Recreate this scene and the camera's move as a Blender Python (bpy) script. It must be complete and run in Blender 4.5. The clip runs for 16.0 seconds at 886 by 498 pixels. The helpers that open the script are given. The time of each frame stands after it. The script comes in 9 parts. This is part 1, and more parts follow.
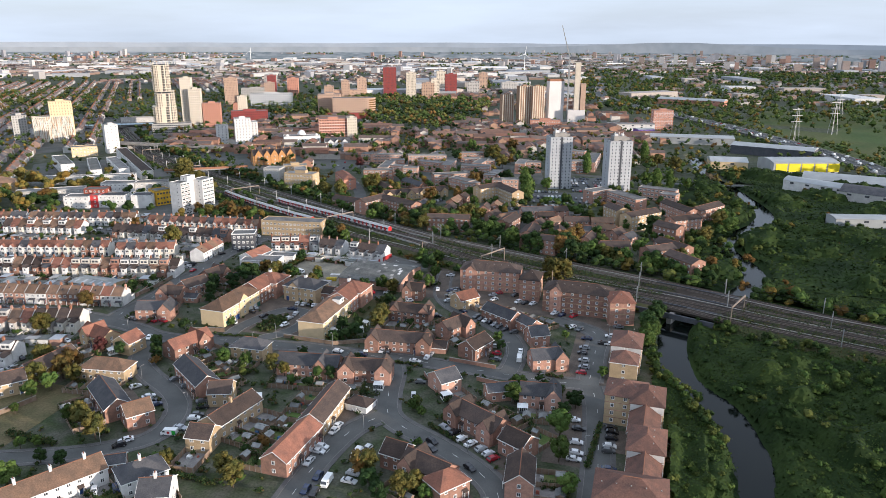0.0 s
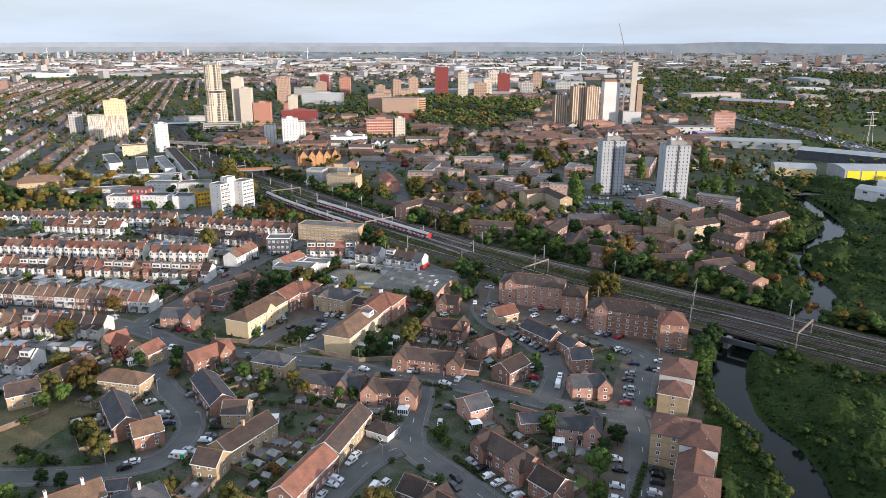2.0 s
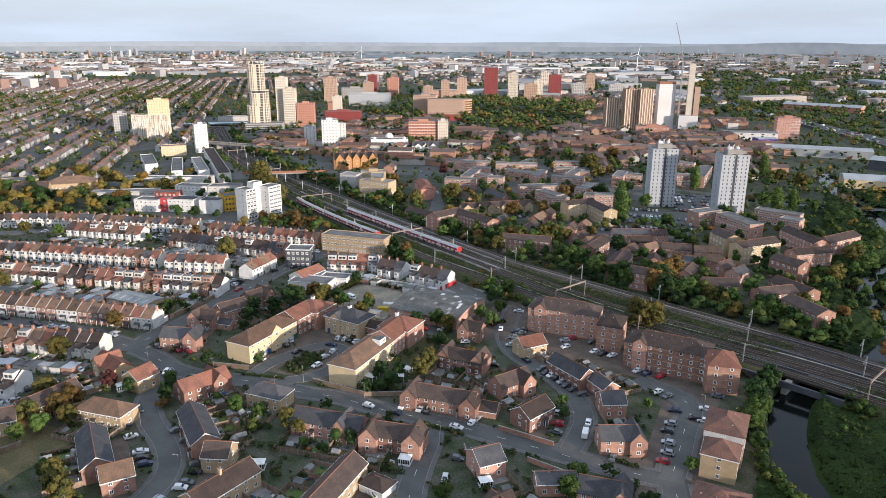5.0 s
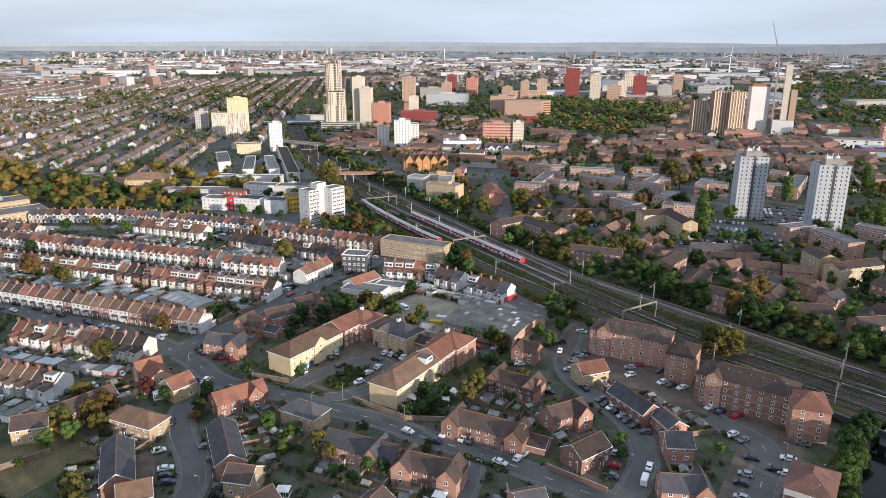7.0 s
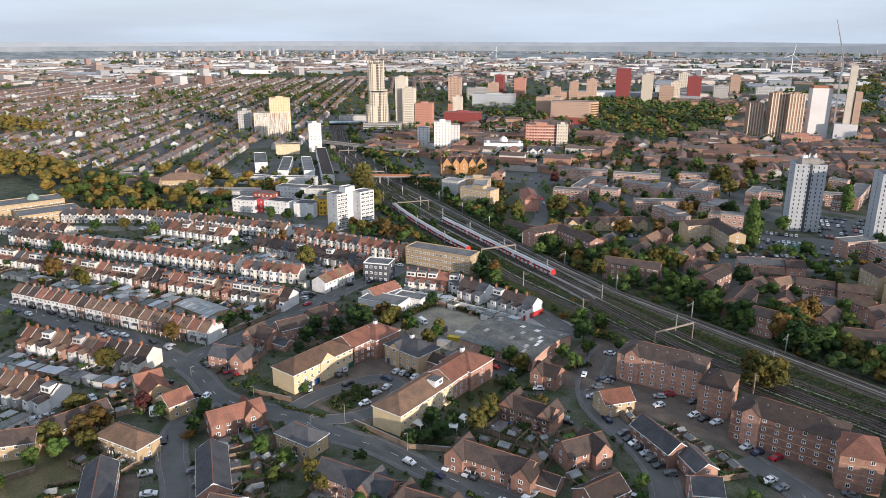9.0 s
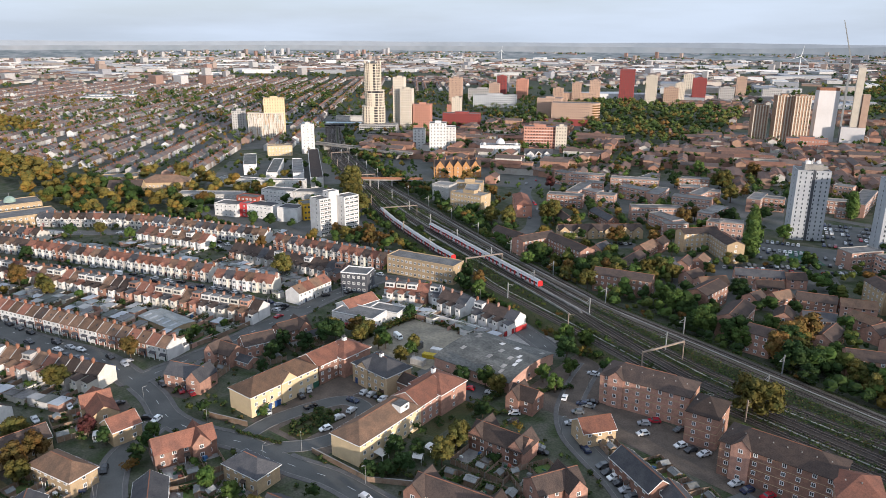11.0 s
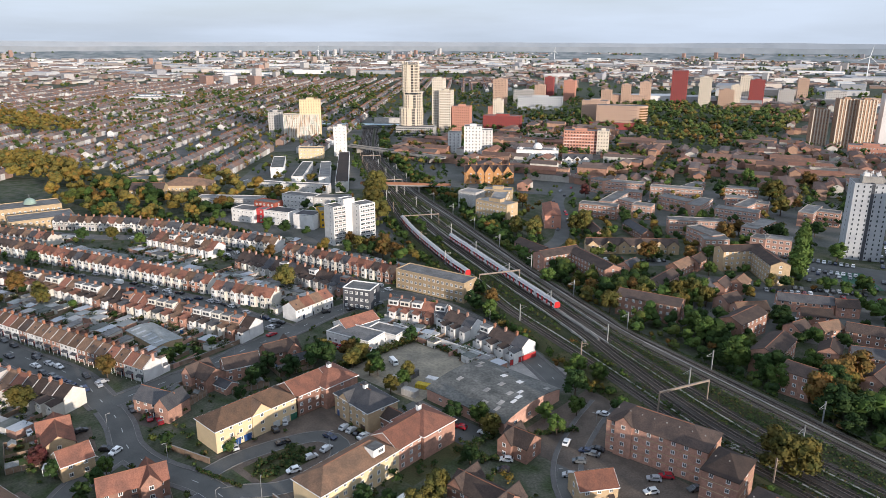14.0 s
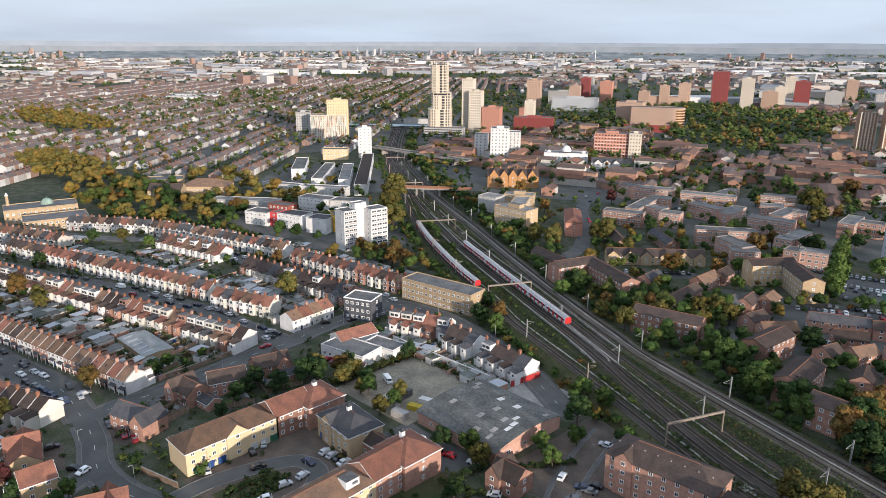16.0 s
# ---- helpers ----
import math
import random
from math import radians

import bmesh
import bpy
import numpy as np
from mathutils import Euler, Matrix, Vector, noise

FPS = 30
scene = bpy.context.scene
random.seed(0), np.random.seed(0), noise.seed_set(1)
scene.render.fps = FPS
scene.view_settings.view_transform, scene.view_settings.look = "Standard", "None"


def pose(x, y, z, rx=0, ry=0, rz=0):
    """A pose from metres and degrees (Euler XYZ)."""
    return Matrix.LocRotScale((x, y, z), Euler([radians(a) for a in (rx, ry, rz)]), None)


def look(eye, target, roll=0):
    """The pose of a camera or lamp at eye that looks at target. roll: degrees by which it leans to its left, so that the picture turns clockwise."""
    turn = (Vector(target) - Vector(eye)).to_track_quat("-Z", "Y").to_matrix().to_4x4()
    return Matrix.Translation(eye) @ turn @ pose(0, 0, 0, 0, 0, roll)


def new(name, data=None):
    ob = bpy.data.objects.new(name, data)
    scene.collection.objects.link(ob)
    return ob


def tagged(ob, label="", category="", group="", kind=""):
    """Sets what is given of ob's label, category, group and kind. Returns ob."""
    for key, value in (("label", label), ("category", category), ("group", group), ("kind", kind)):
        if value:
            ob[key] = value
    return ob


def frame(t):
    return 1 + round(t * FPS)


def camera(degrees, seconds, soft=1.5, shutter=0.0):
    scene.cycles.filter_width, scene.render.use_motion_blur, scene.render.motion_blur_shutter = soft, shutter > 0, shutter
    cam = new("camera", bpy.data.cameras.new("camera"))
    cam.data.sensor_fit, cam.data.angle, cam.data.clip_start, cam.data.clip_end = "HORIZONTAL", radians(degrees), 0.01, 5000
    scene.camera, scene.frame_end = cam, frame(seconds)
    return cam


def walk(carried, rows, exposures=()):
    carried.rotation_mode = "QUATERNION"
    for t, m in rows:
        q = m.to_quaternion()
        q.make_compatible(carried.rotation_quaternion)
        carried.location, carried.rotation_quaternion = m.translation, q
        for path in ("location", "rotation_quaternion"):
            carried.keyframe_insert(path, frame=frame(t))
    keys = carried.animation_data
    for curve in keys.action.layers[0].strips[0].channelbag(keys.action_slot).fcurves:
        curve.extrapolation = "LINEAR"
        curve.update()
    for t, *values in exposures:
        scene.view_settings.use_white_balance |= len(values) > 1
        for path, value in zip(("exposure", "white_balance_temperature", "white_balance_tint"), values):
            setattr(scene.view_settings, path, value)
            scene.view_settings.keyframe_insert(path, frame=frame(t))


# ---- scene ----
cam = camera(64.13, 16.0, soft=0.8)

PATH = [
    (0, (4.117, -26.997, 115.83), (3.512, -25.178, 115.261), 0.2),
    (0.5, (4.053, -21.896, 115.496), (3.413, -20.089, 114.927), 0.2),
    (1, (3.696, -16.661, 115.358), (3.015, -14.869, 114.788), 0.2),
    (1.5, (3.77, -11.644, 115.262), (3.052, -9.866, 114.693), 0.1),
    (2, (3.701, -6.467, 115.24), (2.958, -4.7, 114.67), 0.1),
    (2.5, (3.571, -1.154, 115.205), (2.812, 0.607, 114.636), 0.2),
    (3, (3.435, 4.084, 115.403), (2.66, 5.837, 114.833), 0.2),
    (3.5, (3.253, 9.252, 115.595), (2.452, 10.994, 115.025), 0.2),
    (4, (3.161, 14.304, 115.694), (2.342, 16.037, 115.123), 0.2),
    (6.5, (1.031, 40.541, 114.489), (0.025, 42.173, 113.919), 0.2),
    (7, (0.782, 45.717, 114.431), (-0.282, 47.311, 113.86), 0.2),
    (7.5, (0.683, 50.811, 114.375), (-0.454, 52.354, 113.804), 0.2),
    (8, (0.767, 56.367, 114.281), (-0.404, 57.884, 113.71), 0.2),
    (8.5, (0.776, 61.534, 114.344), (-0.402, 63.047, 113.772), 0.1),
    (9, (0.625, 66.842, 114.336), (-0.553, 68.353, 113.764), 0.1),
    (9.5, (0.471, 72.06, 114.299), (-0.71, 73.569, 113.727), 0.2),
    (12, (-1.645, 97.688, 113.545), (-2.865, 99.166, 112.974), 0.3),
    (12.5, (-1.851, 102.912, 113.533), (-3.096, 104.37, 112.962), 0.3),
    (13, (-1.963, 107.942, 113.547), (-3.23, 109.38, 112.976), 0.3),
    (13.5, (-2.255, 113.068, 113.561), (-3.539, 114.491, 112.99), 0.3),
    (14, (-2.425, 118.269, 113.465), (-3.728, 119.676, 112.894), 0.2),
    (14.5, (-2.612, 123.464, 113.409), (-3.933, 124.854, 112.839), 0.2),
    (15, (-2.742, 128.63, 113.34), (-4.081, 130.001, 112.769), 0.2),
    (15.5, (-2.943, 133.862, 113.246), (-4.303, 135.213, 112.675), 0.2),
    (16, (-3.345, 139.055, 113.155), (-4.725, 140.386, 112.584), 0.2),
]
walk(cam, [(t, look(eye, target, roll)) for t, eye, target, roll in PATH], exposures=[(0.0, 0.70, 5390, 10), (6.5, 0.60, 5390, 10), (16.0, 0.53, 5390, 10)])

# ---- world, sun, exposure ----
SUN_AZ, SUN_EL = radians(103), radians(7.5)
world = bpy.data.worlds.new("sky")
scene.world = world
world.use_nodes = True
wn, wl = world.node_tree.nodes, world.node_tree.links
wn.clear()
sky = wn.new("ShaderNodeTexSky")
sky.sky_type = "NISHITA"
sky.sun_disc = False
sky.sun_elevation, sky.sun_rotation = SUN_EL, SUN_AZ
sky.air_density, sky.dust_density, sky.ozone_density = 1.0, 2.0, 1.0
# thin high cloud: long soft bands
tc = wn.new("ShaderNodeTexCoord")
mp = wn.new("ShaderNodeMapping")
mp.inputs["Scale"].default_value = (1.2, 1.2, 9.0)
cn = wn.new("ShaderNodeTexNoise")
cn.inputs["Scale"].default_value, cn.inputs["Detail"].default_value, cn.inputs["Roughness"].default_value = 2.2, 7.0, 0.55
cr = wn.new("ShaderNodeValToRGB")
cr.color_ramp.elements[0].position, cr.color_ramp.elements[0].color = 0.36, (0.68, 0.68, 0.68, 1)
cr.color_ramp.elements[1].position, cr.color_ramp.elements[1].color = 0.66, (0.86, 0.86, 0.86, 1)
mixc = wn.new("ShaderNodeMixRGB")
bg = wn.new("ShaderNodeBackground")
bg.inputs["Strength"].default_value = 0.1
wo = wn.new("ShaderNodeOutputWorld")
wl.new(tc.outputs["Generated"], mp.inputs["Vector"])
wl.new(mp.outputs["Vector"], cn.inputs["Vector"])
wl.new(cn.outputs["Fac"], cr.inputs["Fac"])
wl.new(cr.outputs["Color"], mixc.inputs["Fac"])
# overcast veil, brighter towards the zenith
sx = wn.new("ShaderNodeSeparateXYZ")
mr = wn.new("ShaderNodeMapRange")
mr.inputs["To Min"].default_value, mr.inputs["To Max"].default_value = 0.79, 1.03
veil = wn.new("ShaderNodeVectorMath")
veil.operation = "SCALE"
tint = wn.new("ShaderNodeValToRGB")
tint.color_ramp.elements[0].position, tint.color_ramp.elements[0].color = 0.0, (0.772, 0.779, 0.784, 1)
tint.color_ramp.elements[1].position, tint.color_ramp.elements[1].color = 0.55, (0.782, 0.79, 0.807, 1)
bright = wn.new("ShaderNodeVectorMath")
bright.operation = "SCALE"
bright.inputs["Scale"].default_value = 9.6
wl.new(sx.outputs["Z"], tint.inputs["Fac"])
wl.new(tint.outputs["Color"], bright.inputs[0])
wl.new(bright.outputs["Vector"], veil.inputs[0])
wl.new(tc.outputs["Generated"], sx.inputs[0])
wl.new(sx.outputs["Z"], mr.inputs["Value"])
wl.new(mr.outputs["Result"], veil.inputs["Scale"])
wl.new(veil.outputs["Vector"], mixc.inputs["Color2"])
wl.new(sky.outputs["Color"], mixc.inputs["Color1"])
wl.new(mixc.outputs["Color"], bg.inputs["Color"])
wl.new(bg.outputs["Background"], wo.inputs["Surface"])

sun_data = bpy.data.lights.new("sun", "SUN")
sun_data.energy, sun_data.angle, sun_data.color = 4.4, radians(1.0), (1.0, 0.78, 0.56)
sun_dir = Vector((math.sin(SUN_AZ) * math.cos(SUN_EL), math.cos(SUN_AZ) * math.cos(SUN_EL), math.sin(SUN_EL)))
sun = new("sun", sun_data)
sun.matrix_world = look(sun_dir * 1000, (0, 0, 0))


# ---- materials ----
def surf(name, col, col2=None, scale=0.3, fine=4.0, rough=0.85, bump=0.15, metal=0.0, rnd=0.25, island=False, spec=0.14, fine_amt=0.35):
    """Rough surface: two colours in patches, fine grain, and a shade of its own for each object or island."""
    m = bpy.data.materials.new(name)
    m.use_nodes = True
    n, l = m.node_tree.nodes, m.node_tree.links
    b = n["Principled BSDF"]
    b.inputs["Roughness"].default_value, b.inputs["Metallic"].default_value = rough, metal
    b.inputs["Specular IOR Level"].default_value = spec
    col2 = col2 or tuple(c * 0.7 for c in col)
    geo = n.new("ShaderNodeNewGeometry")
    big, small = n.new("ShaderNodeTexNoise"), n.new("ShaderNodeTexNoise")
    big.inputs["Scale"].default_value, big.inputs["Detail"].default_value = scale, 4
    small.inputs["Scale"].default_value, small.inputs["Detail"].default_value = fine, 3
    for t in (big, small):
        l.new(geo.outputs["Position"], t.inputs["Vector"])
    ramp = n.new("ShaderNodeValToRGB")
    ramp.color_ramp.elements[0].position, ramp.color_ramp.elements[1].position = 0.35, 0.65
    ramp.color_ramp.elements[0].color, ramp.color_ramp.elements[1].color = (*col, 1), (*col2, 1)
    l.new(big.outputs["Fac"], ramp.inputs["Fac"])
    grain = n.new("ShaderNodeMapRange")
    grain.inputs["To Min"].default_value, grain.inputs["To Max"].default_value = 1 - fine_amt, 1 + fine_amt
    l.new(small.outputs["Fac"], grain.inputs["Value"])
    own = n.new("ShaderNodeMapRange")
    own.inputs["To Min"].default_value, own.inputs["To Max"].default_value = 1 - rnd, 1 + rnd
    if island:
        l.new(geo.outputs["Random Per Island"], own.inputs["Value"])
    else:
        info = n.new("ShaderNodeObjectInfo")
        l.new(info.outputs["Random"], own.inputs["Value"])
    mul = n.new("ShaderNodeMath")
    mul.operation = "MULTIPLY"
    l.new(grain.outputs["Result"], mul.inputs[0])
    l.new(own.outputs["Result"], mul.inputs[1])
    vm = n.new("ShaderNodeVectorMath")
    vm.operation = "SCALE"
    l.new(ramp.outputs["Color"], vm.inputs[0])
    l.new(mul.outputs["Value"], vm.inputs["Scale"])
    l.new(vm.outputs["Vector"], b.inputs["Base Color"])
    if bump:
        bp = n.new("ShaderNodeBump")
        bp.inputs["Strength"].default_value, bp.inputs["Distance"].default_value = bump, 0.15
        l.new(small.outputs["Fac"], bp.inputs["Height"])
        l.new(bp.outputs["Normal"], b.inputs["Normal"])
    return m


def palette(name, cols, rough=0.85, island=True, spec=0.3, scale=0.4, pos=None):
    """One of several colours for each object or island, with blotches and grain."""
    m = surf(name, (1, 1, 1), (0.8, 0.8, 0.8), scale=scale, rough=rough, rnd=0.18, island=island, spec=spec)
    n, l = m.node_tree.nodes, m.node_tree.links
    b = n["Principled BSDF"]
    old = b.inputs["Base Color"].links[0].from_socket
    ramp = n.new("ShaderNodeValToRGB")
    ramp.color_ramp.interpolation = "CONSTANT"
    e = ramp.color_ramp.elements
    e[0].position, e[0].color = 0, (*cols[0], 1)
    e[1].position, e[1].color = 1 / len(cols), (*cols[1], 1)
    for i, c in enumerate(cols[2:], 2):
        x = e.new(i / len(cols))
        x.color = (*c, 1)
    src = n["Geometry"].outputs["Random Per Island"] if island else n["Object Info"].outputs["Random"]
    # a second draw from the same number, so that shade and colour differ apart
    w = n.new("ShaderNodeMath")
    w.operation = "MULTIPLY"
    w.inputs[1].default_value = 17.31
    fr = n.new("ShaderNodeMath")
    fr.operation = "FRACT"
    l.new(src, w.inputs[0])
    l.new(w.outputs[0], fr.inputs[0])
    l.new(fr.outputs[0], ramp.inputs["Fac"])
    mix = n.new("ShaderNodeMixRGB")
    mix.blend_type = "MULTIPLY"
    mix.inputs["Fac"].default_value = 1
    l.new(ramp.outputs["Color"], mix.inputs["Color1"])
    l.new(old, mix.inputs["Color2"])
    l.new(mix.outputs["Color"], b.inputs["Base Color"])
    return m


GARDEN = surf("garden_ground", (0.043, 0.057, 0.026), (0.095, 0.094, 0.072), scale=0.16, rnd=0.0, spec=0.08, fine=1.4, fine_amt=0.75)
GRASS = surf("dry_grass", (0.085, 0.078, 0.04), (0.05, 0.06, 0.026), scale=0.12, rnd=0.1, spec=0.08, fine=2.0, fine_amt=0.6)
ASPHALT = surf("asphalt", (0.088, 0.089, 0.085), (0.118, 0.117, 0.111), scale=0.12, fine=2.2, rnd=0.05, fine_amt=0.2)
PAVING = surf("paving", (0.24, 0.225, 0.21), (0.16, 0.15, 0.145), scale=0.4, fine=3, rnd=0.08)
FOOTWAY = surf("footway_slabs", (0.125, 0.12, 0.115), (0.098, 0.094, 0.092), scale=0.3, fine=3, rnd=0.06)
DRIVE = surf("block_paving", (0.125, 0.1, 0.08), (0.08, 0.067, 0.056), scale=0.2, rnd=0.1, fine=2.0, fine_amt=0.5)
CONCRETE = surf("concrete", (0.33, 0.31, 0.28), (0.22, 0.21, 0.20), scale=0.25, fine=2, rnd=0.1)
MARK = surf("road_paint", (0.65, 0.65, 0.62), (0.5, 0.5, 0.48), scale=2, rnd=0.05)
WATER = surf("river_water", (0.004, 0.006, 0.006), (0.007, 0.009, 0.007), scale=0.1, fine=1.5, rough=0.1, bump=0.04, rnd=0, spec=0.12)
BRICK = surf("red_brick", (0.375, 0.213, 0.155), (0.265, 0.16, 0.122), scale=0.8, fine=6, rnd=0.3, fine_amt=0.45)
BROWNBRICK = surf("brown_brick", (0.43, 0.262, 0.2), (0.35, 0.217, 0.167), scale=0.8, fine=6, rnd=0.18)
YBRICK = surf("yellow_brick", (0.44, 0.33, 0.2), (0.37, 0.28, 0.172), scale=0.8, fine=6, rnd=0.12)
CREAM = surf("cream_render", (0.62, 0.485, 0.295), (0.55, 0.43, 0.265), scale=0.3, fine=3, rnd=0.08, fine_amt=0.12)
IVORY = surf("ivory_render", (0.63, 0.59, 0.52), (0.52, 0.49, 0.43), scale=0.3, fine=2, rnd=0.12, fine_amt=0.12)
WHITE = surf("white_render", (0.67, 0.655, 0.63), (0.55, 0.535, 0.515), scale=0.3, fine=2, rnd=0.1, fine_amt=0.12)
GREYWALL = surf("grey_render", (0.42, 0.40, 0.38), (0.34, 0.33, 0.31), scale=0.3, fine=2, rnd=0.15, fine_amt=0.15)
DARKWALL = surf("dark_grey_render", (0.07, 0.075, 0.085), (0.09, 0.09, 0.1), scale=0.3, fine=2, rnd=0.1)
ROOF_BROWN = surf("brown_tiles", (0.078, 0.057, 0.047), (0.054, 0.042, 0.037), scale=0.35, rnd=0.3, fine=3.0, fine_amt=0.55)
ROOF_RED = surf("red_tiles", (0.23, 0.105, 0.07), (0.155, 0.078, 0.057), scale=0.35, rnd=0.3, fine=3.0, fine_amt=0.5)
ROOF_DARK = surf("slate_grey_tiles", (0.06, 0.06, 0.066), (0.085, 0.083, 0.085), scale=0.35, rnd=0.2, fine=3.0, fine_amt=0.45)
ROOF_TAN = surf("tan_tiles", (0.185, 0.115, 0.075), (0.125, 0.085, 0.06), scale=0.35, rnd=0.3, fine=3.0, fine_amt=0.5)
ROOF_RUST = surf("rust_brown_tiles", (0.145, 0.078, 0.058), (0.095, 0.058, 0.047), scale=0.35, fine=3.0, rnd=0.25, fine_amt=0.5)
KERB = surf("kerb_stone", (0.2, 0.19, 0.175), (0.15, 0.143, 0.135), scale=0.5, fine=3, rnd=0.1)
FELT = surf("roof_felt", (0.125, 0.12, 0.115), (0.19, 0.183, 0.175), scale=0.2, rnd=0.25, fine=1.6, fine_amt=0.5)
SHEETROOF = surf("fibre_cement_sheets", (0.085, 0.086, 0.08), (0.15, 0.147, 0.135), scale=0.15, rnd=0.1, fine=1.2, fine_amt=0.6)
WHITEPAINT = surf("white_paint", (0.8, 0.8, 0.78), (0.72, 0.72, 0.7), scale=1, rough=0.5, bump=0.03, rnd=0.06, fine_amt=0.06)
GLASS = surf("window_glass", (0.03, 0.036, 0.045), (0.07, 0.075, 0.08), scale=0.25, rough=0.12, bump=0, rnd=0.5, spec=0.6)
DOORPAINT = palette("door_paint", [(0.3, 0.03, 0.03), (0.03, 0.07, 0.2), (0.5, 0.5, 0.48), (0.1, 0.06, 0.04), (0.04, 0.12, 0.08)], rough=0.45, island=False)
CARPAINT = palette("car_paint", [(0.02, 0.02, 0.023), (0.6, 0.6, 0.6), (0.78, 0.78, 0.77), (0.1, 0.105, 0.11), (0.36, 0.37, 0.39), (0.025, 0.025, 0.03), (0.75, 0.75, 0.74), (0.025, 0.035, 0.075), (0.05, 0.05, 0.055), (0.72, 0.73, 0.74), (0.015, 0.015, 0.018), (0.3, 0.02, 0.03), (0.5, 0.51, 0.52), (0.14, 0.15, 0.16)], rough=0.25, island=False, spec=0.6)
CARPAINT_FAR = palette("distant_car_paint", [(0.02, 0.02, 0.023), (0.6, 0.6, 0.6), (0.78, 0.78, 0.77), (0.1, 0.105, 0.11), (0.36, 0.37, 0.39), (0.025, 0.025, 0.03), (0.75, 0.75, 0.74), (0.025, 0.035, 0.075), (0.05, 0.05, 0.055), (0.72, 0.73, 0.74), (0.015, 0.015, 0.018), (0.3, 0.02, 0.03), (0.5, 0.51, 0.52), (0.14, 0.15, 0.16)], rough=0.25, island=True, spec=0.6)
TYRE = surf("tyre_rubber", (0.02, 0.02, 0.02), rnd=0.1)
TIMBER = surf("weathered_timber", (0.19, 0.13, 0.09), (0.25, 0.19, 0.14), scale=0.6, fine=5, rnd=0.25)
TERRACOTTA = surf("terracotta", (0.27, 0.125, 0.075), (0.21, 0.105, 0.066), rnd=0.25)
STEEL = surf("galvanised_steel", (0.33, 0.34, 0.34), (0.26, 0.26, 0.26), scale=1, rough=0.5, metal=0.4, rnd=0.1)
RUST = surf("rusty_steel", (0.30, 0.14, 0.08), (0.22, 0.12, 0.08), scale=1, rnd=0.15)
BALLAST = surf("ballast", (0.040, 0.033, 0.028), (0.075, 0.064, 0.054), scale=0.05, rnd=0.15, fine=2.2, fine_amt=0.5)
BALLAST_PALE = surf("clean_ballast", (0.125, 0.112, 0.094), (0.082, 0.073, 0.06), scale=0.06, fine=2.5, rnd=0.1)
RAIL = surf("rail_steel", (0.16, 0.12, 0.10), (0.22, 0.19, 0.17), scale=2, rough=0.45, metal=0.5, rnd=0.1)
BARK = surf("bark", (0.10, 0.075, 0.055), (0.07, 0.055, 0.04), scale=2, rnd=0.2)
LEAF_GREEN = surf("green_leaves", (0.052, 0.09, 0.021), (0.08, 0.112, 0.026), scale=0.25, fine=1.5, rough=0.7, bump=0, rnd=0.35, spec=0.08)
LEAF_DARK = surf("dark_green_leaves", (0.022, 0.043, 0.014), (0.036, 0.058, 0.017), scale=0.25, fine=1.5, rough=0.7, bump=0, rnd=0.3, spec=0.08)
LEAF_YELLOW = surf("turning_leaves", (0.125, 0.098, 0.024), (0.07, 0.076, 0.022), scale=0.3, fine=1.5, rough=0.7, bump=0, rnd=0.3, spec=0.08)
LEAF_ORANGE = surf("autumn_leaves", (0.15, 0.08, 0.024), (0.10, 0.078, 0.024), scale=0.3, fine=1.5, rough=0.7, bump=0, rnd=0.3, spec=0.08)
LEAF_RED = surf("copper_leaves", (0.09, 0.025, 0.025), (0.06, 0.03, 0.025), scale=0.3, rough=0.7, bump=0, rnd=0.2, spec=0.08)
LEAF_MIX = palette("mixed_foliage", [(0.045, 0.07, 0.017), (0.032, 0.053, 0.015), (0.06, 0.078, 0.019), (0.042, 0.06, 0.017), (0.10, 0.082, 0.021), (0.03, 0.05, 0.015), (0.05, 0.067, 0.019), (0.13, 0.075, 0.022)], rough=0.8, spec=0.08)
PARK_MIX = palette("park_foliage", [(0.07, 0.10, 0.028), (0.05, 0.08, 0.024), (0.085, 0.105, 0.03), (0.06, 0.088, 0.026), (0.12, 0.11, 0.03), (0.055, 0.082, 0.026), (0.15, 0.095, 0.03)], rough=0.8, spec=0.08)
GOLD_MIX = palette("golden_foliage", [(0.17, 0.125, 0.026), (0.13, 0.105, 0.026), (0.19, 0.115, 0.026), (0.09, 0.09, 0.026), (0.15, 0.12, 0.03)], rough=0.8, spec=0.08)
LEAF_KINDS = [
    palette("mid_green_foliage", [(0.054, 0.088, 0.02), (0.042, 0.072, 0.018), (0.066, 0.096, 0.022)], rough=0.8, spec=0.08),
    palette("dark_green_foliage", [(0.026, 0.045, 0.012), (0.034, 0.054, 0.014), (0.021, 0.038, 0.011)], rough=0.8, spec=0.08),
    palette("olive_foliage", [(0.07, 0.086, 0.02), (0.058, 0.075, 0.018), (0.082, 0.092, 0.022)], rough=0.8, spec=0.08),
    palette("gold_foliage", [(0.115, 0.088, 0.019), (0.09, 0.077, 0.019), (0.13, 0.092, 0.021)], rough=0.8, spec=0.08),
    palette("rust_foliage", [(0.115, 0.066, 0.019), (0.09, 0.056, 0.017), (0.13, 0.07, 0.02)], rough=0.8, spec=0.08),
]
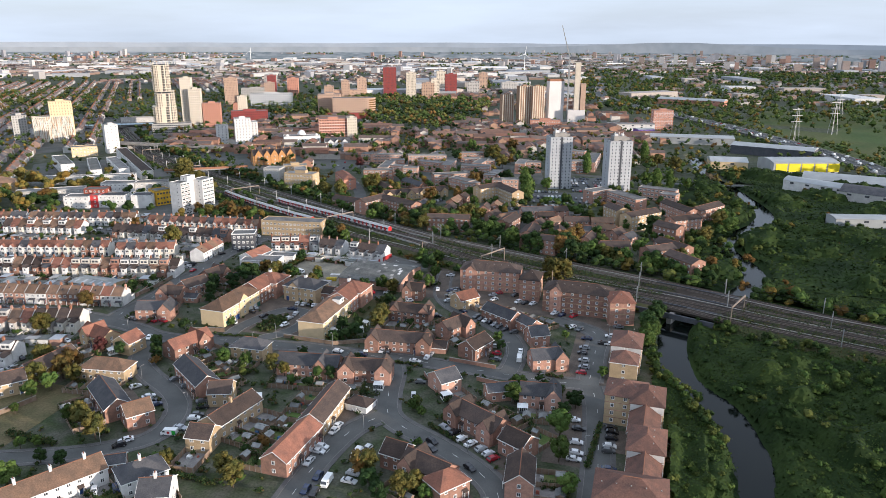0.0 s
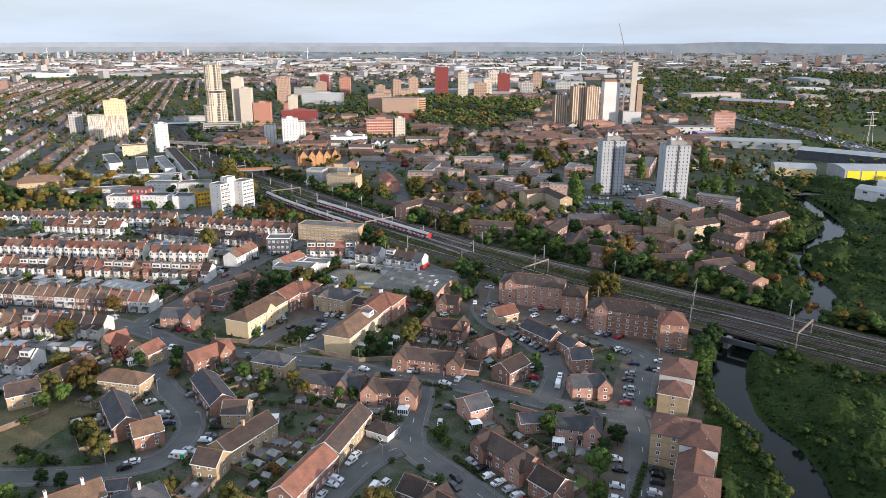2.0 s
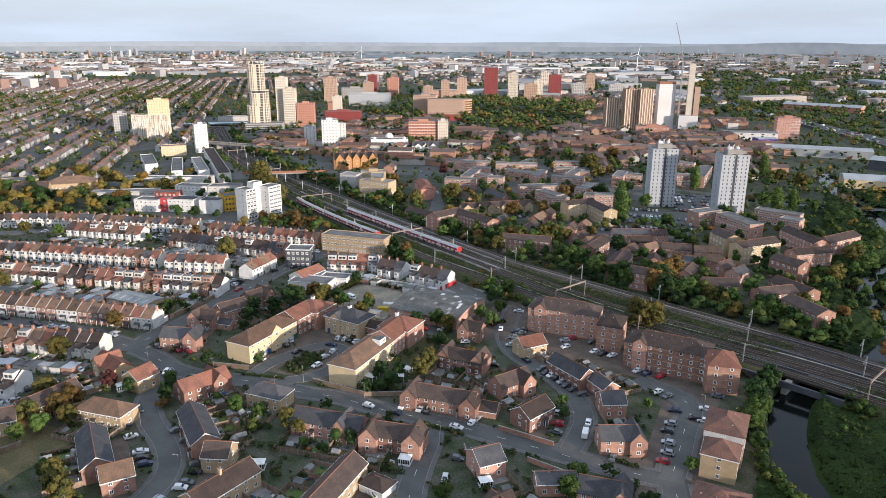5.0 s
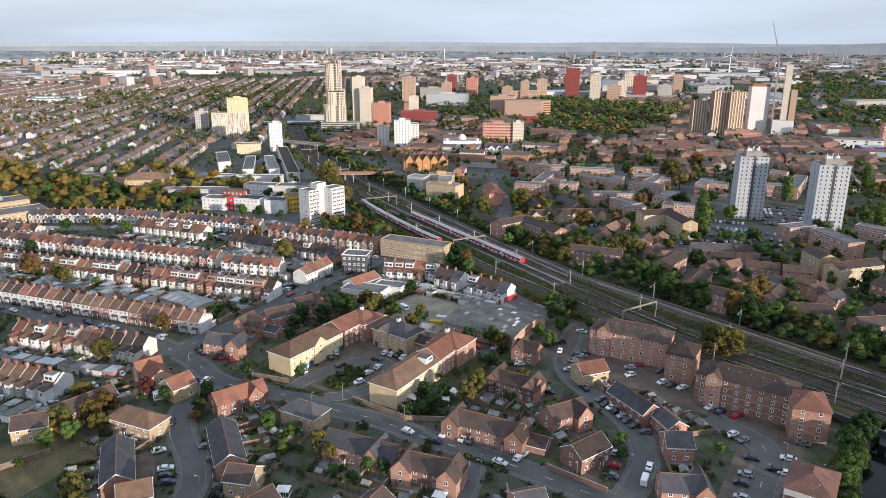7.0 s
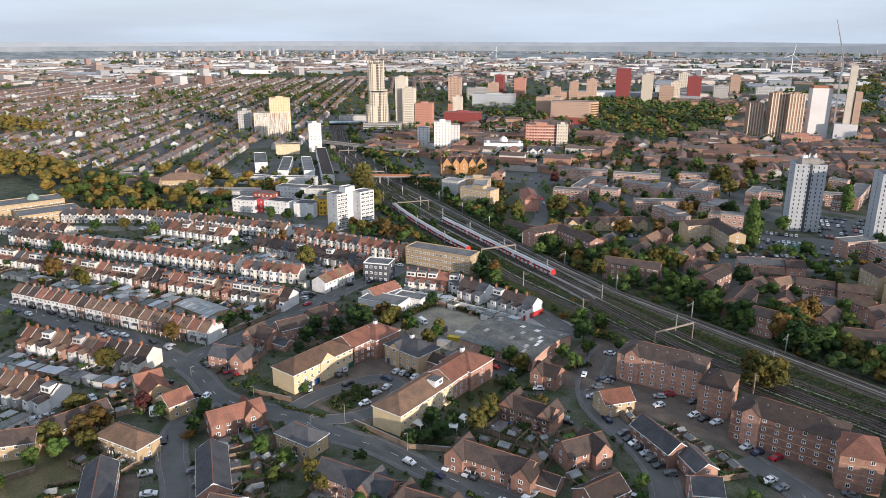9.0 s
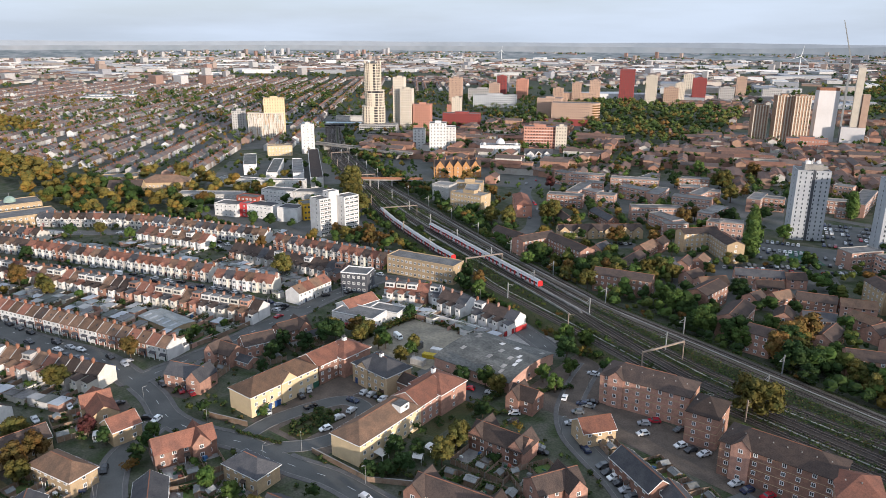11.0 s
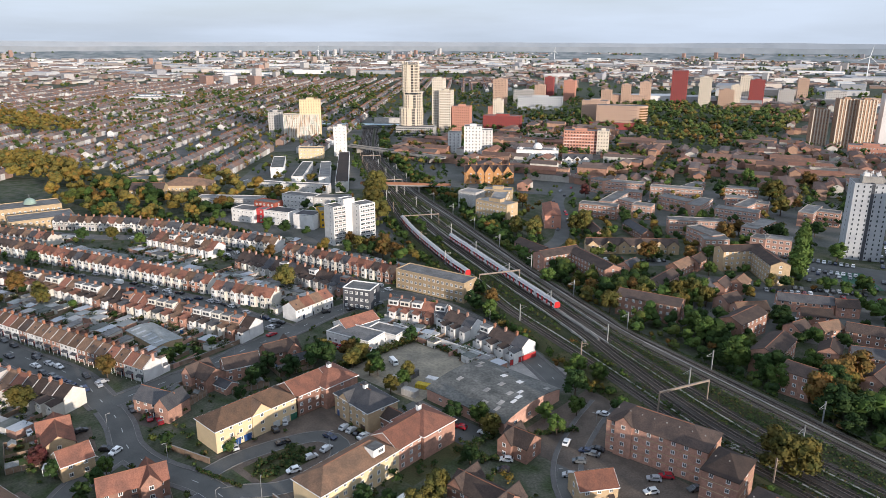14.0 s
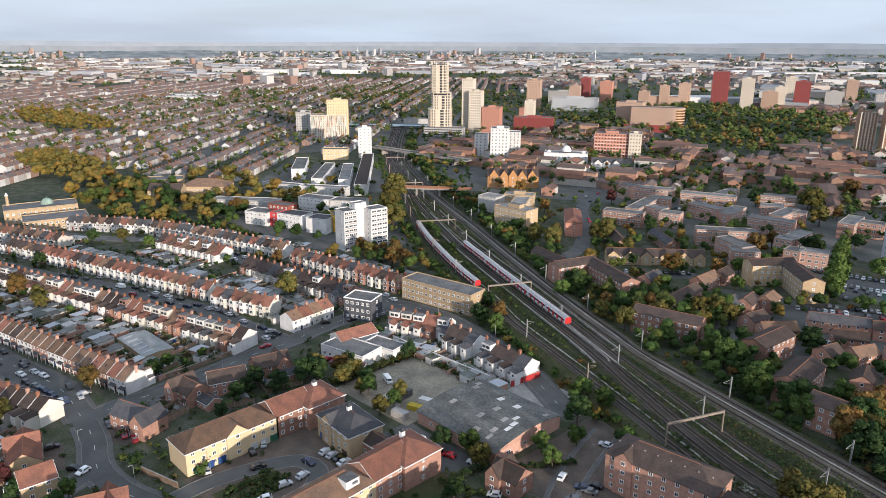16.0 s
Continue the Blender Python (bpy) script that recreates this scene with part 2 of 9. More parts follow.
PARK_KINDS = [
    palette("park_green_foliage", [(0.075, 0.105, 0.028), (0.06, 0.088, 0.024), (0.09, 0.115, 0.03)], rough=0.8, spec=0.08),
    palette("park_dark_foliage", [(0.05, 0.077, 0.022), (0.06, 0.085, 0.024), (0.043, 0.068, 0.02)], rough=0.8, spec=0.08),
    palette("park_olive_foliage", [(0.1, 0.11, 0.03), (0.082, 0.095, 0.026), (0.112, 0.115, 0.032)], rough=0.8, spec=0.08),
    palette("park_gold_foliage", [(0.16, 0.12, 0.028), (0.13, 0.105, 0.027), (0.18, 0.125, 0.03)], rough=0.8, spec=0.08),
    palette("park_rust_foliage", [(0.15, 0.088, 0.026), (0.12, 0.075, 0.024), (0.165, 0.092, 0.028)], rough=0.8, spec=0.08),
]
CLUTTER = palette("garden_clutter_paint", [(0.5, 0.5, 0.48), (0.1, 0.1, 0.11), (0.05, 0.12, 0.25), (0.3, 0.22, 0.15), (0.05, 0.13, 0.07), (0.22, 0.22, 0.21), (0.7, 0.7, 0.68), (0.4, 0.12, 0.08)], rough=0.6)
SCRUB = surf("marsh_scrub", (0.017, 0.031, 0.008), (0.048, 0.068, 0.015), scale=0.04, fine=0.35, rough=0.85, bump=0, rnd=0.4, island=True, fine_amt=0.4, spec=0.08)
MARSH = surf("marsh_reeds", (0.013, 0.024, 0.007), (0.029, 0.046, 0.011), scale=0.05, fine=1.6, rnd=0, bump=0.5, spec=0.08)
RED_TRAIN = surf("red_train_paint", (0.45, 0.03, 0.03), (0.4, 0.03, 0.03), rough=0.35, rnd=0.05)
TRAIN_WHITE = surf("white_train_paint", (0.72, 0.72, 0.71), (0.6, 0.6, 0.6), scale=1, rough=0.35, rnd=0.03, fine_amt=0.05)
TRAIN_ROOF = surf("train_roof", (0.45, 0.44, 0.43), (0.36, 0.35, 0.34), scale=0.8, rough=0.5, rnd=0.03)
TRACKBED = surf("dark_track_ballast", (0.022, 0.018, 0.015), (0.04, 0.033, 0.027), scale=0.2, fine=3, rnd=0.1)
VERGE = surf("weedy_verge", (0.052, 0.05, 0.028), (0.026, 0.033, 0.014), scale=0.07, rnd=0.05, spec=0.08, fine=1.6, fine_amt=0.65)
TOWNGROUND = surf("town_paving", (0.075, 0.08, 0.068), (0.125, 0.12, 0.112), scale=0.05, fine=0.8, rnd=0.05)
ORANGEBRICK = surf("orange_brick", (0.46, 0.25, 0.10), (0.40, 0.21, 0.09), scale=0.6, fine=3, rnd=0.05)
PALEGREY = surf("pale_grey_panels", (0.43, 0.44, 0.45), (0.37, 0.38, 0.40), scale=0.2, fine=1, rnd=0.04, fine_amt=0.1)
GARDEN_LEAF = palette("garden_foliage", [(0.04, 0.066, 0.02), (0.028, 0.05, 0.017), (0.06, 0.08, 0.024), (0.04, 0.06, 0.02), (0.022, 0.042, 0.015), (0.075, 0.09, 0.026), (0.085, 0.065, 0.026)], rough=0.8, spec=0.08)
DRYLAWN = surf("dry_lawn", (0.135, 0.11, 0.06), (0.09, 0.085, 0.042), scale=0.15, rnd=0.05, spec=0.08, fine=1.5, fine_amt=0.55)
LAWN = surf("garden_lawn", (0.06, 0.105, 0.026), (0.10, 0.10, 0.042), scale=0.3, rnd=0.4, spec=0.08, fine=2.2, fine_amt=0.5)
YARD = surf("stained_yard_concrete", (0.29, 0.255, 0.19), (0.18, 0.162, 0.128), scale=0.12, rnd=0.05, fine=0.9, fine_amt=0.5)
FARLAND = surf("far_open_land", (0.05, 0.062, 0.034), (0.16, 0.15, 0.125), scale=0.0035, fine=0.02, rnd=0, bump=0, fine_amt=0.7)
GANTRY = surf("weathered_gantry_steel", (0.28, 0.22, 0.17), (0.2, 0.165, 0.14), scale=1, rough=0.6, rnd=0.15)
WORKROOF = surf("pale_sheet_roof", (0.3, 0.31, 0.3), (0.21, 0.215, 0.205), scale=0.2, fine=1.5, rnd=0.05)
COURT = surf("green_sports_court", (0.045, 0.10, 0.065), (0.06, 0.115, 0.08), scale=0.1, fine=1, rnd=0)
FIELD = surf("pasture_grass", (0.055, 0.08, 0.026), (0.085, 0.092, 0.036), scale=0.015, fine=0.25, rnd=0.15, spec=0.08)


# ---- building blocks ----
FOOT = []


def covered(x, y, margin=1.0):
    """Whether a place lies within a building's footprint."""
    for a, b, hl, hd, c, s in FOOT:
        u, v = (x - a) * c + (y - b) * s, -(x - a) * s + (y - b) * c
        if abs(u) < hl + margin and abs(v) < hd + margin:
            return True
    return False


def claim(x, y, L, D, turn):
    FOOT.append((x, y, L / 2, D / 2, math.cos(radians(turn)), math.sin(radians(turn))))


class Shape:
    """Gathers faces with materials, then becomes one mesh."""

    def __init__(self):
        self.v, self.f, self.m, self.mats = [], [], [], []

    def slot(self, mat):
        if mat not in self.mats:
            self.mats.append(mat)
        return self.mats.index(mat)

    def poly(self, pts, mat):
        k = len(self.v)
        self.v += [tuple(p) for p in pts]
        self.f.append(tuple(range(k, k + len(pts))))
        self.m.append(self.slot(mat))

    def box(self, x0, x1, y0, y1, z0, z1, mat, top=None, taper=0.0):
        k, s = len(self.v), self.slot(mat)
        for z, t in ((z0, 0), (z1, taper)):
            self.v += [(x0 + t, y0 + t, z), (x1 - t, y0 + t, z), (x1 - t, y1 - t, z), (x0 + t, y1 - t, z)]
        for q in ((0, 1, 5, 4), (1, 2, 6, 5), (2, 3, 7, 6), (3, 0, 4, 7), (3, 2, 1, 0)):
            self.f.append(tuple(k + i for i in q))
            self.m.append(s)
        self.f.append((k + 4, k + 5, k + 6, k + 7))
        self.m.append(self.slot(top) if top else s)

    def solid(self, base, height, mat, top=None):
        """Upright prism over a base of (x, y, z) points, counter-clockwise."""
        k, n, s = len(self.v), len(base), self.slot(mat)
        self.v += [tuple(p) for p in base] + [(p[0], p[1], p[2] + height) for p in base]
        self.f += [(k + i, k + (i + 1) % n, k + n + (i + 1) % n, k + n + i) for i in range(n)]
        self.m += [s] * n
        self.f += [tuple(k + n + i for i in range(n)), tuple(k + n - 1 - i for i in range(n))]
        self.m += [self.slot(top) if top else s, s]

    def sheet(self, corners, thick, mat):
        """A slab under the given corners (any slope), counter-clockwise seen from above."""
        k, n, s = len(self.v), len(corners), self.slot(mat)
        self.v += [tuple(p) for p in corners] + [(p[0], p[1], p[2] - thick) for p in corners]
        self.f += [tuple(k + i for i in range(n)), tuple(k + 2 * n - 1 - i for i in range(n))]
        self.f += [(k + n + i, k + n + (i + 1) % n, k + (i + 1) % n, k + i) for i in range(n)]
        self.m += [s] * (n + 2)

    def tube(self, a, b, r0, r1, mat, n=6):
        a, b = Vector(a), Vector(b)
        d = (b - a).normalized()
        u = d.orthogonal().normalized()
        w = d.cross(u)
        k, s = len(self.v), self.slot(mat)
        for p, r in ((a, r0), (b, r1)):
            self.v += [tuple(p + r * (math.cos(2 * math.pi * i / n) * u + math.sin(2 * math.pi * i / n) * w)) for i in range(n)]
        self.f += [(k + i, k + (i + 1) % n, k + n + (i + 1) % n, k + n + i) for i in range(n)]
        self.f += [tuple(k + n - 1 - i for i in range(n)), tuple(k + n + i for i in range(n))]
        self.m += [s] * (n + 2)

    def mesh(self, name):
        me = bpy.data.meshes.new(name)
        me.from_pydata(self.v, [], self.f)
        for m in self.mats:
            me.materials.append(m)
        me.polygons.foreach_set("material_index", self.m)
        me.update()
        return me


def part(name, shape, parent, label="", at=None):
    """Links a shape, or a ready mesh, as one object under a thing or a part."""
    ob = new(name, shape.mesh(name) if isinstance(shape, Shape) else shape)
    ob.parent = parent
    if at is not None:
        ob.matrix_basis = at
    if label:
        ob["label"] = label
    return ob


def thing(name, x, y, z=0.0, turn=0.0, label="", category="", group="", kind=""):
    ob = new(name)
    ob.empty_display_size = 0.5
    ob.matrix_basis = pose(x, y, z, 0, 0, turn)
    return tagged(ob, label, category, group, kind)


def stuff(name, shape, label, category, kind="stuff"):
    return tagged(new(name, shape.mesh(name)), label, category, kind=kind)


def cached(store):
    def wrap(fn):
        def inner(*a):
            if a not in store:
                store[a] = fn(*a)
            return store[a]
        return inner
    return wrap


@cached({})
def window_shape(w, h, frame_mat=WHITEPAINT, bars=1):
    """A frame with mullions round set-back panes, facing -y, in one piece."""
    s = Shape()
    t, y0, y1, yb = 0.13, -0.07, -0.02, 0.03
    f, g = s.slot(frame_mat), s.slot(GLASS)
    xs = [-w / 2, -w / 2 + t]
    for i in range(bars):
        m = -w / 2 + w * (i + 1) / (bars + 1)
        xs += [m - 0.04, m + 0.04]
    xs += [w / 2 - t, w / 2]
    zs = [0, t, h - t, h]
    s.v = [(x, y0, z) for z in zs for x in xs]
    n = len(xs)
    for j in range(3):
        for i in range(n - 1):
            q = [j * n + i, j * n + i + 1, (j + 1) * n + i + 1, (j + 1) * n + i]
            if j == 1 and i % 2 == 1:
                k = len(s.v)
                s.v += [(s.v[a][0], y1, s.v[a][2]) for a in q]
                p = [k, k + 1, k + 2, k + 3]
                for a in range(4):
                    b = (a + 1) % 4
                    s.f.append((q[a], q[b], p[b], p[a]))
                    s.m.append(f)
                s.f.append(tuple(p))
                s.m.append(g)
            else:
                s.f.append(tuple(q))
                s.m.append(f)
    k = len(s.v)
    s.v += [(xs[0], yb, 0), (xs[-1], yb, 0), (xs[-1], yb, h), (xs[0], yb, h)]
    c = [0, n - 1, 4 * n - 1, 3 * n]
    for a in range(4):
        b = (a + 1) % 4
        s.f.append((c[b], c[a], k + a, k + b))
        s.m.append(f)
    return s


@cached({})
def window_mesh(w, h, frame_mat=WHITEPAINT, bars=1):
    return window_shape(w, h, frame_mat, bars).mesh("window")


@cached({})
def pane_shape(w, h, frame_mat):
    """A plain far-off window: a pane in a shallow rim."""
    s = Shape()
    a, b = w / 2, -0.06
    s.poly([(-a, b, 0), (a, b, 0), (a, b, h), (-a, b, h)], frame_mat)
    for p, q in (((-a, 0), (a, 0)), ((a, 0), (a, h)), ((a, h), (-a, h)), ((-a, h), (-a, 0))):
        s.poly([(p[0], 0.02, p[1]), (q[0], 0.02, q[1]), (q[0], b, q[1]), (p[0], b, p[1])], frame_mat)
    for x0, x1 in (((-a + 0.18, -0.08), (0.08, a - 0.18)) if w > 1.15 else ((-a + 0.14, a - 0.14),)):
        s.poly([(x0, b - 0.012, 0.18), (x1, b - 0.012, 0.18), (x1, b - 0.012, h - 0.16), (x0, b - 0.012, h - 0.16)], GLASS)
    return s


def add_shape(whole, piece, m):
    """Adds a shape to a larger one at the pose m."""
    k = len(whole.v)
    whole.v += [tuple(m @ Vector(p)) for p in piece.v]
    whole.f += [tuple(k + i for i in f) for f in piece.f]
    slots = [whole.slot(t) for t in piece.mats]
    whole.m += [slots[i] for i in piece.m]


@cached({})
def door_mesh(w=0.95, h=2.05):
    s = Shape()
    s.box(-w / 2 - 0.08, w / 2 + 0.08, -0.03, 0.02, 0, h + 0.1, WHITEPAINT)
    s.box(-w / 2, w / 2, -0.06, 0.0, 0.02, h, DOORPAINT)
    s.box(-w / 2 + 0.15, w / 2 - 0.15, -0.07, -0.05, h * 0.55, h - 0.2, GLASS)
    return s.mesh("door")


@cached({})
def garage_door_mesh(w=2.4, h=2.1):
    s = Shape()
    s.box(-w / 2, w / 2, -0.05, 0.02, 0.02, h, DOORPAINT)
    for i in range(1, 5):
        s.box(-w / 2, w / 2, -0.065, -0.05, h * i / 5 - 0.02, h * i / 5 + 0.02, DOORPAINT)
    return s.mesh("garage_door")


@cached({})
def porch_mesh(w=1.6):
    s = Shape()
    s.sheet([(-w / 2, -1.0, 2.35), (w / 2, -1.0, 2.35), (w / 2, 0, 2.85), (-w / 2, 0, 2.85)], 0.12, ROOF_BROWN)
    for x in (-w / 2 + 0.1, w / 2 - 0.1):
        s.box(x - 0.06, x + 0.06, -0.92, -0.8, 0, 2.32, WHITEPAINT)
    return s.mesh("porch")


@cached({})
def vent_mesh():
    s = Shape()
    s.box(-0.16, 0.16, -0.16, 0.16, 0, 0.25, CONCRETE, taper=0.04)
    return s.mesh("roof_vent")


@cached({})
def chimney_mesh(mat, h=1.7):
    s = Shape()
    s.box(-0.45, 0.45, -0.35, 0.35, -1.2, h - 0.35, mat)
    s.box(-0.52, 0.52, -0.42, 0.42, h - 0.35, h - 0.2, mat)
    for x in (-0.25, 0.25):
        s.tube((x, 0, h - 0.2), (x, 0, h + 0.2), 0.13, 0.1, TERRACOTTA, 6)
    return s.mesh("chimney")


def gable_walls(L, D, eave, rise, mat, hip=False):
    s = Shape()
    x, y = L / 2, D / 2
    s.box(-x, x, -y, y, -0.4, eave, mat)
    if not hip:
        for sx in (-1, 1):
            a, b = (x - 0.25, x) if sx > 0 else (-x, -x + 0.25)
            k = len(s.v)
            s.v += [(a, -y, eave), (a, y, eave), (a, 0, eave + rise - 0.05), (b, -y, eave), (b, y, eave), (b, 0, eave + rise - 0.05)]
            i = s.slot(mat)
            for f in ((0, 2, 1), (3, 4, 5), (0, 3, 5, 2), (1, 2, 5, 4), (0, 1, 4, 3)):
                s.f.append(tuple(k + j for j in f))
                s.m.append(i)
    return s


def pitched_roof(L, D, eave, rise, mat, hip=False, over=0.35, ridge=None):
    s = Shape()
    x, y = L / 2 + over * (1.0 if hip else 0.5), D / 2 + over
    z0, z1 = eave - rise * over / (D / 2), eave + rise + 0.1
    t = 0.16
    if hip:
        r = max(x - y, 0.01)
        s.sheet([(-x, -y, z0), (x, -y, z0), (r, 0, z1), (-r, 0, z1)], t, mat)
        s.sheet([(x, y, z0), (-x, y, z0), (-r, 0, z1), (r, 0, z1)], t, mat)
        s.sheet([(x, -y, z0), (x, y, z0), (r, 0, z1)], t, mat)
        s.sheet([(-x, y, z0), (-x, -y, z0), (-r, 0, z1)], t, mat)
    else:
        r = x
        s.sheet([(-x, -y, z0), (x, -y, z0), (x, 0, z1), (-x, 0, z1)], t, mat)
        s.sheet([(x, y, z0), (-x, y, z0), (-x, 0, z1), (x, 0, z1)], t, mat)
    s.box(-r, r, -0.12, 0.12, z1 - 0.05, z1 + 0.07, ridge or mat)
    return s


def roof_trim(L, D, eave, rise, hip=False, over=0.35):
    """White fascia and verge boards in one ring round a pitched roof."""
    s = Shape()
    x, y = L / 2 + over * (1.0 if hip else 0.5), D / 2 + over
    z0, z1 = eave - rise * over / (D / 2), eave + rise + 0.1
    ring = [(-x, -y, z0), (x, -y, z0), (x, 0, z1), (x, y, z0), (-x, y, z0), (-x, 0, z1)]
    if hip:
        ring = [p for p in ring if p[1]]
    n, w = len(ring), s.slot(WHITEPAINT)
    for px, py, pz in ring:
        ox, oy = math.copysign(0.06, px), math.copysign(0.06, py) if py else 0.0
        ix, iy = math.copysign(0.01, px), math.copysign(0.01, py) if py else 0.0
        s.v += [(px + ix, py + iy, pz - 0.02), (px + ox, py + oy, pz - 0.02), (px + ox, py + oy, pz - 0.26), (px + ix, py + iy, pz - 0.26)]
    for i in range(n):
        j = (i + 1) % n
        for k in range(4):
            m = (k + 1) % 4
            s.f.append((i * 4 + k, i * 4 + m, j * 4 + m, j * 4 + k))
            s.m.append(w)
    return s


def flat_roof(L, D, z, mat, rim):
    s = Shape()
    x, y = L / 2, D / 2
    s.box(-x, x, -y, y, z, z + 0.12, mat)
    for a in ((-x, x, -y, -y + 0.25), (-x, x, y - 0.25, y), (-x, -x + 0.25, -y + 0.25, y - 0.25), (x - 0.25, x, -y + 0.25, y - 0.25)):
        s.box(*a, z + 0.12, z + 0.55, rim)
    return s


def windows_on(ob, L, D, storeys, sh=2.6, gap=3.0, w=1.1, h=1.25, sides="fbe", z0=0.95, frame_mat=WHITEPAINT, bars=1, doors=0, joined=False):
    """Windows in rows on the front (f), back (b) and ends (e) of a block; far-off ones are joined."""
    me = window_mesh(w, h, frame_mat, bars)
    whole = Shape()
    def row(length, make, ground_doors):
        n = max(1, int(length / gap))
        for k in range(storeys):
            for i in range(n):
                u = (i + 0.5) * length / n - length / 2
                if ground_doors and k == 0 and i % ground_doors == ground_doors // 2:
                    part("door", door_mesh(), ob, at=make(u, 0.0))
                    part("porch", porch_mesh(), ob, at=make(u, 0.0))
                elif joined:
                    add_shape(whole, pane_shape(w, h, frame_mat), make(u, z0 + k * sh))
                else:
                    part("window", me, ob, at=make(u, z0 + k * sh))
    if "f" in sides:
        row(L - 0.8, lambda u, z: pose(u, -D / 2, z, 0, 0, 0), doors)
    if "b" in sides:
        row(L - 0.8, lambda u, z: pose(u, D / 2, z, 0, 0, 180), 0)
    if "e" in sides:
        row(min(D - 1, gap * 1.5), lambda u, z: pose(L / 2, u, z, 0, 0, 90), 0)
        row(min(D - 1, gap * 1.5), lambda u, z: pose(-L / 2, u, z, 0, 0, -90), 0)
    if joined and whole.v:
        tagged(part("glazing", whole, ob), kind="stuff")


def house(x, y, L, D, turn, eave=5.0, rise=2.6, wall=BRICK, roof=ROOF_BROWN, hip=False, storeys=2, wings=(), label="", category="house", doors=4, chimney=0, group="", sides="fbe", name="house", gap=2.7, w=1.1, ridge=None):
    """A pitched-roof house or row. wings: (place along it, width, how far it stands out; minus: to the back)."""
    joined = y > 300 or x < -232
    claim(x, y, L, D, turn)
    ob = thing(name, x, y, 0, turn, label or "brick house with a tiled pitched roof", category, group)
    part("wall", gable_walls(L, D, eave, rise, wall, hip), ob)
    part("roof", pitched_roof(L, D, eave, rise, roof, hip, ridge=ridge or TERRACOTTA), ob)
    if not joined and storeys < 4 and all(abs(v[2]) < 0.9 for v in wings):
        part("roof_trim", roof_trim(L, D, eave, rise, hip), ob, "white fascia and verge boards")
    windows_on(ob, L, D, storeys, sh=eave / storeys, gap=gap, w=w, h=min(1.25, eave / storeys * 0.5), doors=0 if joined else doors, sides=sides, joined=joined)
    for u, ww, out in wings:
        f = 1 if out > 0 else -1
        steep = joined or abs(out) < 0.9
        deep = D / 2 + abs(out) if steep else D + abs(out)
        at = pose(u, -f * (deep / 2 if steep else out * f / 2), 0, 0, 0, 90)
        r2 = min(rise, ww * (0.75 if wall is ORANGEBRICK else 0.42)) if steep else rise * 1.12
        part("wing_wall", gable_walls(deep, ww, eave, r2, wall), ob, at=at)
        part("wing_roof", pitched_roof(deep, ww, eave, r2, roof, over=0.3), ob, at=at)
        for k in range(storeys):
            part("window", window_mesh(1.2, 1.2), ob, at=pose(u, -f * (D / 2 + abs(out)), 0.95 + k * eave / storeys, 0, 0, 0 if f > 0 else 180))
    if storeys == 4 and not joined:
        for k in range(1, 4):
            b = Shape()
            b.box(-L / 2 - 0.05, L / 2 + 0.05, -D / 2 - 0.05, D / 2 + 0.05, k * eave / 4 - 0.12, k * eave / 4 + 0.06, YBRICK if wall is BRICK else BRICK)
            part("brick_band", b, ob)
        slope = math.degrees(math.atan2(rise, D / 2))
        for i in range(int(L / 3.5)):
            part("roof_vent", vent_mesh(), ob, at=pose((i + 0.5) * 3.5 - L / 2, -D * 0.17, eave + rise * 0.66 + 0.1, slope, 0, 0))
    for i in range(chimney):
        part("chimney", chimney_mesh(wall), ob, at=pose((i + 0.5) * L / chimney - L / 2, 0, eave + rise, 0, 0, 90))
    return ob


def block(x, y, L, D, turn, height, storeys, wall, label, name="apartment_block", category="apartment block", gap=3.0, w=1.3, h=1.3, sides="fbe", roofmat=None, rim=None, frame_mat=WHITEPAINT, bands=None, group="", plant=True, z=0.0, bars=1):
    """A flat-roofed block with parapet, rows of windows and a plant room."""
    claim(x, y, L, D, turn)
    ob = thing(name, x, y, z, turn, label, category, group)
    s = Shape()
    s.box(-L / 2, L / 2, -D / 2, D / 2, -0.4, height, wall)
    part("wall", s, ob)
    part("roof", flat_roof(L, D, height, roofmat or FELT, rim or wall), ob)
    sh = height / storeys
    windows_on(ob, L, D, storeys, sh=sh, gap=gap, w=w, h=min(h, sh * 0.6), z0=sh * 0.28, sides=sides, frame_mat=frame_mat, bars=bars, joined=y > 300 or x < -232)
    if bands:
        for k in range(1, storeys):
            b = Shape()
            b.box(-L / 2 - 0.06, L / 2 + 0.06, -D / 2 - 0.06, D / 2 + 0.06, k * sh - 0.15, k * sh + 0.1, bands)
            part("band", b, ob)
    if plant:
        p = Shape()
        p.box(-L * 0.18, L * 0.18, -D * 0.2, D * 0.2, height + 0.12, height + 2.4, wall, FELT)
        part("plant_room", p, ob)
    return ob


# ---- lines on the ground ----
def smooth(points, step=3.0):
    """Catmull-Rom line through points, at even steps."""
    p = [Vector(q).to_3d() if len(q) == 2 else Vector(q) for q in points]
    p = [2 * p[0] - p[1]] + p + [2 * p[-1] - p[-2]]
    out = []
    for a, b, c, d in zip(p, p[1:], p[2:], p[3:]):
        n = max(1, int((c - b).length / step))
        for i in range(n):
            t = i / n
            out.append(0.5 * (2 * b + (c - a) * t + (2 * a - 5 * b + 4 * c - d) * t * t + (3 * b - a - 3 * c + d) * t ** 3))
    return out + [p[-2]]


def sides_of(line, left, right):
    """Two lines beside a line, at those distances to its left."""
    out = ([], [])
    for i, p in enumerate(line):
        d = line[min(i + 1, len(line) - 1)] - line[max(i - 1, 0)]
        n = Vector((-d.y, d.x, 0)).normalized()
        out[0].append(p + n * left)
        out[1].append(p + n * right)
    return out


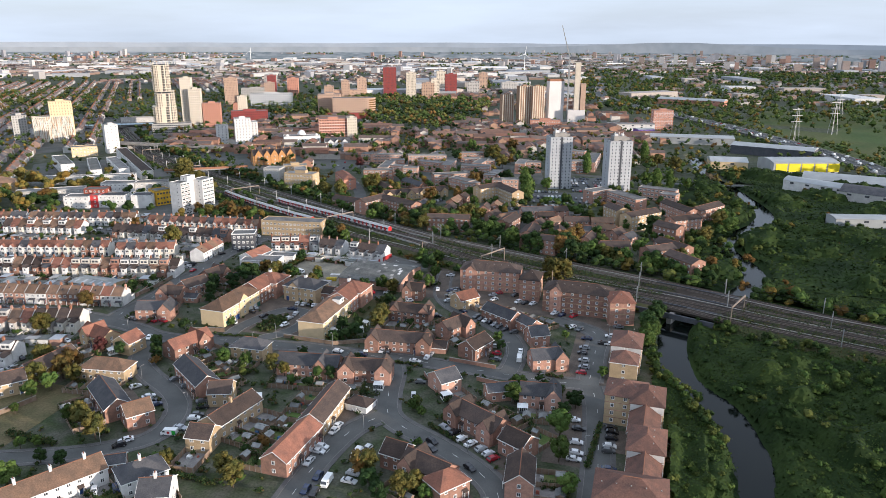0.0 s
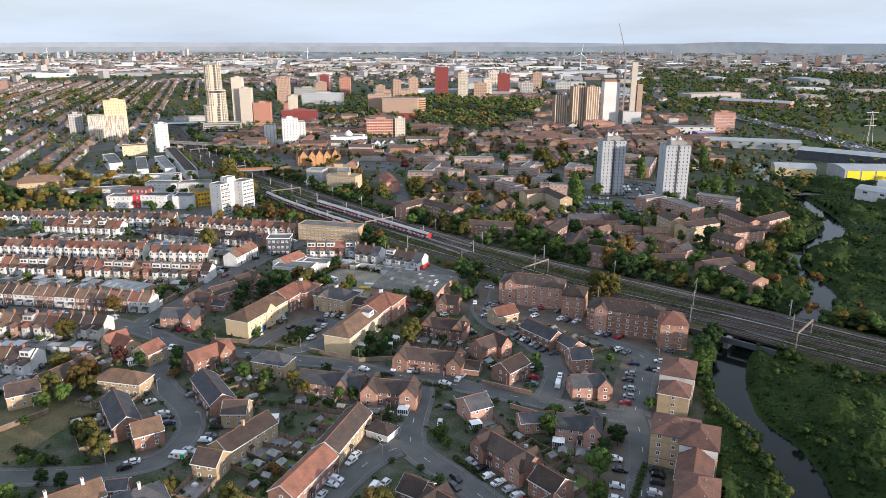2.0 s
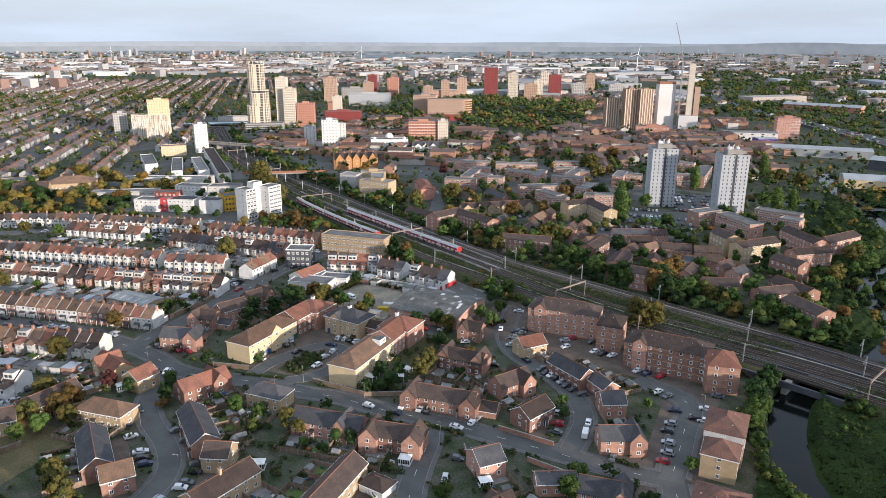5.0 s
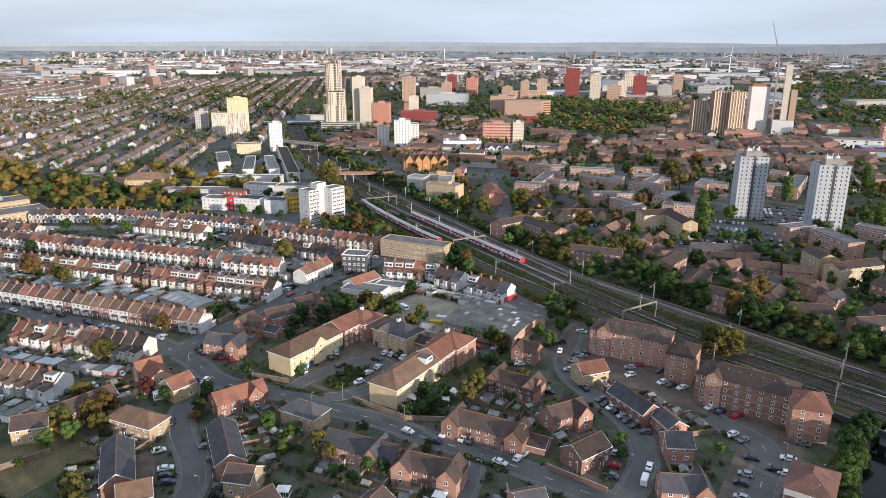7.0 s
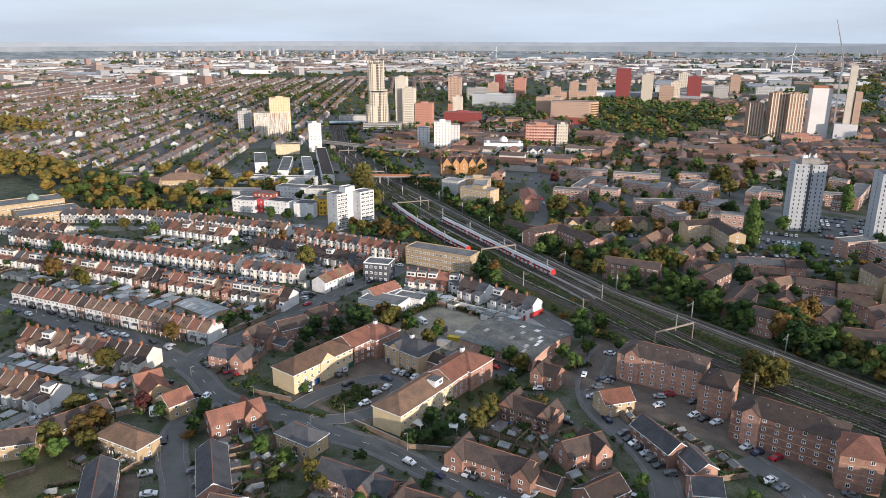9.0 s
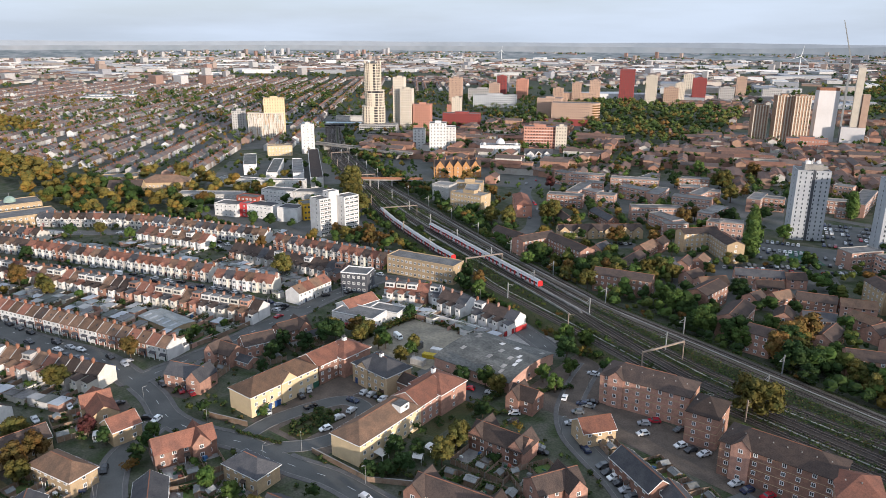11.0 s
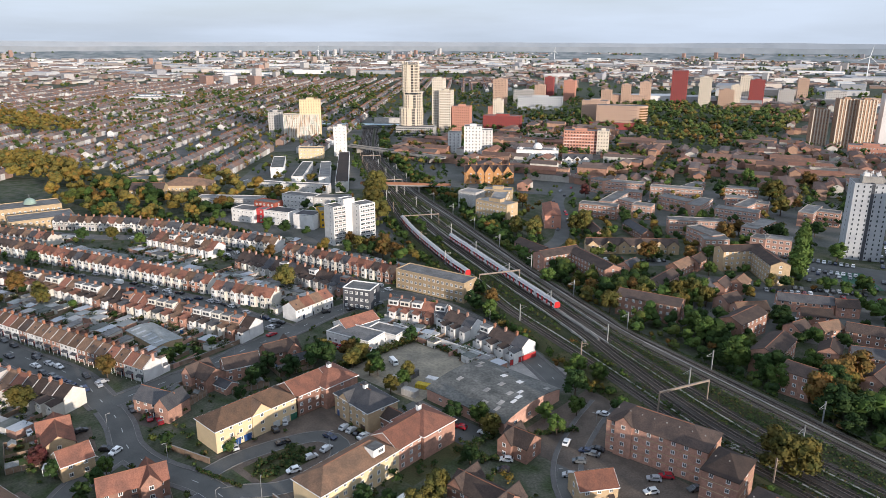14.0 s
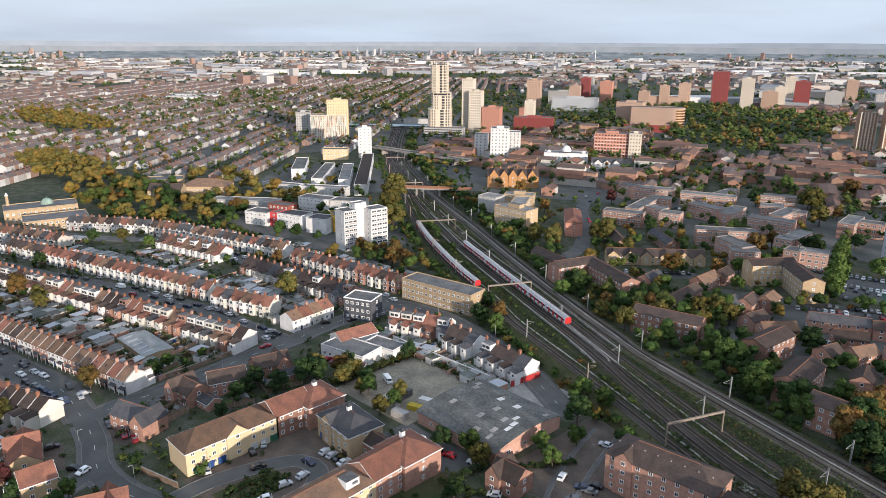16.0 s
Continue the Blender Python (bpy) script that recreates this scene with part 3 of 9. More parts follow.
def ribbon(shape, line, left, right, z, mat, thick=0.0, keep=None):
    a, b = sides_of(line, left, right)
    up = Vector((0, 0, z))
    for i in range(len(line) - 1):
        q = [b[i] + up, b[i + 1] + up, a[i + 1] + up, a[i] + up]
        if keep and not keep((q[0] + q[2]) / 2):
            continue
        if thick:
            shape.sheet(q, thick, mat)
        else:
            shape.poly(q, mat)


# ---- trees and cars as patterns to copy ----
BLOB = [(math.sin(a), math.cos(a), tw) for a, tw in ((0.75, 0.0), (1.5, 0.63), (2.3, 0.0)) for _ in range(5)]


def leaf_cloud(shape, rng, lobes, size, count, mat):
    """Small tilted leaf clumps over the skins of several lobes."""
    s = shape.slot(mat)
    for (cx, cy, cz, r) in lobes:
        n = max(6, int(count * r * r))
        d = rng.normal(size=(n, 3))
        d /= np.linalg.norm(d, axis=1)[:, None]
        d[:, 2] = np.where(d[:, 2] < -0.5, -d[:, 2], d[:, 2])
        p = np.array([cx, cy, cz]) + d * r * rng.uniform(0.72, 1.08, (n, 1)) * np.array([1, 1, 0.85])
        nrm = d + rng.normal(size=(n, 3)) * 0.45
        u = np.cross(nrm, rng.normal(size=(n, 3)))
        u /= np.linalg.norm(u, axis=1)[:, None] + 1e-9
        w = np.cross(nrm, u)
        w /= np.linalg.norm(w, axis=1)[:, None] + 1e-9
        u *= size * rng.uniform(0.6, 1.3, (n, 1))
        w *= size * rng.uniform(0.5, 1.1, (n, 1))
        k = len(shape.v)
        shape.v += np.stack([p - u, p - w, p + u, p + w], 1).reshape(-1, 3).tolist()
        shape.f += (k + np.arange(4 * n).reshape(n, 4)).tolist()
        shape.m += [s] * n
        k, o = len(shape.v), rng.uniform(0, 6.28)
        if n < 22:
            q = r * 0.78
            co, si = q * math.cos(o), q * math.sin(o)
            shape.v += [(cx + co, cy + si, cz), (cx - si, cy + co, cz), (cx - co, cy - si, cz), (cx + si, cy - co, cz), (cx, cy, cz + q * 0.85), (cx, cy, cz - q * 0.7)]
            shape.f += [(k, k + 1, k + 4), (k + 1, k + 2, k + 4), (k + 2, k + 3, k + 4), (k + 3, k, k + 4), (k + 1, k, k + 5), (k + 2, k + 1, k + 5), (k + 3, k + 2, k + 5), (k, k + 3, k + 5)]
            shape.m += [s] * 8
            continue
        j = r * rng.uniform(0.66, 0.92, 15)
        shape.v += [(cx + j[m] * si * math.cos(o + 1.2566 * (m % 5) + tw), cy + j[m] * si * math.sin(o + 1.2566 * (m % 5) + tw), cz + j[m] * co * 0.85) for m, (si, co, tw) in enumerate(BLOB)]
        shape.v += [(cx, cy, cz + r * 0.74), (cx, cy, cz - r * 0.6)]
        for m in range(5):
            e = (m + 1) % 5
            shape.f += [(k + m, k + e, k + 15), (k + 5 + m, k + 5 + e, k + e, k + m), (k + 10 + m, k + 10 + e, k + 5 + e, k + 5 + m), (k + 10 + e, k + 10 + m, k + 16)]
        shape.m += [s] * 20


def carpet(shape, rng, pts, size, mat):
    """Small loose leaf cards at the given places, turned at random."""
    p = np.array(pts)
    n = len(p)
    nrm = np.array([0, 0, 1.0]) + rng.normal(size=(n, 3)) * 0.55
    u = np.cross(nrm, rng.normal(size=(n, 3)))
    u /= np.linalg.norm(u, axis=1)[:, None] + 1e-9
    w = np.cross(nrm, u)
    w /= np.linalg.norm(w, axis=1)[:, None] + 1e-9
    u *= size * rng.uniform(0.6, 1.4, (n, 1))
    w *= size * rng.uniform(0.5, 1.2, (n, 1))
    k, s = len(shape.v), shape.slot(mat)
    shape.v += np.stack([p - u, p - w, p + u, p + w], 1).reshape(-1, 3).tolist()
    shape.f += (k + np.arange(4 * n).reshape(n, 4)).tolist()
    shape.m += [s] * n


def tree_pattern(seed, mat, height=10.0, spread=4.0, tall=False):
    rng = np.random.default_rng(seed)
    t = Shape()
    fork = height * 0.32
    t.tube((0, 0, -0.3), (0, 0, fork), height * 0.028, height * 0.02, BARK, 7)
    lobes = []
    n = 12 if not tall else 11
    for i in range(n):
        a = 2 * math.pi * i / n + rng.uniform(-0.4, 0.4)
        if tall:
            z, out, r = height * (0.14 + 0.8 * i / n), spread * rng.uniform(0.0, 0.14), spread * (0.28 + 0.42 * math.sin(math.pi * (0.22 + 0.74 * i / n)))
        else:
            k = 0.34 + 0.54 * (i + rng.uniform(0, 0.8)) / n
            z, out, r = height * k, spread * rng.uniform(0.45, 0.85) * math.sqrt(max(0.02, 1 - ((k - 0.52) / 0.4) ** 2)), spread * rng.uniform(0.36, 0.52)
            a = 2.4 * i + rng.uniform(-0.4, 0.4)
        p = (out * math.cos(a), out * math.sin(a), z)
        t.tube((0, 0, fork * rng.uniform(0.75, 1.0)), p, height * 0.012, height * 0.004, BARK, 5)
        lobes.append((*p, r))
    c = Shape()
    leaf_cloud(c, rng, lobes, 0.055 * spread + 0.15, 118 / spread, mat)
    return t.mesh("trunk"), c.mesh("crown")


TREES = {}
for kind, mat, tall in (("green", LEAF_GREEN, 0), ("dark", LEAF_DARK, 0), ("yellow", LEAF_YELLOW, 0), ("orange", LEAF_ORANGE, 0), ("copper", LEAF_RED, 0), ("poplar", LEAF_GREEN, 1)):
    TREES[kind] = [tree_pattern(11 * len(TREES) + i, mat, 10, 3.0 if tall else 3.7, bool(tall)) for i in range(3)]
WORDS = {"green": "broad tree with green leaves", "dark": "dense dark green tree", "yellow": "tree with leaves turning yellow", "orange": "autumn tree with orange-brown leaves", "copper": "small tree with dark copper-red leaves", "poplar": "tall narrow upright green tree"}
tree_rng = random.Random(5)


def tree(x, y, h, kind="green", z=0.0, group="", where="beside the houses"):
    trunk, crown = TREES[kind][tree_rng.randrange(3)]
    ob = thing("tree", x, y, z, tree_rng.uniform(0, 360), WORDS[kind] + " " + where, "tree", group)
    k = h / 10.0
    ob.scale = (k * tree_rng.uniform(0.9, 1.15), k * tree_rng.uniform(0.9, 1.15), k)
    part("trunk", trunk, ob)
    part("crown", crown, ob)
    return ob


def car_meshes():
    out = []
    for kind in ("hatchback", "saloon", "van"):
        b, g = Shape(), Shape()
        if kind == "van":
            prof = [(-2.45, 0.35), (2.45, 0.35), (2.5, 0.95), (2.35, 1.15), (1.75, 1.95), (1.5, 2.1), (-2.4, 2.1), (-2.48, 1.9)]
            W = 0.95
        elif kind == "saloon":
            prof = [(-2.2, 0.35), (2.2, 0.35), (2.22, 0.7), (1.1, 0.95), (0.45, 1.4), (-0.9, 1.43), (-1.65, 1.05), (-2.2, 0.98)]
            W = 0.88
        else:
            prof = [(-1.95, 0.35), (2.0, 0.35), (2.02, 0.72), (1.05, 0.98), (0.4, 1.5), (-1.3, 1.52), (-1.88, 1.05), (-1.98, 0.9)]
            W = 0.86
        k, n = len(b.v), len(prof)
        sl = b.slot(CARPAINT if kind != "van" else WHITEPAINT)
        inset = [0.0 if z < 1.0 else (0.16 if kind != "van" else 0.1) for _, z in prof]
        for sy in (-1, 1):
            b.v += [(x, sy * (W - i), z) for (x, z), i in zip(prof, inset)]
        b.f.append(tuple(range(n)))
        b.f.append(tuple(k + n + n - 1 - i for i in range(n)))
        b.f += [(k + (i + 1) % n, k + i, k + n + i, k + n + (i + 1) % n) for i in range(n)]
        b.m += [sl] * (n + 2)
        if kind == "van":
            g.sheet([(2.30, -0.75, 1.3), (2.30, 0.75, 1.3), (1.85, 0.72, 1.88), (1.85, -0.72, 1.88)], 0.02, GLASS)
            for sy in (-1, 1):
                g.box(1.0, 1.75, min(sy * 0.87, sy * 0.93), max(sy * 0.87, sy * 0.93), 1.3, 1.8, GLASS)
        else:
            xs = (0.98, 0.5) if kind == "hatchback" else (1.02, 0.55)
            zt = 1.43 if kind == "hatchback" else 1.35
            g.sheet([(xs[0] + 0.04, -0.68, 1.04), (xs[0] + 0.04, 0.68, 1.04), (xs[1] + 0.03, 0.64, zt), (xs[1] + 0.03, -0.64, zt)], 0.02, GLASS)
            xb = (-1.36, -1.84) if kind == "hatchback" else (-0.98, -1.6)
            g.sheet([(xb[0], -0.64, zt + 0.04), (xb[0], 0.64, zt + 0.04), (xb[1], 0.66, 1.1), (xb[1], -0.66, 1.1)], 0.02, GLASS)
            for sy in (-1, 1):
                g.sheet([(0.75, sy * 0.815, 1.05), (-1.35, sy * 0.815, 1.05), (-1.05, sy * 0.725, 1.38), (0.42, sy * 0.725, 1.38)][::sy], 0.02, GLASS)
        w = Shape()
        w.tube((0, -0.11, 0), (0, 0.11, 0), 0.32, 0.32, TYRE, 10)
        w.tube((0, -0.12, 0), (0, 0.12, 0), 0.19, 0.19, STEEL, 8)
        wx = 1.45 if kind == "van" else 1.28
        ax = Shape()
        for a in (-1, 1):
            for c in (-1, 1):
                ax.tube((a * wx, c * (W - 0.1) - 0.11, 0.32), (a * wx, c * (W - 0.1) + 0.11, 0.32), 0.32, 0.32, TYRE, 8)
        out.append((kind, b.mesh("body"), g.mesh("glazing"), w.mesh("wheel"), wx, W - 0.1, ax.mesh("axles")))
        add_shape(b, ax, pose(0, 0, 0))
        out[-1] += (b.mesh("body"),)
        add_shape(b, g, pose(0, 0, 0))
        b.mats = [CARPAINT_FAR if m is CARPAINT else m for m in b.mats]
        out[-1] += (b,)
    return out


CARS = car_meshes()
car_rng = random.Random(9)


def car(x, y, turn, kind=None, z=0.03, where="parked beside the road"):
    i = kind if kind is not None else (0 if car_rng.random() < 0.62 else 1)
    nm, body, glass, wheel, wx, wy, axles, far_body, _ = CARS[i]
    far = y > 165 or x < -190
    ob = new("van" if i == 2 else "car", far_body if far else body)
    ob.matrix_basis = pose(x, y, z, 0, 0, turn)
    tagged(ob, ("white panel van " if i == 2 else nm + " car ") + where, "van" if i == 2 else "car", "parked vehicles")
    part("glazing", glass, ob)
    if far:
        return ob
    for a in (-1, 1):
        for b in (-1, 1):
            part("wheel", wheel, ob, at=pose(a * wx, b * wy, 0.32))
    return ob


far_cars = Shape()


def far_car(x, y, turn, kind=None, z=0.05):
    """A car too far off to pick out singly, joined with the others."""
    i = kind if kind is not None else (0 if car_rng.random() < 0.62 else 1)
    add_shape(far_cars, CARS[i][-1], pose(x, y, z, 0, 0, turn))


# ---- ground, river, roads, railway ----
RIVER = smooth([(36, 60), (34, 110), (33, 157), (32.5, 178), (26, 202), (13, 222), (9, 256), (14, 284), (32, 312), (46, 340), (48, 362), (41, 387), (35, 408), (38, 428), (50, 452), (60, 474), (66, 510), (54, 570), (32, 650), (24, 700), (20, 760)], 4)
river_xy = np.array([(p.x, p.y) for p in RIVER])


def ground_z(x, y):
    d = float(np.sqrt(((river_xy - (x, y)) ** 2).sum(1)).min())
    return -3.4 * (1 - max(0.0, min(1.0, (d - 3.6) / 6.0)) ** 1.3) if d < 9.6 else 0.0


def spread(lo, hi, near_lo, near_hi, step, grow=1.35):
    a = list(np.arange(near_lo, near_hi, step))
    s, v = step, near_hi
    while v < hi:
        a.append(v)
        s *= grow
        v += s
    s, v = step, near_lo
    while v > lo:
        s *= grow
        v -= s
        a.insert(0, v)
    return sorted(set(a))


gs = Shape()
gx, gy = spread(-38000, 38000, -22, 100, 2.6), spread(-1500, 40000, 60, 780, 5.0)
for yy in gy:
    for xx in gx:
        inside = -22 <= xx <= 100 and 60 <= yy <= 780
        gs.v.append((xx, yy, ground_z(xx, yy) if inside else 0.0))
nx = len(gx)
for j in range(len(gy) - 1):
    for i in range(nx - 1):
        cx, cy = (gx[i] + gx[i + 1]) / 2, (gy[j] + gy[j + 1]) / 2
        gs.f.append((j * nx + i, j * nx + i + 1, (j + 1) * nx + i + 1, (j + 1) * nx + i))
        gs.m.append(gs.slot(MARSH) if cx > 4 and cy < 600 and cx < 420 else gs.slot(FARLAND if cx * cx + cy * cy > 3600 ** 2 else GARDEN))
stuff("ground", gs, "wide ground of gardens, verges and open land", "ground", "structure")

ws = Shape()
ribbon(ws, RIVER, 7, -7, -2.4, WATER)
stuff("river_water", ws, "dark still river water between overgrown banks", "water", "structure")

ROADS = [
    (6.5, [(-300, 184), (-269, 187), (-242, 195), (-220, 194), (-205, 192), (-190, 188), (-175, 189), (-158, 194), (-141, 195), (-126, 198), (-107, 198), (-97, 199), (-82, 200), (-61, 200), (-46, 200), (-33, 200), (-18, 201)]),
    (6.0, [(-190, 188), (-186, 178), (-180, 167), (-168, 158), (-154, 151), (-144, 143), (-139, 133), (-139, 124), (-145, 117), (-156, 109), (-175, 100), (-200, 90)]),
    (6.5, [(-92, 199), (-86, 188), (-82, 174), (-77, 161), (-70, 155), (-59, 150), (-48, 144), (-38, 137), (-32, 129), (-30, 115), (-32, 100)]),
    (6.5, [(-77, 161), (-83, 149), (-85, 136), (-85, 121), (-84, 105), (-85, 85)]),
    (6.0, [(-47, 200), (-47, 212), (-49, 224), (-56, 236), (-66, 245), (-76, 251), (-87, 259), (-95, 271), (-101, 290), (-104, 305)]),
    (7.0, [(-17, 201), (-13, 185), (-10, 161), (-8, 138), (-7, 110)]),
    (7.0, [(-18, 201), (-19, 228), (-21, 248), (-40, 258)]),
    (5.5, [(-162, 196), (-163, 206), (-160, 220), (-155, 230), (-148, 231), (-142, 226), (-140, 216), (-143, 206), (-149, 199), (-151, 195)]),
    (8.0, [(-560, 130), (-450, 155), (-338, 178), (-316, 183), (-285, 187), (-249, 195), (-220, 194)]),
    (7.0, [(-220.5, 196), (-221.5, 212), (-222, 226), (-223, 237), (-225, 248), (-226, 258), (-226.5, 272), (-229, 285), (-230.5, 300), (-229.5, 318), (-226, 330), (-200, 333), (-170, 327), (-145, 318), (-125, 308), (-118, 303)]),
    (7.5, [(-227, 271), (-243, 268), (-285, 262), (-337, 245), (-393, 222), (-470, 195), (-560, 160)]),
    (7.0, [(-228, 328), (-250, 326), (-280, 322), (-320, 312), (-360, 309), (-400, 297), (-430, 272), (-480, 245), (-560, 215)]),
    (9.0, [(-214, 428), (-220, 442), (-227, 464), (-252, 504), (-282, 542), (-304, 588), (-327, 641), (-358, 716), (-393, 794), (-420, 856), (-447, 934), (-462, 1015), (-500, 1150)]),
    (7.0, [(-285, 567), (-305, 560), (-325, 548), (-345, 534), (-362, 536)]),
    (8.0, [(-180, 620), (-120, 610), (-60, 600), (0, 590), (60, 600)]),
    (22.0, [(235, 480), (205, 590), (181, 686), (164, 752), (126, 858), (74, 990), (1, 1140), (-77, 1285), (-150, 1480), (-182, 1680), (-200, 1900), (-235, 2200)]),
]
LINES = [(w, smooth(p, 2.5)) for w, p in ROADS]
ROAD_PTS = [np.array([(q.x, q.y) for q in ln]) for _, ln in LINES]


def on_road(p, margin=0.0, skip=-1):
    for i, ((w, _), pts) in enumerate(zip(LINES, ROAD_PTS)):
        if i != skip and ((pts - (p.x, p.y)) ** 2).sum(1).min() < (w / 2 + margin) ** 2:
            return True
    return False


for i, (w, line) in enumerate(LINES):
    rs = Shape()
    if i == 15:
        ribbon(rs, line, w / 2, -w / 2, 3.2, ASPHALT, 3.4)
    else:
        ribbon(rs, line, w / 2, -w / 2, 0.03 + 0.004 * i, ASPHALT)
    stuff("road", rs, "grey asphalt road with pale worn patches", "road", "structure")
    if i < 12 and i != 7:
        ps = Shape()
        for a, b in ((w / 2 + 1.5, w / 2), (-w / 2, -w / 2 - 1.5)):
            ribbon(ps, line, a, b, 0.12 + 0.0035 * i, FOOTWAY, 0.2, keep=lambda c, i=i: not on_road(c, 0.4, i))
        for a in (w / 2 + 0.17, -w / 2):
            ribbon(ps, line, a, a - 0.17, 0.135 + 0.0035 * i, KERB, 0.15, keep=lambda c, i=i: not on_road(c, 0.4, i))
        stuff("pavement", ps, "paved footway with a raised kerb", "pavement", "structure")
    if w > 6.2 and i < 12:
        ms = Shape()
        for j in range(2, len(line) - 2, 4):
            ribbon(ms, line[j:j + 2], 0.07, -0.07, 0.032 + 0.004 * i, MARK)
        stuff("road_marking", ms, "broken white centre line on the road", "road marking", "structure")


ks = Shape()
for a in (3.05, -2.75):
    ribbon(ks, LINES[7][1], a, a - 0.3, 0.13, KERB, 0.12, keep=lambda c: not on_road(c, 0.3, 7))
stuff("kerb", ks, "pale stone kerb round the loop of road", "kerb", "structure")


def patch(name, mat, x0, x1, y0, y1, z, label, turn=0.0):
    s = Shape()
    a, b = (x1 - x0) / 2, (y1 - y0) / 2
    s.box(-a, a, -b, b, -0.3, 0, mat)
    ob = stuff(name, s, label, name.replace("_", " "), "structure")
    ob.matrix_basis = pose((x0 + x1) / 2, (y0 + y1) / 2, z, 0, 0, turn)
    return ob


SLEEPER = surf("sleepers", (0.034, 0.029, 0.025), (0.06, 0.052, 0.045), scale=1, rnd=0.1)
RAIL_Z = lambda x: 2.6 if x > -220 else max(0.3, 2.6 + (x + 220) * 0.012)
TRACKS = [
    [(150, 240), (110, 251), (86, 258), (40, 271), (-1, 285), (-65, 301), (-83, 308), (-126, 326), (-144, 333), (-177, 346), (-205, 361), (-242, 378), (-311, 417), (-400, 480), (-545, 583), (-722, 742)],
    [(150, 251), (110, 261), (53, 277), (-8, 293), (-57, 305), (-83, 315), (-112, 330), (-143, 347), (-190, 369), (-236, 391), (-300, 425), (-400, 487), (-545, 589), (-722, 748)],
    [(150, 255), (110, 265), (53, 281), (-8, 297), (-57, 309), (-83, 319), (-112, 334), (-143, 351), (-190, 373), (-236, 395), (-302, 429), (-404, 491), (-549, 593), (-726, 752)],
    [(150, 262), (110, 271), (56, 286), (10, 301), (-50, 315), (-84, 328), (-121, 345), (-150, 359), (-194, 381), (-240, 403), (-306, 438), (-408, 500), (-553, 601), (-730, 760)],
    [(150, 268), (110, 277), (57, 292), (12, 309), (-36, 324), (-79, 338), (-121, 352), (-141, 361), (-164, 372), (-215, 398), (-296, 443), (-412, 508), (-560, 609), (-735, 768)],
    [(150, 272), (110, 281), (57, 297), (14, 313), (-34, 329), (-81, 344), (-123, 357), (-141, 366), (-164, 377), (-213, 402), (-294, 448), (-408, 513), (-556, 614), (-731, 773)],
]
TRACK_LINES = [smooth([(x, y, RAIL_Z(x)) for x, y in t], 4) for t in TRACKS]
near, far = TRACK_LINES[0], TRACK_LINES[-1]
n = 150
def resample(line, n):
    d = [0]
    for a, b in zip(line, line[1:]):
        d.append(d[-1] + (b - a).length)
    return [Vector([float(np.interp(t, d, [p[k] for p in line])) for k in range(3)]) for t in np.linspace(0, d[-1], n)]
na, fa = resample(near, n), resample(far, n)
bs, es = Shape(), Shape()
for i in range(n - 1):
    mid = [(a + b) / 2 for a, b in zip(na, fa)]
    e0, e1 = (na[i] - fa[i]).normalized() * 3, (na[i + 1] - fa[i + 1]).normalized() * 3
    a0, a1, b0, b1 = na[i] + e0, na[i + 1] + e1, fa[i] - e0, fa[i + 1] - e1
    up = Vector((0, 0, -0.12))
    over = ((river_xy - (mid[i].x, mid[i].y)) ** 2).sum(1).min() < 15 ** 2
    # bed takes the dark ballast colour east of x = -8
    bs.sheet([q + up for q in (b0, b1, a1, a0)][::-1], 0.9, TRACKBED if mid[i].x > -8 else VERGE)
    if not over:
        for p0, p1, q0, q1, s in ((a0, a1, e0, e1, 1), (b0, b1, e0, e1, -1)):
            o0, o1 = p0 + s * q0 * (p0.z * 0.7 + 0.3), p1 + s * q1 * (p1.z * 0.7 + 0.3)
            o0.z = o1.z = -0.1
            es.poly([p0 + up, p1 + up, o1, o0][::-s], GRASS)
stuff("railway_bed", bs, "brown ballast bed of the railway", "railway bed", "structure")
stuff("embankment", es, "grassy slopes beside the railway", "embankment", "structure")
for k_line, line in enumerate(TRACK_LINES):
    tb = Shape()
    pale = line in TRACK_LINES[4:]
    cut = next(i for i, p in enumerate(line) if p.x < -8)
    # full-width ribbon is darker east of x = -8
    ribbon(tb, line[:cut + 1], 2.3, -2.3, -0.105 + 0.007 * k_line, TRACKBED)
    ribbon(tb, line[cut:], 2.3, -2.3, -0.105 + 0.007 * k_line, BALLAST_PALE if pale else BALLAST)
    ribbon(tb, line, 0.55, -0.55, -0.055, TRACKBED)
    stuff("track_ballast", tb, "ballast under one railway track, dark in places", "ballast", "structure")
    ts = Shape()
    for o in (0.78, -0.72):
        ribbon(ts, line, o + 0.07, o - 0.07, 0.12, RAIL, 0.2)
    for k in range(0, len(line) - 1):
        for j in range(4):
            p = line[k].lerp(line[k + 1], j / 4)
            d = (line[k + 1] - line[k]).normalized()
            m = Vector((-d.y, d.x, 0))
            ts.sheet([p - m * 1.3 - d * 0.13, p - m * 1.3 + d * 0.13, p + m * 1.3 + d * 0.13, p + m * 1.3 - d * 0.13][::-1], 0.1, SLEEPER)
    stuff("railway_track", ts, "worn steel rails on concrete sleepers", "railway track", "structure")


for line, off in ((TRACK_LINES[0], -3.4), (TRACK_LINES[3], 3.3), (TRACK_LINES[4], -3.2)):
    ct = Shape()
    ribbon(ct, [p for p in line if p.x > -420], off + 0.3, off - 0.3, 0.06, CONCRETE, 0.2)
    stuff("cable_trough", ct, "pale concrete cable trough beside the track", "cable trough", "structure")


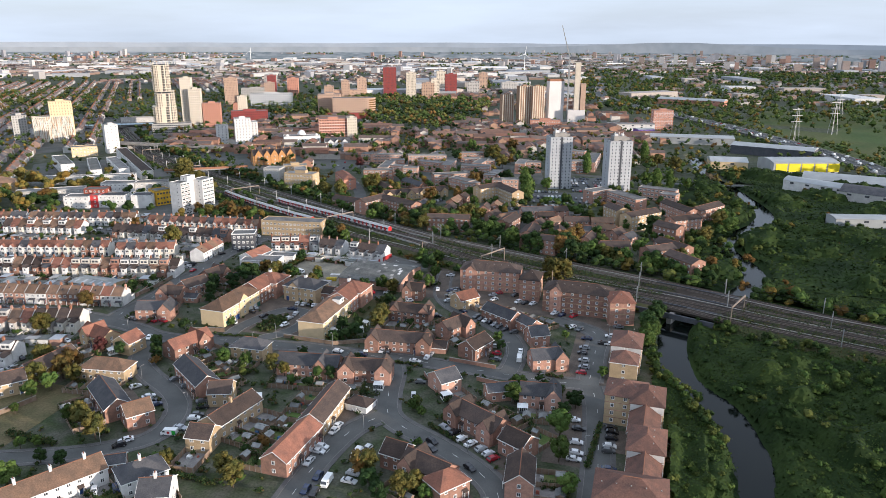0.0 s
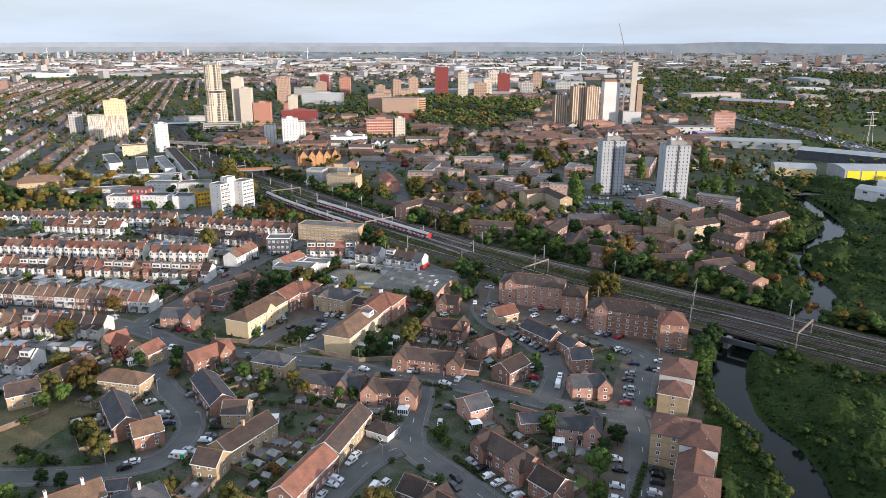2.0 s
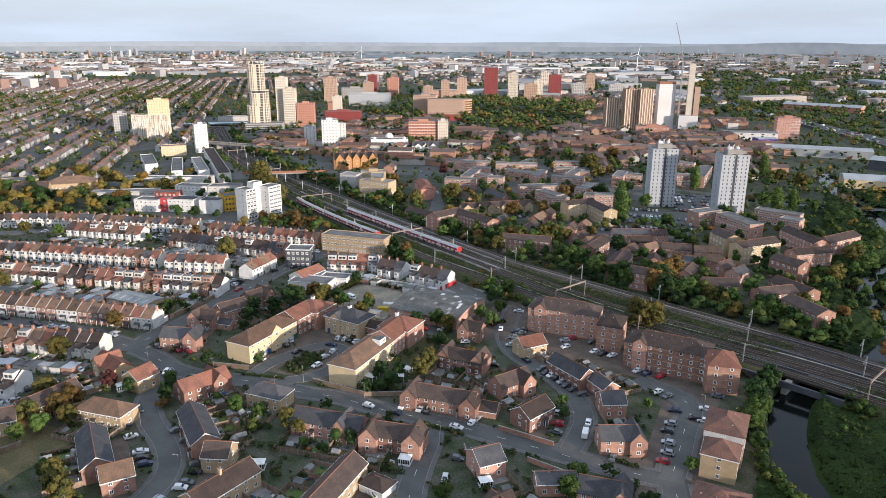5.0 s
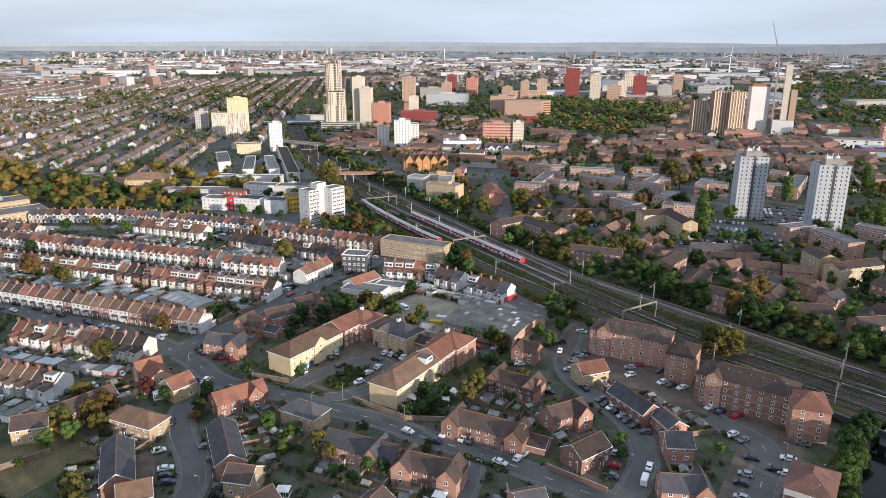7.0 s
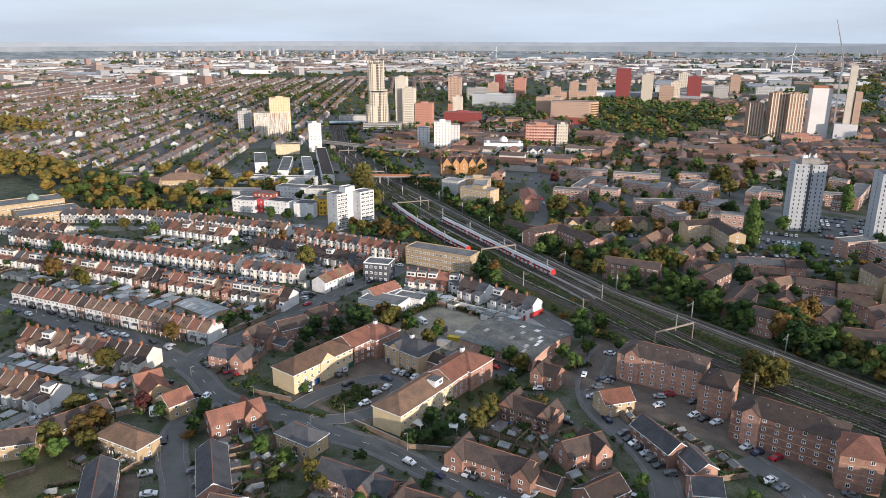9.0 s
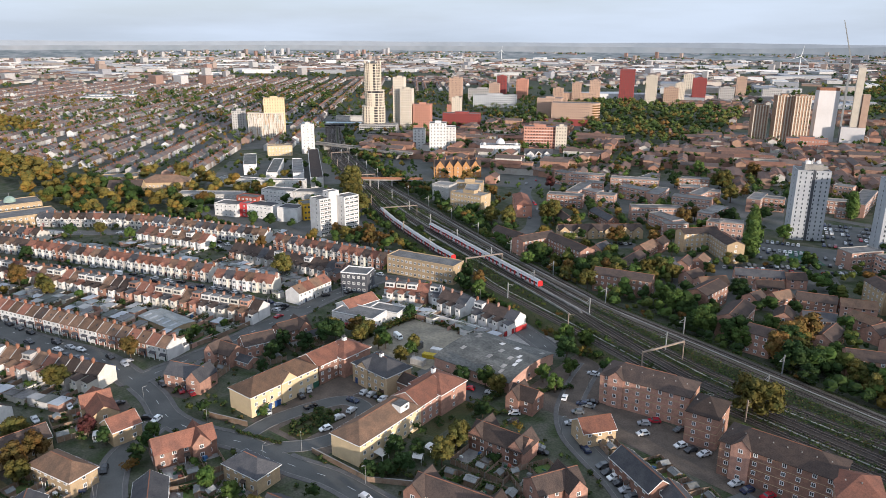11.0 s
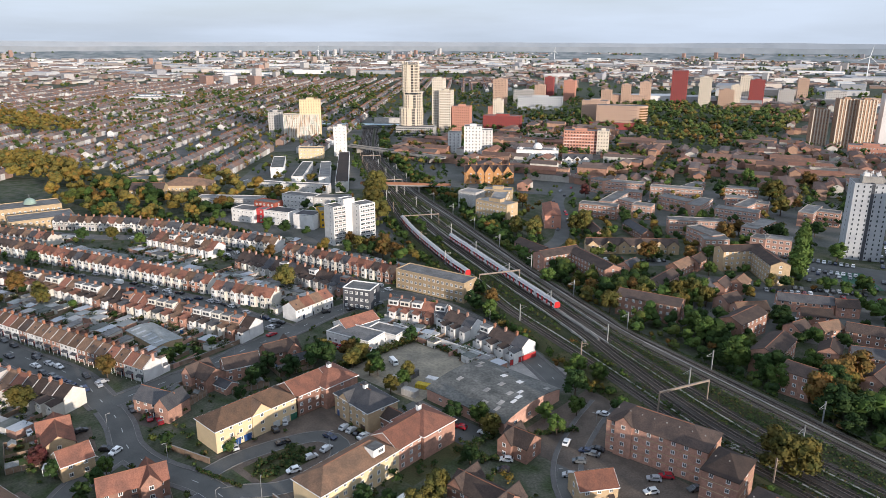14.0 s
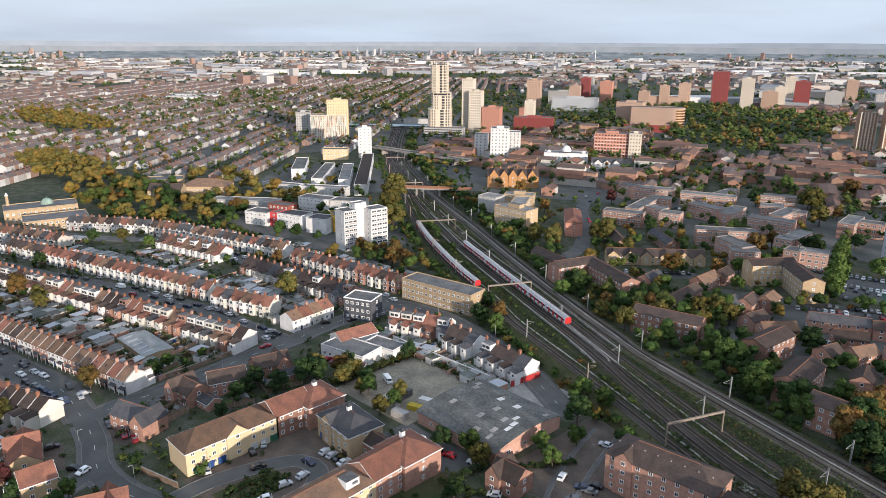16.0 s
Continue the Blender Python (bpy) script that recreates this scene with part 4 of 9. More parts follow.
# ---- terraced houses ----
@cached({})
def terrace_meshes(wall, roof, bay, W):
    D, eave, rise = 8.0, 5.4, 2.5
    m = {"wall": gable_walls(W, D, eave, rise, wall).mesh("wall")}
    m["roof"] = pitched_roof(W - 0.3, D, eave, rise, roof, over=0.3).mesh("roof")
    s = Shape()
    if bay:
        s.box(-W / 2 + 0.4, -W / 2 + 2.7, -D / 2 - 0.8, -D / 2, -0.3, 5.2, wall)
    m["bay"] = s.mesh("bay") if bay else None
    b = Shape()
    if bay:
        cx = -W / 2 + 1.55
        y0 = -D / 2 - 1.0
        b.sheet([(cx - 1.4, y0, 5.15), (cx, y0, 6.7), (cx, -D / 2 + 1.6, 6.7), (cx - 1.4, -D / 2 + 0.2, 5.15)][::-1], 0.12, roof)
        b.sheet([(cx, y0, 6.7), (cx + 1.4, y0, 5.15), (cx + 1.4, -D / 2 + 0.2, 5.15), (cx, -D / 2 + 1.6, 6.7)][::-1], 0.12, roof)
        b.poly([(cx - 1.2, y0 + 0.2, 5.1), (cx + 1.2, y0 + 0.2, 5.1), (cx, y0 + 0.2, 6.5)], WHITE)
        m["bay_roof"] = b.mesh("bay_roof")
    o = Shape()
    o.box(-W / 2 + 0.2, -0.1, D / 2, D / 2 + 4.2, -0.3, 4.6, wall)
    o.sheet([(-W / 2 + 0.0, D / 2 - 0.6, 4.7), (0.2, D / 2 - 0.6, 5.5), (0.2, D / 2 + 4.5, 5.5), (-W / 2, D / 2 + 4.5, 4.7)], 0.14, roof)
    m["extension"] = o.mesh("extension")
    a = Shape()
    a.box(0.1, W / 2 - 0.1, D / 2, D / 2 + 3.0, -0.3, 2.6, wall, FELT)
    m["lean_to"] = a.mesh("lean_to")
    d = Shape()
    d.box(-W / 2 + 0.5, W / 2 - 0.5, 0.3, D / 2 - 0.5, eave + 0.3, eave + rise + 0.15, wall, FELT)
    d.box(-W / 2 + 1.0, -0.2, D / 2 - 0.55, D / 2 - 0.45, eave + 0.9, eave + 1.9, GLASS)
    d.box(0.2, W / 2 - 1.0, D / 2 - 0.55, D / 2 - 0.45, eave + 0.9, eave + 1.9, GLASS)
    m["dormer"] = d.mesh("dormer")
    k = Shape()
    k.box(-0.28, 0.28, -0.4, 0.4, 0, 0.06, GLASS)
    m["skylight"] = k.mesh("skylight")
    p = Shape()
    p.sheet([(-0.6, -D / 2 - 1.15, 2.35), (W / 2 - 0.25, -D / 2 - 1.15, 2.35), (W / 2 - 0.25, -D / 2, 2.85), (-0.6, -D / 2, 2.85)], 0.1, ROOF_DARK)
    for u in (-0.5, W / 2 - 0.35):
        p.box(u - 0.05, u + 0.05, -D / 2 - 1.1, -D / 2 - 1.0, -0.1, 2.3, WHITEPAINT)
    m["canopy"] = p.mesh("canopy")
    g = Shape()
    for v, w_ in ((-1, 1), (1, -1)):
        g.sheet([(-0.13, v * (D / 2 + 0.1), eave + 0.12), (0.13, v * (D / 2 + 0.1), eave + 0.12), (0.13, 0, eave + rise + 0.28), (-0.13, 0, eave + rise + 0.28)][::w_], 0.35, GREYWALL)
    m["party_parapet"] = g.mesh("party_parapet")
    return m


WALL_WORDS = {WHITE: "white rendered", IVORY: "ivory rendered", BRICK: "red brick", GREYWALL: "grey pebbledashed", BROWNBRICK: "brown brick", YBRICK: "yellow brick"}


def terrace(x, y, L, turn, seed, walls=(WHITE, WHITE, WHITE, IVORY, WHITE, GREYWALL, BRICK), roofs=(ROOF_BROWN, ROOF_TAN, ROOF_RED, ROOF_BROWN, ROOF_DARK, ROOF_RED, ROOF_TAN), bay=True, loft=0.3, rear=True, unit=5.0, z=0.0):
    claim(x, y, L, 14, turn)
    rng = random.Random(seed)
    n = max(1, round(L / unit))
    W = L / n
    wkey = round(W, 1)
    base = pose(x, y, z, 0, 0, turn)
    dx = 0.78
    for i in range(n):
        wall, roof = rng.choice(walls), rng.choice(roofs)
        m = terrace_meshes(wall, roof, bay, wkey)
        ob = new("terraced_house", m["wall"])
        ob.matrix_basis = base @ pose((i + 0.5) * W - L / 2, 0, rng.uniform(-0.03, 0.03))
        tagged(ob, WALL_WORDS.get(wall, "rendered") + " terraced house with tiled roof" + (" and front bay" if bay else ""), "house", "terraced houses in rows")
        part("roof", m["roof"], ob)
        part("chimney", chimney_mesh(BROWNBRICK if rng.random() < 0.4 else TERRACOTTA, 1.5), ob, at=pose(W / 2, 0.3, 7.9, 0, 0, 90))
        far = y > 226 or x < -262
        glazing = Shape()

        def window(shape_args, at):
            if far:
                add_shape(glazing, pane_shape(shape_args[0], shape_args[1], WHITEPAINT), at)
            else:
                part("window", window_mesh(*shape_args), ob, at=at)

        if bay:
            part("bay", m["bay"], ob)
            part("bay_roof", m["bay_roof"], ob)
            for zz in (0.8, 3.4):
                window((1.9, 1.5, WHITEPAINT, 2), pose(-W / 2 + 1.55, -4.8, zz))
            window((1.0, 1.3), pose(W / 2 - 1.1, -4.0, 3.4))
        else:
            if y < 240:
                part("canopy", m["canopy"], ob, "dark canopy over the door")
                part("party_parapet", m["party_parapet"], ob, at=pose(W / 2, 0, 0))
            for u, zz in ((-1.2, 0.9), (-1.2, 3.4), (1.2, 3.4)):
                window((1.2, 1.3), pose(u, -4.0, zz))
        if far:
            add_shape(glazing, pane_shape(0.95, 2.0, DOORPAINT), pose(W / 2 - 1.1, -4.0, 0.05))
        else:
            part("door", door_mesh(), ob, at=pose(W / 2 - 1.1, -4.0, 0.05))
        if rear:
            part("extension", m["extension"], ob)
            window((1.1, 1.2), pose(-W / 4, 8.2, 2.9, 0, 0, 180))
            window((1.1, 1.2), pose(W / 4, 4.0, 3.2, 0, 0, 180))
            if rng.random() < 0.8:
                part("lean_to", m["lean_to"], ob)
        if far:
            tagged(part("glazing", glazing, ob), kind="stuff")
        if rng.random() < loft:
            part("dormer", m["dormer"], ob)
        elif rng.random() < 0.3:
            part("skylight", m["skylight"], ob, at=pose(rng.uniform(-1, 1), -2.0, 5.4 + 1.42, 31.5, 0, 0))


# low workshop in the yards between the terraces
claim(-259, 229, 25, 12, 2)
ob = thing("workshop", -259, 229, 0, 2, "long low workshop with pale sheet roof between gardens", "workshop")
part("wall", gable_walls(24, 11, 2.3, 0.5, YBRICK), ob)
part("roof", pitched_roof(24, 11, 2.3, 0.5, WORKROOF, over=0.2, ridge=WORKROOF), ob, "pale blue-grey sheet roof")
for u in (-9, -4.5, 0, 4.5, 9):
    s = Shape()
    s.box(-0.6, 0.6, -1.8, 1.8, 0, 0.06, PALEGREY)
    part("rooflight", s, ob, at=pose(u, -2.8, 2.66, 5.2, 0, 0))

# ---- the estate ----
# houses along the curving street
house(-164.1, 135.2, 20.7, 8, -33, wall=BRICK, roof=ROOF_DARK, label='red brick house row with slate-grey roof')
house(-149.0, 130.4, 8.3, 8, 56, wall=BRICK, roof=ROOF_TAN, label='brick end house with an orange-tan tiled roof')
house(-180.9, 152.5, 17.1, 8, 10, wall=YBRICK, roof=ROOF_TAN, hip=True, label='yellow brick house with a hipped tan roof')
house(-202.7, 147.9, 19.3, 8, 85, wall=YBRICK, roof=ROOF_BROWN, label='long yellow brick house row with brown roof')
house(-204.4, 133.0, 9.8, 8, 54, wall=YBRICK, roof=ROOF_BROWN, label='yellow brick house row with a front gable')
house(-147.6, 157.9, 21.7, 8, -33, wall=BRICK, roof=ROOF_DARK, label='red brick house row with slate-grey roof')
house(-132.1, 150.6, 7.6, 8, 23, wall=YBRICK, roof=ROOF_BROWN, label='yellow brick house with brown roof')
house(-120.6, 139.3, 19.4, 8, 82, wall=YBRICK, roof=ROOF_BROWN, chimney=1, label='long yellow brick house row with brown roof')
house(-120.8, 125.5, 7.6, 7.5, 8, wall=YBRICK, roof=ROOF_BROWN, label='yellow brick end house with brown roof')
house(-143.6, 92.9, 25.2, 8.5, 62, wall=WHITE, roof=ROOF_TAN, chimney=3, label='white rendered house row with tan tiled roof')
house(-137.3, 108.4, 5.4, 5, 35, wall=BRICK, roof=ROOF_DARK, eave=3, rise=1.3, storeys=1, doors=0, label='low brick garage with grey roof')
house(-125.1, 104.5, 11.8, 9, 56, wall=WHITE, roof=ROOF_DARK, hip=True, chimney=1, label='white rendered house with hipped grey roof')
house(-115.6, 99.3, 8.0, 9, 25, wall=WHITE, roof=ROOF_DARK, chimney=1, label='white rendered house with grey roof')
house(-93.4, 129.5, 20.8, 8, 90, wall=BRICK, roof=ROOF_RED, label='red brick house row with red-brown roof')
house(-94.9, 152.4, 23.2, 8, 95, wall=YBRICK, roof=ROOF_BROWN, label='yellow brick house row with red-brown roof')
# middle of the estate
house(-93.7, 181.6, 14.7, 8, 13, wall=BRICK, roof=ROOF_BROWN, wings=((-6.5, 5.5, 1.6), (6.5, 5.5, 1.6)), label='red brick house row with two front gables')
house(-114.6, 178.7, 22.7, 8, 10, wall=BRICK, roof=ROOF_DARK, wings=((5, 5, 1.2),), label='red brick house row with dark roof and a gable')
house(-86.7, 161.2, 7.8, 6, -6, wall=WHITE, roof=ROOF_BROWN, hip=True, eave=2.6, rise=1.6, storeys=1, doors=0, sides="", label='small white garage with a hipped brown roof')
house(-64.9, 182.8, 8.0, 9, 50, wall=BROWNBRICK, roof=ROOF_DARK, label='brown brick house with dark grey gabled roof')
house(-46.9, 161.0, 20.1, 8, -27, wall=BRICK, roof=ROOF_BROWN, wings=((-7, 5.5, 1.5), (7, 5.5, 1.5)), label='brown-roofed brick house row')
house(-32.1, 151.8, 8.7, 8, -26, wall=BRICK, roof=ROOF_BROWN, label='brick house with brown roof')
house(-28.1, 136.6, 12.7, 7.5, -81, wall=BRICK, roof=ROOF_BROWN, label='brick end house with a gable')
house(-63.4, 135.5, 6.9, 7.5, -9, wall=BRICK, roof=ROOF_BROWN, label='brick house with brown roof')
house(-52.3, 131.4, 14.5, 8, -18, wall=BRICK, roof=ROOF_BROWN, wings=((-4.5, 5, 1.2),), label='brick house row with brown roof')
house(-45.9, 126.6, 9.7, 8, 55, wall=BRICK, roof=ROOF_RED, hip=True, label='red brick end house with a hipped red roof')
house(-32.4, 182.9, 11.8, 8, 9, wall=BROWNBRICK, roof=ROOF_DARK, wings=((5, 5, 1.2),), label='brick house with dark roof and a front gable')
house(-44.9, 183.1, 10.8, 6, 30, wall=BRICK, roof=ROOF_DARK, eave=4, rise=1.6, storeys=1, label='low brick house with grey roof')
house(-35.3, 210.8, 11.3, 8, 28, wall=BRICK, roof=ROOF_DARK, wings=((5, 5, 1.2),), label='brick house row with dark roof and a front gable')
house(-62.5, 213.2, 11.8, 8, 70, wall=BRICK, roof=ROOF_BROWN, label='brick house with brown gabled roof')
house(-91.5, 208.1, 23.3, 8, 8, wall=BRICK, roof=ROOF_BROWN, wings=((-10, 5.5, 1.4), (10, 5.5, 1.4)), label='red brick house row with two front gables')
house(-98.1, 237.4, 17.2, 8, 3, wall=BRICK, roof=ROOF_BROWN, wings=((-6.5, 5, -1.2), (6.5, 5, -1.2)), label='red brick house row with two rear gables')
house(-106.3, 263.2, 8.9, 7.5, 4, wall=BRICK, roof=ROOF_BROWN, wings=((-2.5, 4.5, 1),), label='small detached brick house with a front gable')
house(-80.9, 260.2, 10.4, 8, 54, wall=YBRICK, roof=ROOF_RED, label='yellow brick house with red mansard roof')
house(-60.4, 246.6, 17.0, 7.5, -30, wall=BRICK, roof=ROOF_DARK, label='brick house row with slate-grey roof')
house(-48.6, 242.7, 11.1, 6.5, -39, wall=BRICK, roof=ROOF_DARK, eave=4.2, rise=2, label='lower brick house with dark roof')
house(-42.2, 230.9, 7.7, 8, 31, wall=BRICK, roof=ROOF_DARK, label='brick house with dark roof')
house(-76.0, 228.5, 13.5, 8, 62, wall=BRICK, roof=ROOF_BROWN, wings=((3.4, 5.5, 2.2),), label='brick house with brown roof and cross gable')
house(-76.6, 211.8, 6.2, 6.2, 8, wall=BRICK, roof=ROOF_BROWN, eave=2.5, rise=1.9, storeys=1, doors=0, sides='', label='low brick double garage with brown roof')
# flats beside the railway
house(-76.1, 288.6, 28.4, 12, 5, eave=10.4, rise=3, wall=BRICK, roof=ROOF_BROWN, hip=True, storeys=4, wings=((-9, 5, 0.5),), category="apartment block", name="apartment_block", doors=0, gap=3.2, label='four-storey red brick flats with brown hipped roof')
house(-55.3, 282.4, 9.2, 13, 3, eave=10.4, rise=3, wall=BRICK, roof=ROOF_BROWN, hip=True, storeys=4, category="apartment block", name="apartment_block", doors=0, gap=3.2, label='four-storey red brick end block with hipped roof')
house(-31.9, 271.5, 29.3, 12, -1, eave=10.4, rise=3, wall=BRICK, roof=ROOF_BROWN, hip=True, storeys=4, wings=((-9, 5, 0.5),), category="apartment block", name="apartment_block", doors=0, gap=3.2, label='four-storey red brick flats with brown hipped roof')
house(-13.6, 266.1, 10.4, 13, 16, eave=10.4, rise=3, wall=BRICK, roof=ROOF_RED, hip=True, storeys=4, category="apartment block", name="apartment_block", doors=0, gap=3.2, label='four-storey red brick end block with hipped roof')
# riverside flats: taller hipped blocks with white upper walls, and lower links between
RIV = dict(wall=YBRICK, roof=ROOF_RUST, category="apartment block", name="apartment_block", doors=0, gap=3.0)


def riverside(x, y, L, D, turn, eave, rise, storeys, label, hip=True, white=""):
    ob = house(x, y, L, D, turn, eave=eave, rise=rise, storeys=storeys, hip=hip, label=label, **RIV)
    for e in white:
        s = Shape()
        a, b = (L / 2, L / 2 + 0.05) if e == "+" else (-L / 2 - 0.05, -L / 2)
        s.box(a, b, -D / 2 + 0.1, D / 2 - 0.1, eave - 3.0, eave - 0.25, WHITE)
        part("upper_wall", s, ob, "white rendered upper wall")
    return ob


riverside(-7.1, 223, 14, 10.8, 90, 10, 2.7, 4, "yellow brick riverside flats with brown hipped roof", white="-")
riverside(-7.0, 211.6, 9.2, 9.4, 90, 7.6, 2.9, 3, "lower yellow brick end of the riverside flats", hip=True)
riverside(-4.2, 183, 12.4, 12, 0, 10.3, 2.7, 4, "four-storey yellow brick flats with brown hipped roof")
riverside(2.4, 180.5, 13.2, 10, 90, 10.35, 2.6, 4, "hipped wing of the riverside flats with white upper wall", white="-")
riverside(2.1, 167.4, 13, 8.8, 90, 7.5, 2.8, 3, "lower gabled link of the riverside flats", hip=False)
riverside(3.4, 154.2, 13.6, 10, 90, 10.3, 2.6, 4, "hipped riverside flats block with white upper wall", white="-+")
riverside(3.3, 141.9, 11.2, 8.8, 90, 7.5, 2.8, 3, "lower gabled link of the riverside flats", hip=False)
riverside(0.9, 129.6, 17.6, 13.4, 2, 10.3, 3.2, 4, "broad riverside flats block with red-brown hipped roof", hip=True)
# others near the junction
house(-204.3, 204.5, 13.3, 8, 19, wall=BRICK, roof=ROOF_DARK, wings=((6, 5.5, 1.2),), label='brick house row with grey roof and a gable')
house(-205.3, 174.6, 15.5, 8, -15, wall=YBRICK, roof=ROOF_RED, wings=((-3, 5, 1),), label='yellow brick house with red-brown roof')
house(-189.9, 173.3, 8.5, 8, 86, wall=YBRICK, roof=ROOF_RED, label='yellow brick house with red roof')
house(-167.4, 179.4, 16.8, 8, 71, wall=BRICK, roof=ROOF_RED, wings=((4, 5, 1),), label='red brick house row with dormer and red roof')
house(-142.7, 184.3, 13.0, 8, 5, wall=YBRICK, roof=ROOF_DARK, hip=True, label='yellow brick house with hipped grey roof')
house(-209.7, 223.5, 11.4, 8, 8, wall=BRICK, roof=ROOF_BROWN, wings=((-3, 5.2, 1.3),), label='brick house with brown roof and front gable')
house(-201.2, 226.0, 6.5, 5.0, 8, wall=BRICK, roof=ROOF_DARK, eave=2.7, rise=1.3, storeys=1, doors=0, sides='f', label='low brick extension with slate-grey roof')
house(-207.7, 235.8, 12.5, 8, 72, wall=BRICK, roof=ROOF_BROWN, label='brick house row with brown roof')
house(-207.8, 252.4, 12.7, 8, 79, wall=BRICK, roof=ROOF_BROWN, wings=((3.2, 5.2, 1.3),), label='brick house with brown roof and a cross gable')
house(-200.4, 255.5, 7.5, 5.0, 79, wall=BRICK, roof=ROOF_DARK, eave=2.7, rise=1.3, storeys=1, doors=0, sides='f', label='low brick extension with slate-grey roof')
house(-187.5, 276.2, 4.6, 4.2, 20, wall=WHITE, roof=ROOF_BROWN, eave=2.6, rise=0.8, storeys=1, doors=0, sides='', label='small white hut with a brown roof', name='hut', category='hut')


# ---- terraces west of the railway ----
terrace(-281.1, 200.0, 111.6, 14, 1, walls=(WHITE, WHITE, IVORY, WHITE, BRICK, WHITE), roofs=(ROOF_RED, ROOF_TAN, ROOF_RED, ROOF_BROWN, ROOF_TAN), loft=0.0, bay=False)
terrace(-318.6, 231.7, 180.8, -163, 2, loft=0.55, bay=False, walls=(WHITE, WHITE, WHITE, IVORY, BRICK))
terrace(-364.2, 249.7, 154.5, 18, 3)
terrace(-269.4, 276.9, 31.8, 21, 4, walls=(WHITE, IVORY, WHITE))
terrace(-364.3, 298.8, 50.5, -166, 5)
terrace(-279.6, 310.8, 73.8, -171, 6, roofs=(ROOF_BROWN, ROOF_BROWN, ROOF_DARK))
terrace(-356.6, 321.6, 69.5, 17, 7, walls=(WHITE, WHITE, IVORY))
terrace(-274.9, 335.4, 73.4, 10, 8, walls=(GREYWALL, BRICK, WHITE, IVORY))
terrace(-444.1, 283.3, 54.9, 37, 9, walls=(WHITE, WHITE, IVORY, GREYWALL))
terrace(-406.1, 305.6, 29.5, 25, 10, walls=(WHITE, WHITE, IVORY))
terrace(-252.5, 177.3, 58.6, -161, 11, roofs=(ROOF_TAN, ROOF_RED, ROOF_BROWN), bay=False, loft=0.1)
terrace(-238.7, 148.3, 33.6, -164, 12, roofs=(ROOF_TAN, ROOF_BROWN), walls=(WHITE, WHITE, GREYWALL), bay=False, loft=0.1)
terrace(-238.2, 287.8, 21.8, 97, 13, walls=(WHITE, WHITE, IVORY), roofs=(ROOF_RED, ROOF_TAN), loft=0, bay=False, rear=False)
terrace(-198.8, 315.9, 26.3, -157, 14, walls=(WHITE, BRICK, IVORY), bay=False, loft=0.5)
terrace(-175.4, 317.2, 14.6, -179, 15, walls=(WHITE, WHITE, IVORY), roofs=(ROOF_DARK, ROOF_BROWN), bay=False, loft=0)
terrace(-152.7, 315.9, 21.7, 178, 16, walls=(WHITE,), roofs=(ROOF_BROWN, ROOF_DARK), bay=False, loft=0.3)
terrace(-453.4, 237.2, 64.2, 24, 17, walls=(WHITE, IVORY, GREYWALL))


# ---- cream courtyard houses ----
def cupola(ob, x, y, z):
    s = Shape()
    s.box(-0.6, 0.6, -0.6, 0.6, -0.6, 1.3, WHITEPAINT)
    k = Shape()
    for a, b in (((-0.8, -0.8), (0.8, -0.8)), ((0.8, -0.8), (0.8, 0.8)), ((0.8, 0.8), (-0.8, 0.8)), ((-0.8, 0.8), (-0.8, -0.8))):
        k.poly([(*a, 1.3), (*b, 1.3), (0, 0, 2.2)], ROOF_DARK)
    c = part("cupola", s, ob, "white timber cupola", at=pose(x, y, z))
    part("cupola_roof", k, c)


def garages(ob, places, face_y, turn=0):
    for u in places:
        part("garage_door", garage_door_mesh(), ob, at=pose(u, face_y, 0, 0, 0, turn))


a = house(-174.5, 218, 28, 11, 90, eave=7.3, rise=3.0, wall=CREAM, roof=ROOF_TAN, hip=True, storeys=3, wings=((1, 6.5, 0.4),), doors=0, sides="fb", label="three-storey cream house row with tan hipped roof", gap=2.9)
garages(a, (-11, -7.5, -4, 6, 9.5, 12.3), -5.53)
house(-174.5, 238, 13, 11, 90, eave=7.3, rise=3.0, wall=BRICK, roof=ROOF_RED, storeys=3, doors=0, sides="fb", label="three-storey red brick house row joining the cream one")
b = house(-172.8, 247.5, 13, 13, 0, eave=7.6, rise=3.0, wall=BRICK, roof=ROOF_RED, hip=True, storeys=3, doors=0, label="square red brick corner house with a white cupola")
cupola(b, 0, 0, 10.4)
b = house(-153.6, 246.5, 17, 11.5, -4, eave=7.3, rise=3.0, wall=YBRICK, roof=ROOF_DARK, hip=True, storeys=3, wings=((-3, 5, 0.4),), doors=0, label="detached yellow brick house with dark hipped roof and cupola")
cupola(b, 0, 0, 10.2)
garages(b, (-6, 6), -5.78)
a = house(-129.8, 219.5, 27, 11, 92, eave=7.3, rise=3.0, wall=CREAM, roof=ROOF_TAN, hip=True, storeys=3, doors=0, sides="fb", label="three-storey cream house row with tan hipped roof", gap=2.9)
d = Shape()
d.box(-2, 2, -4.6, -1.2, 8.2, 10.3, WHITEPAINT, FELT)
part("dormer", d, a, "white box dormer with flat roof", at=pose(7, 0, 0))
part("window", window_mesh(2.0, 1.2, WHITEPAINT, 2), part("dormer_face", window_mesh(0.4, 0.4), a, at=pose(7, -4.62, 8.5)), at=pose(0.6, 0, 0.2))
house(-130.6, 239.5, 14, 11, 92, eave=7.3, rise=3.0, wall=BRICK, roof=ROOF_RED, storeys=3, doors=0, sides="fb", label="three-storey red brick house row joining the cream one")
b = house(-130.5, 248.5, 13, 13, 0, eave=7.6, rise=3.0, wall=BRICK, roof=ROOF_RED, hip=True, storeys=3, doors=0, label="square red brick corner house with a white cupola")
cupola(b, -2, 0, 10.4)
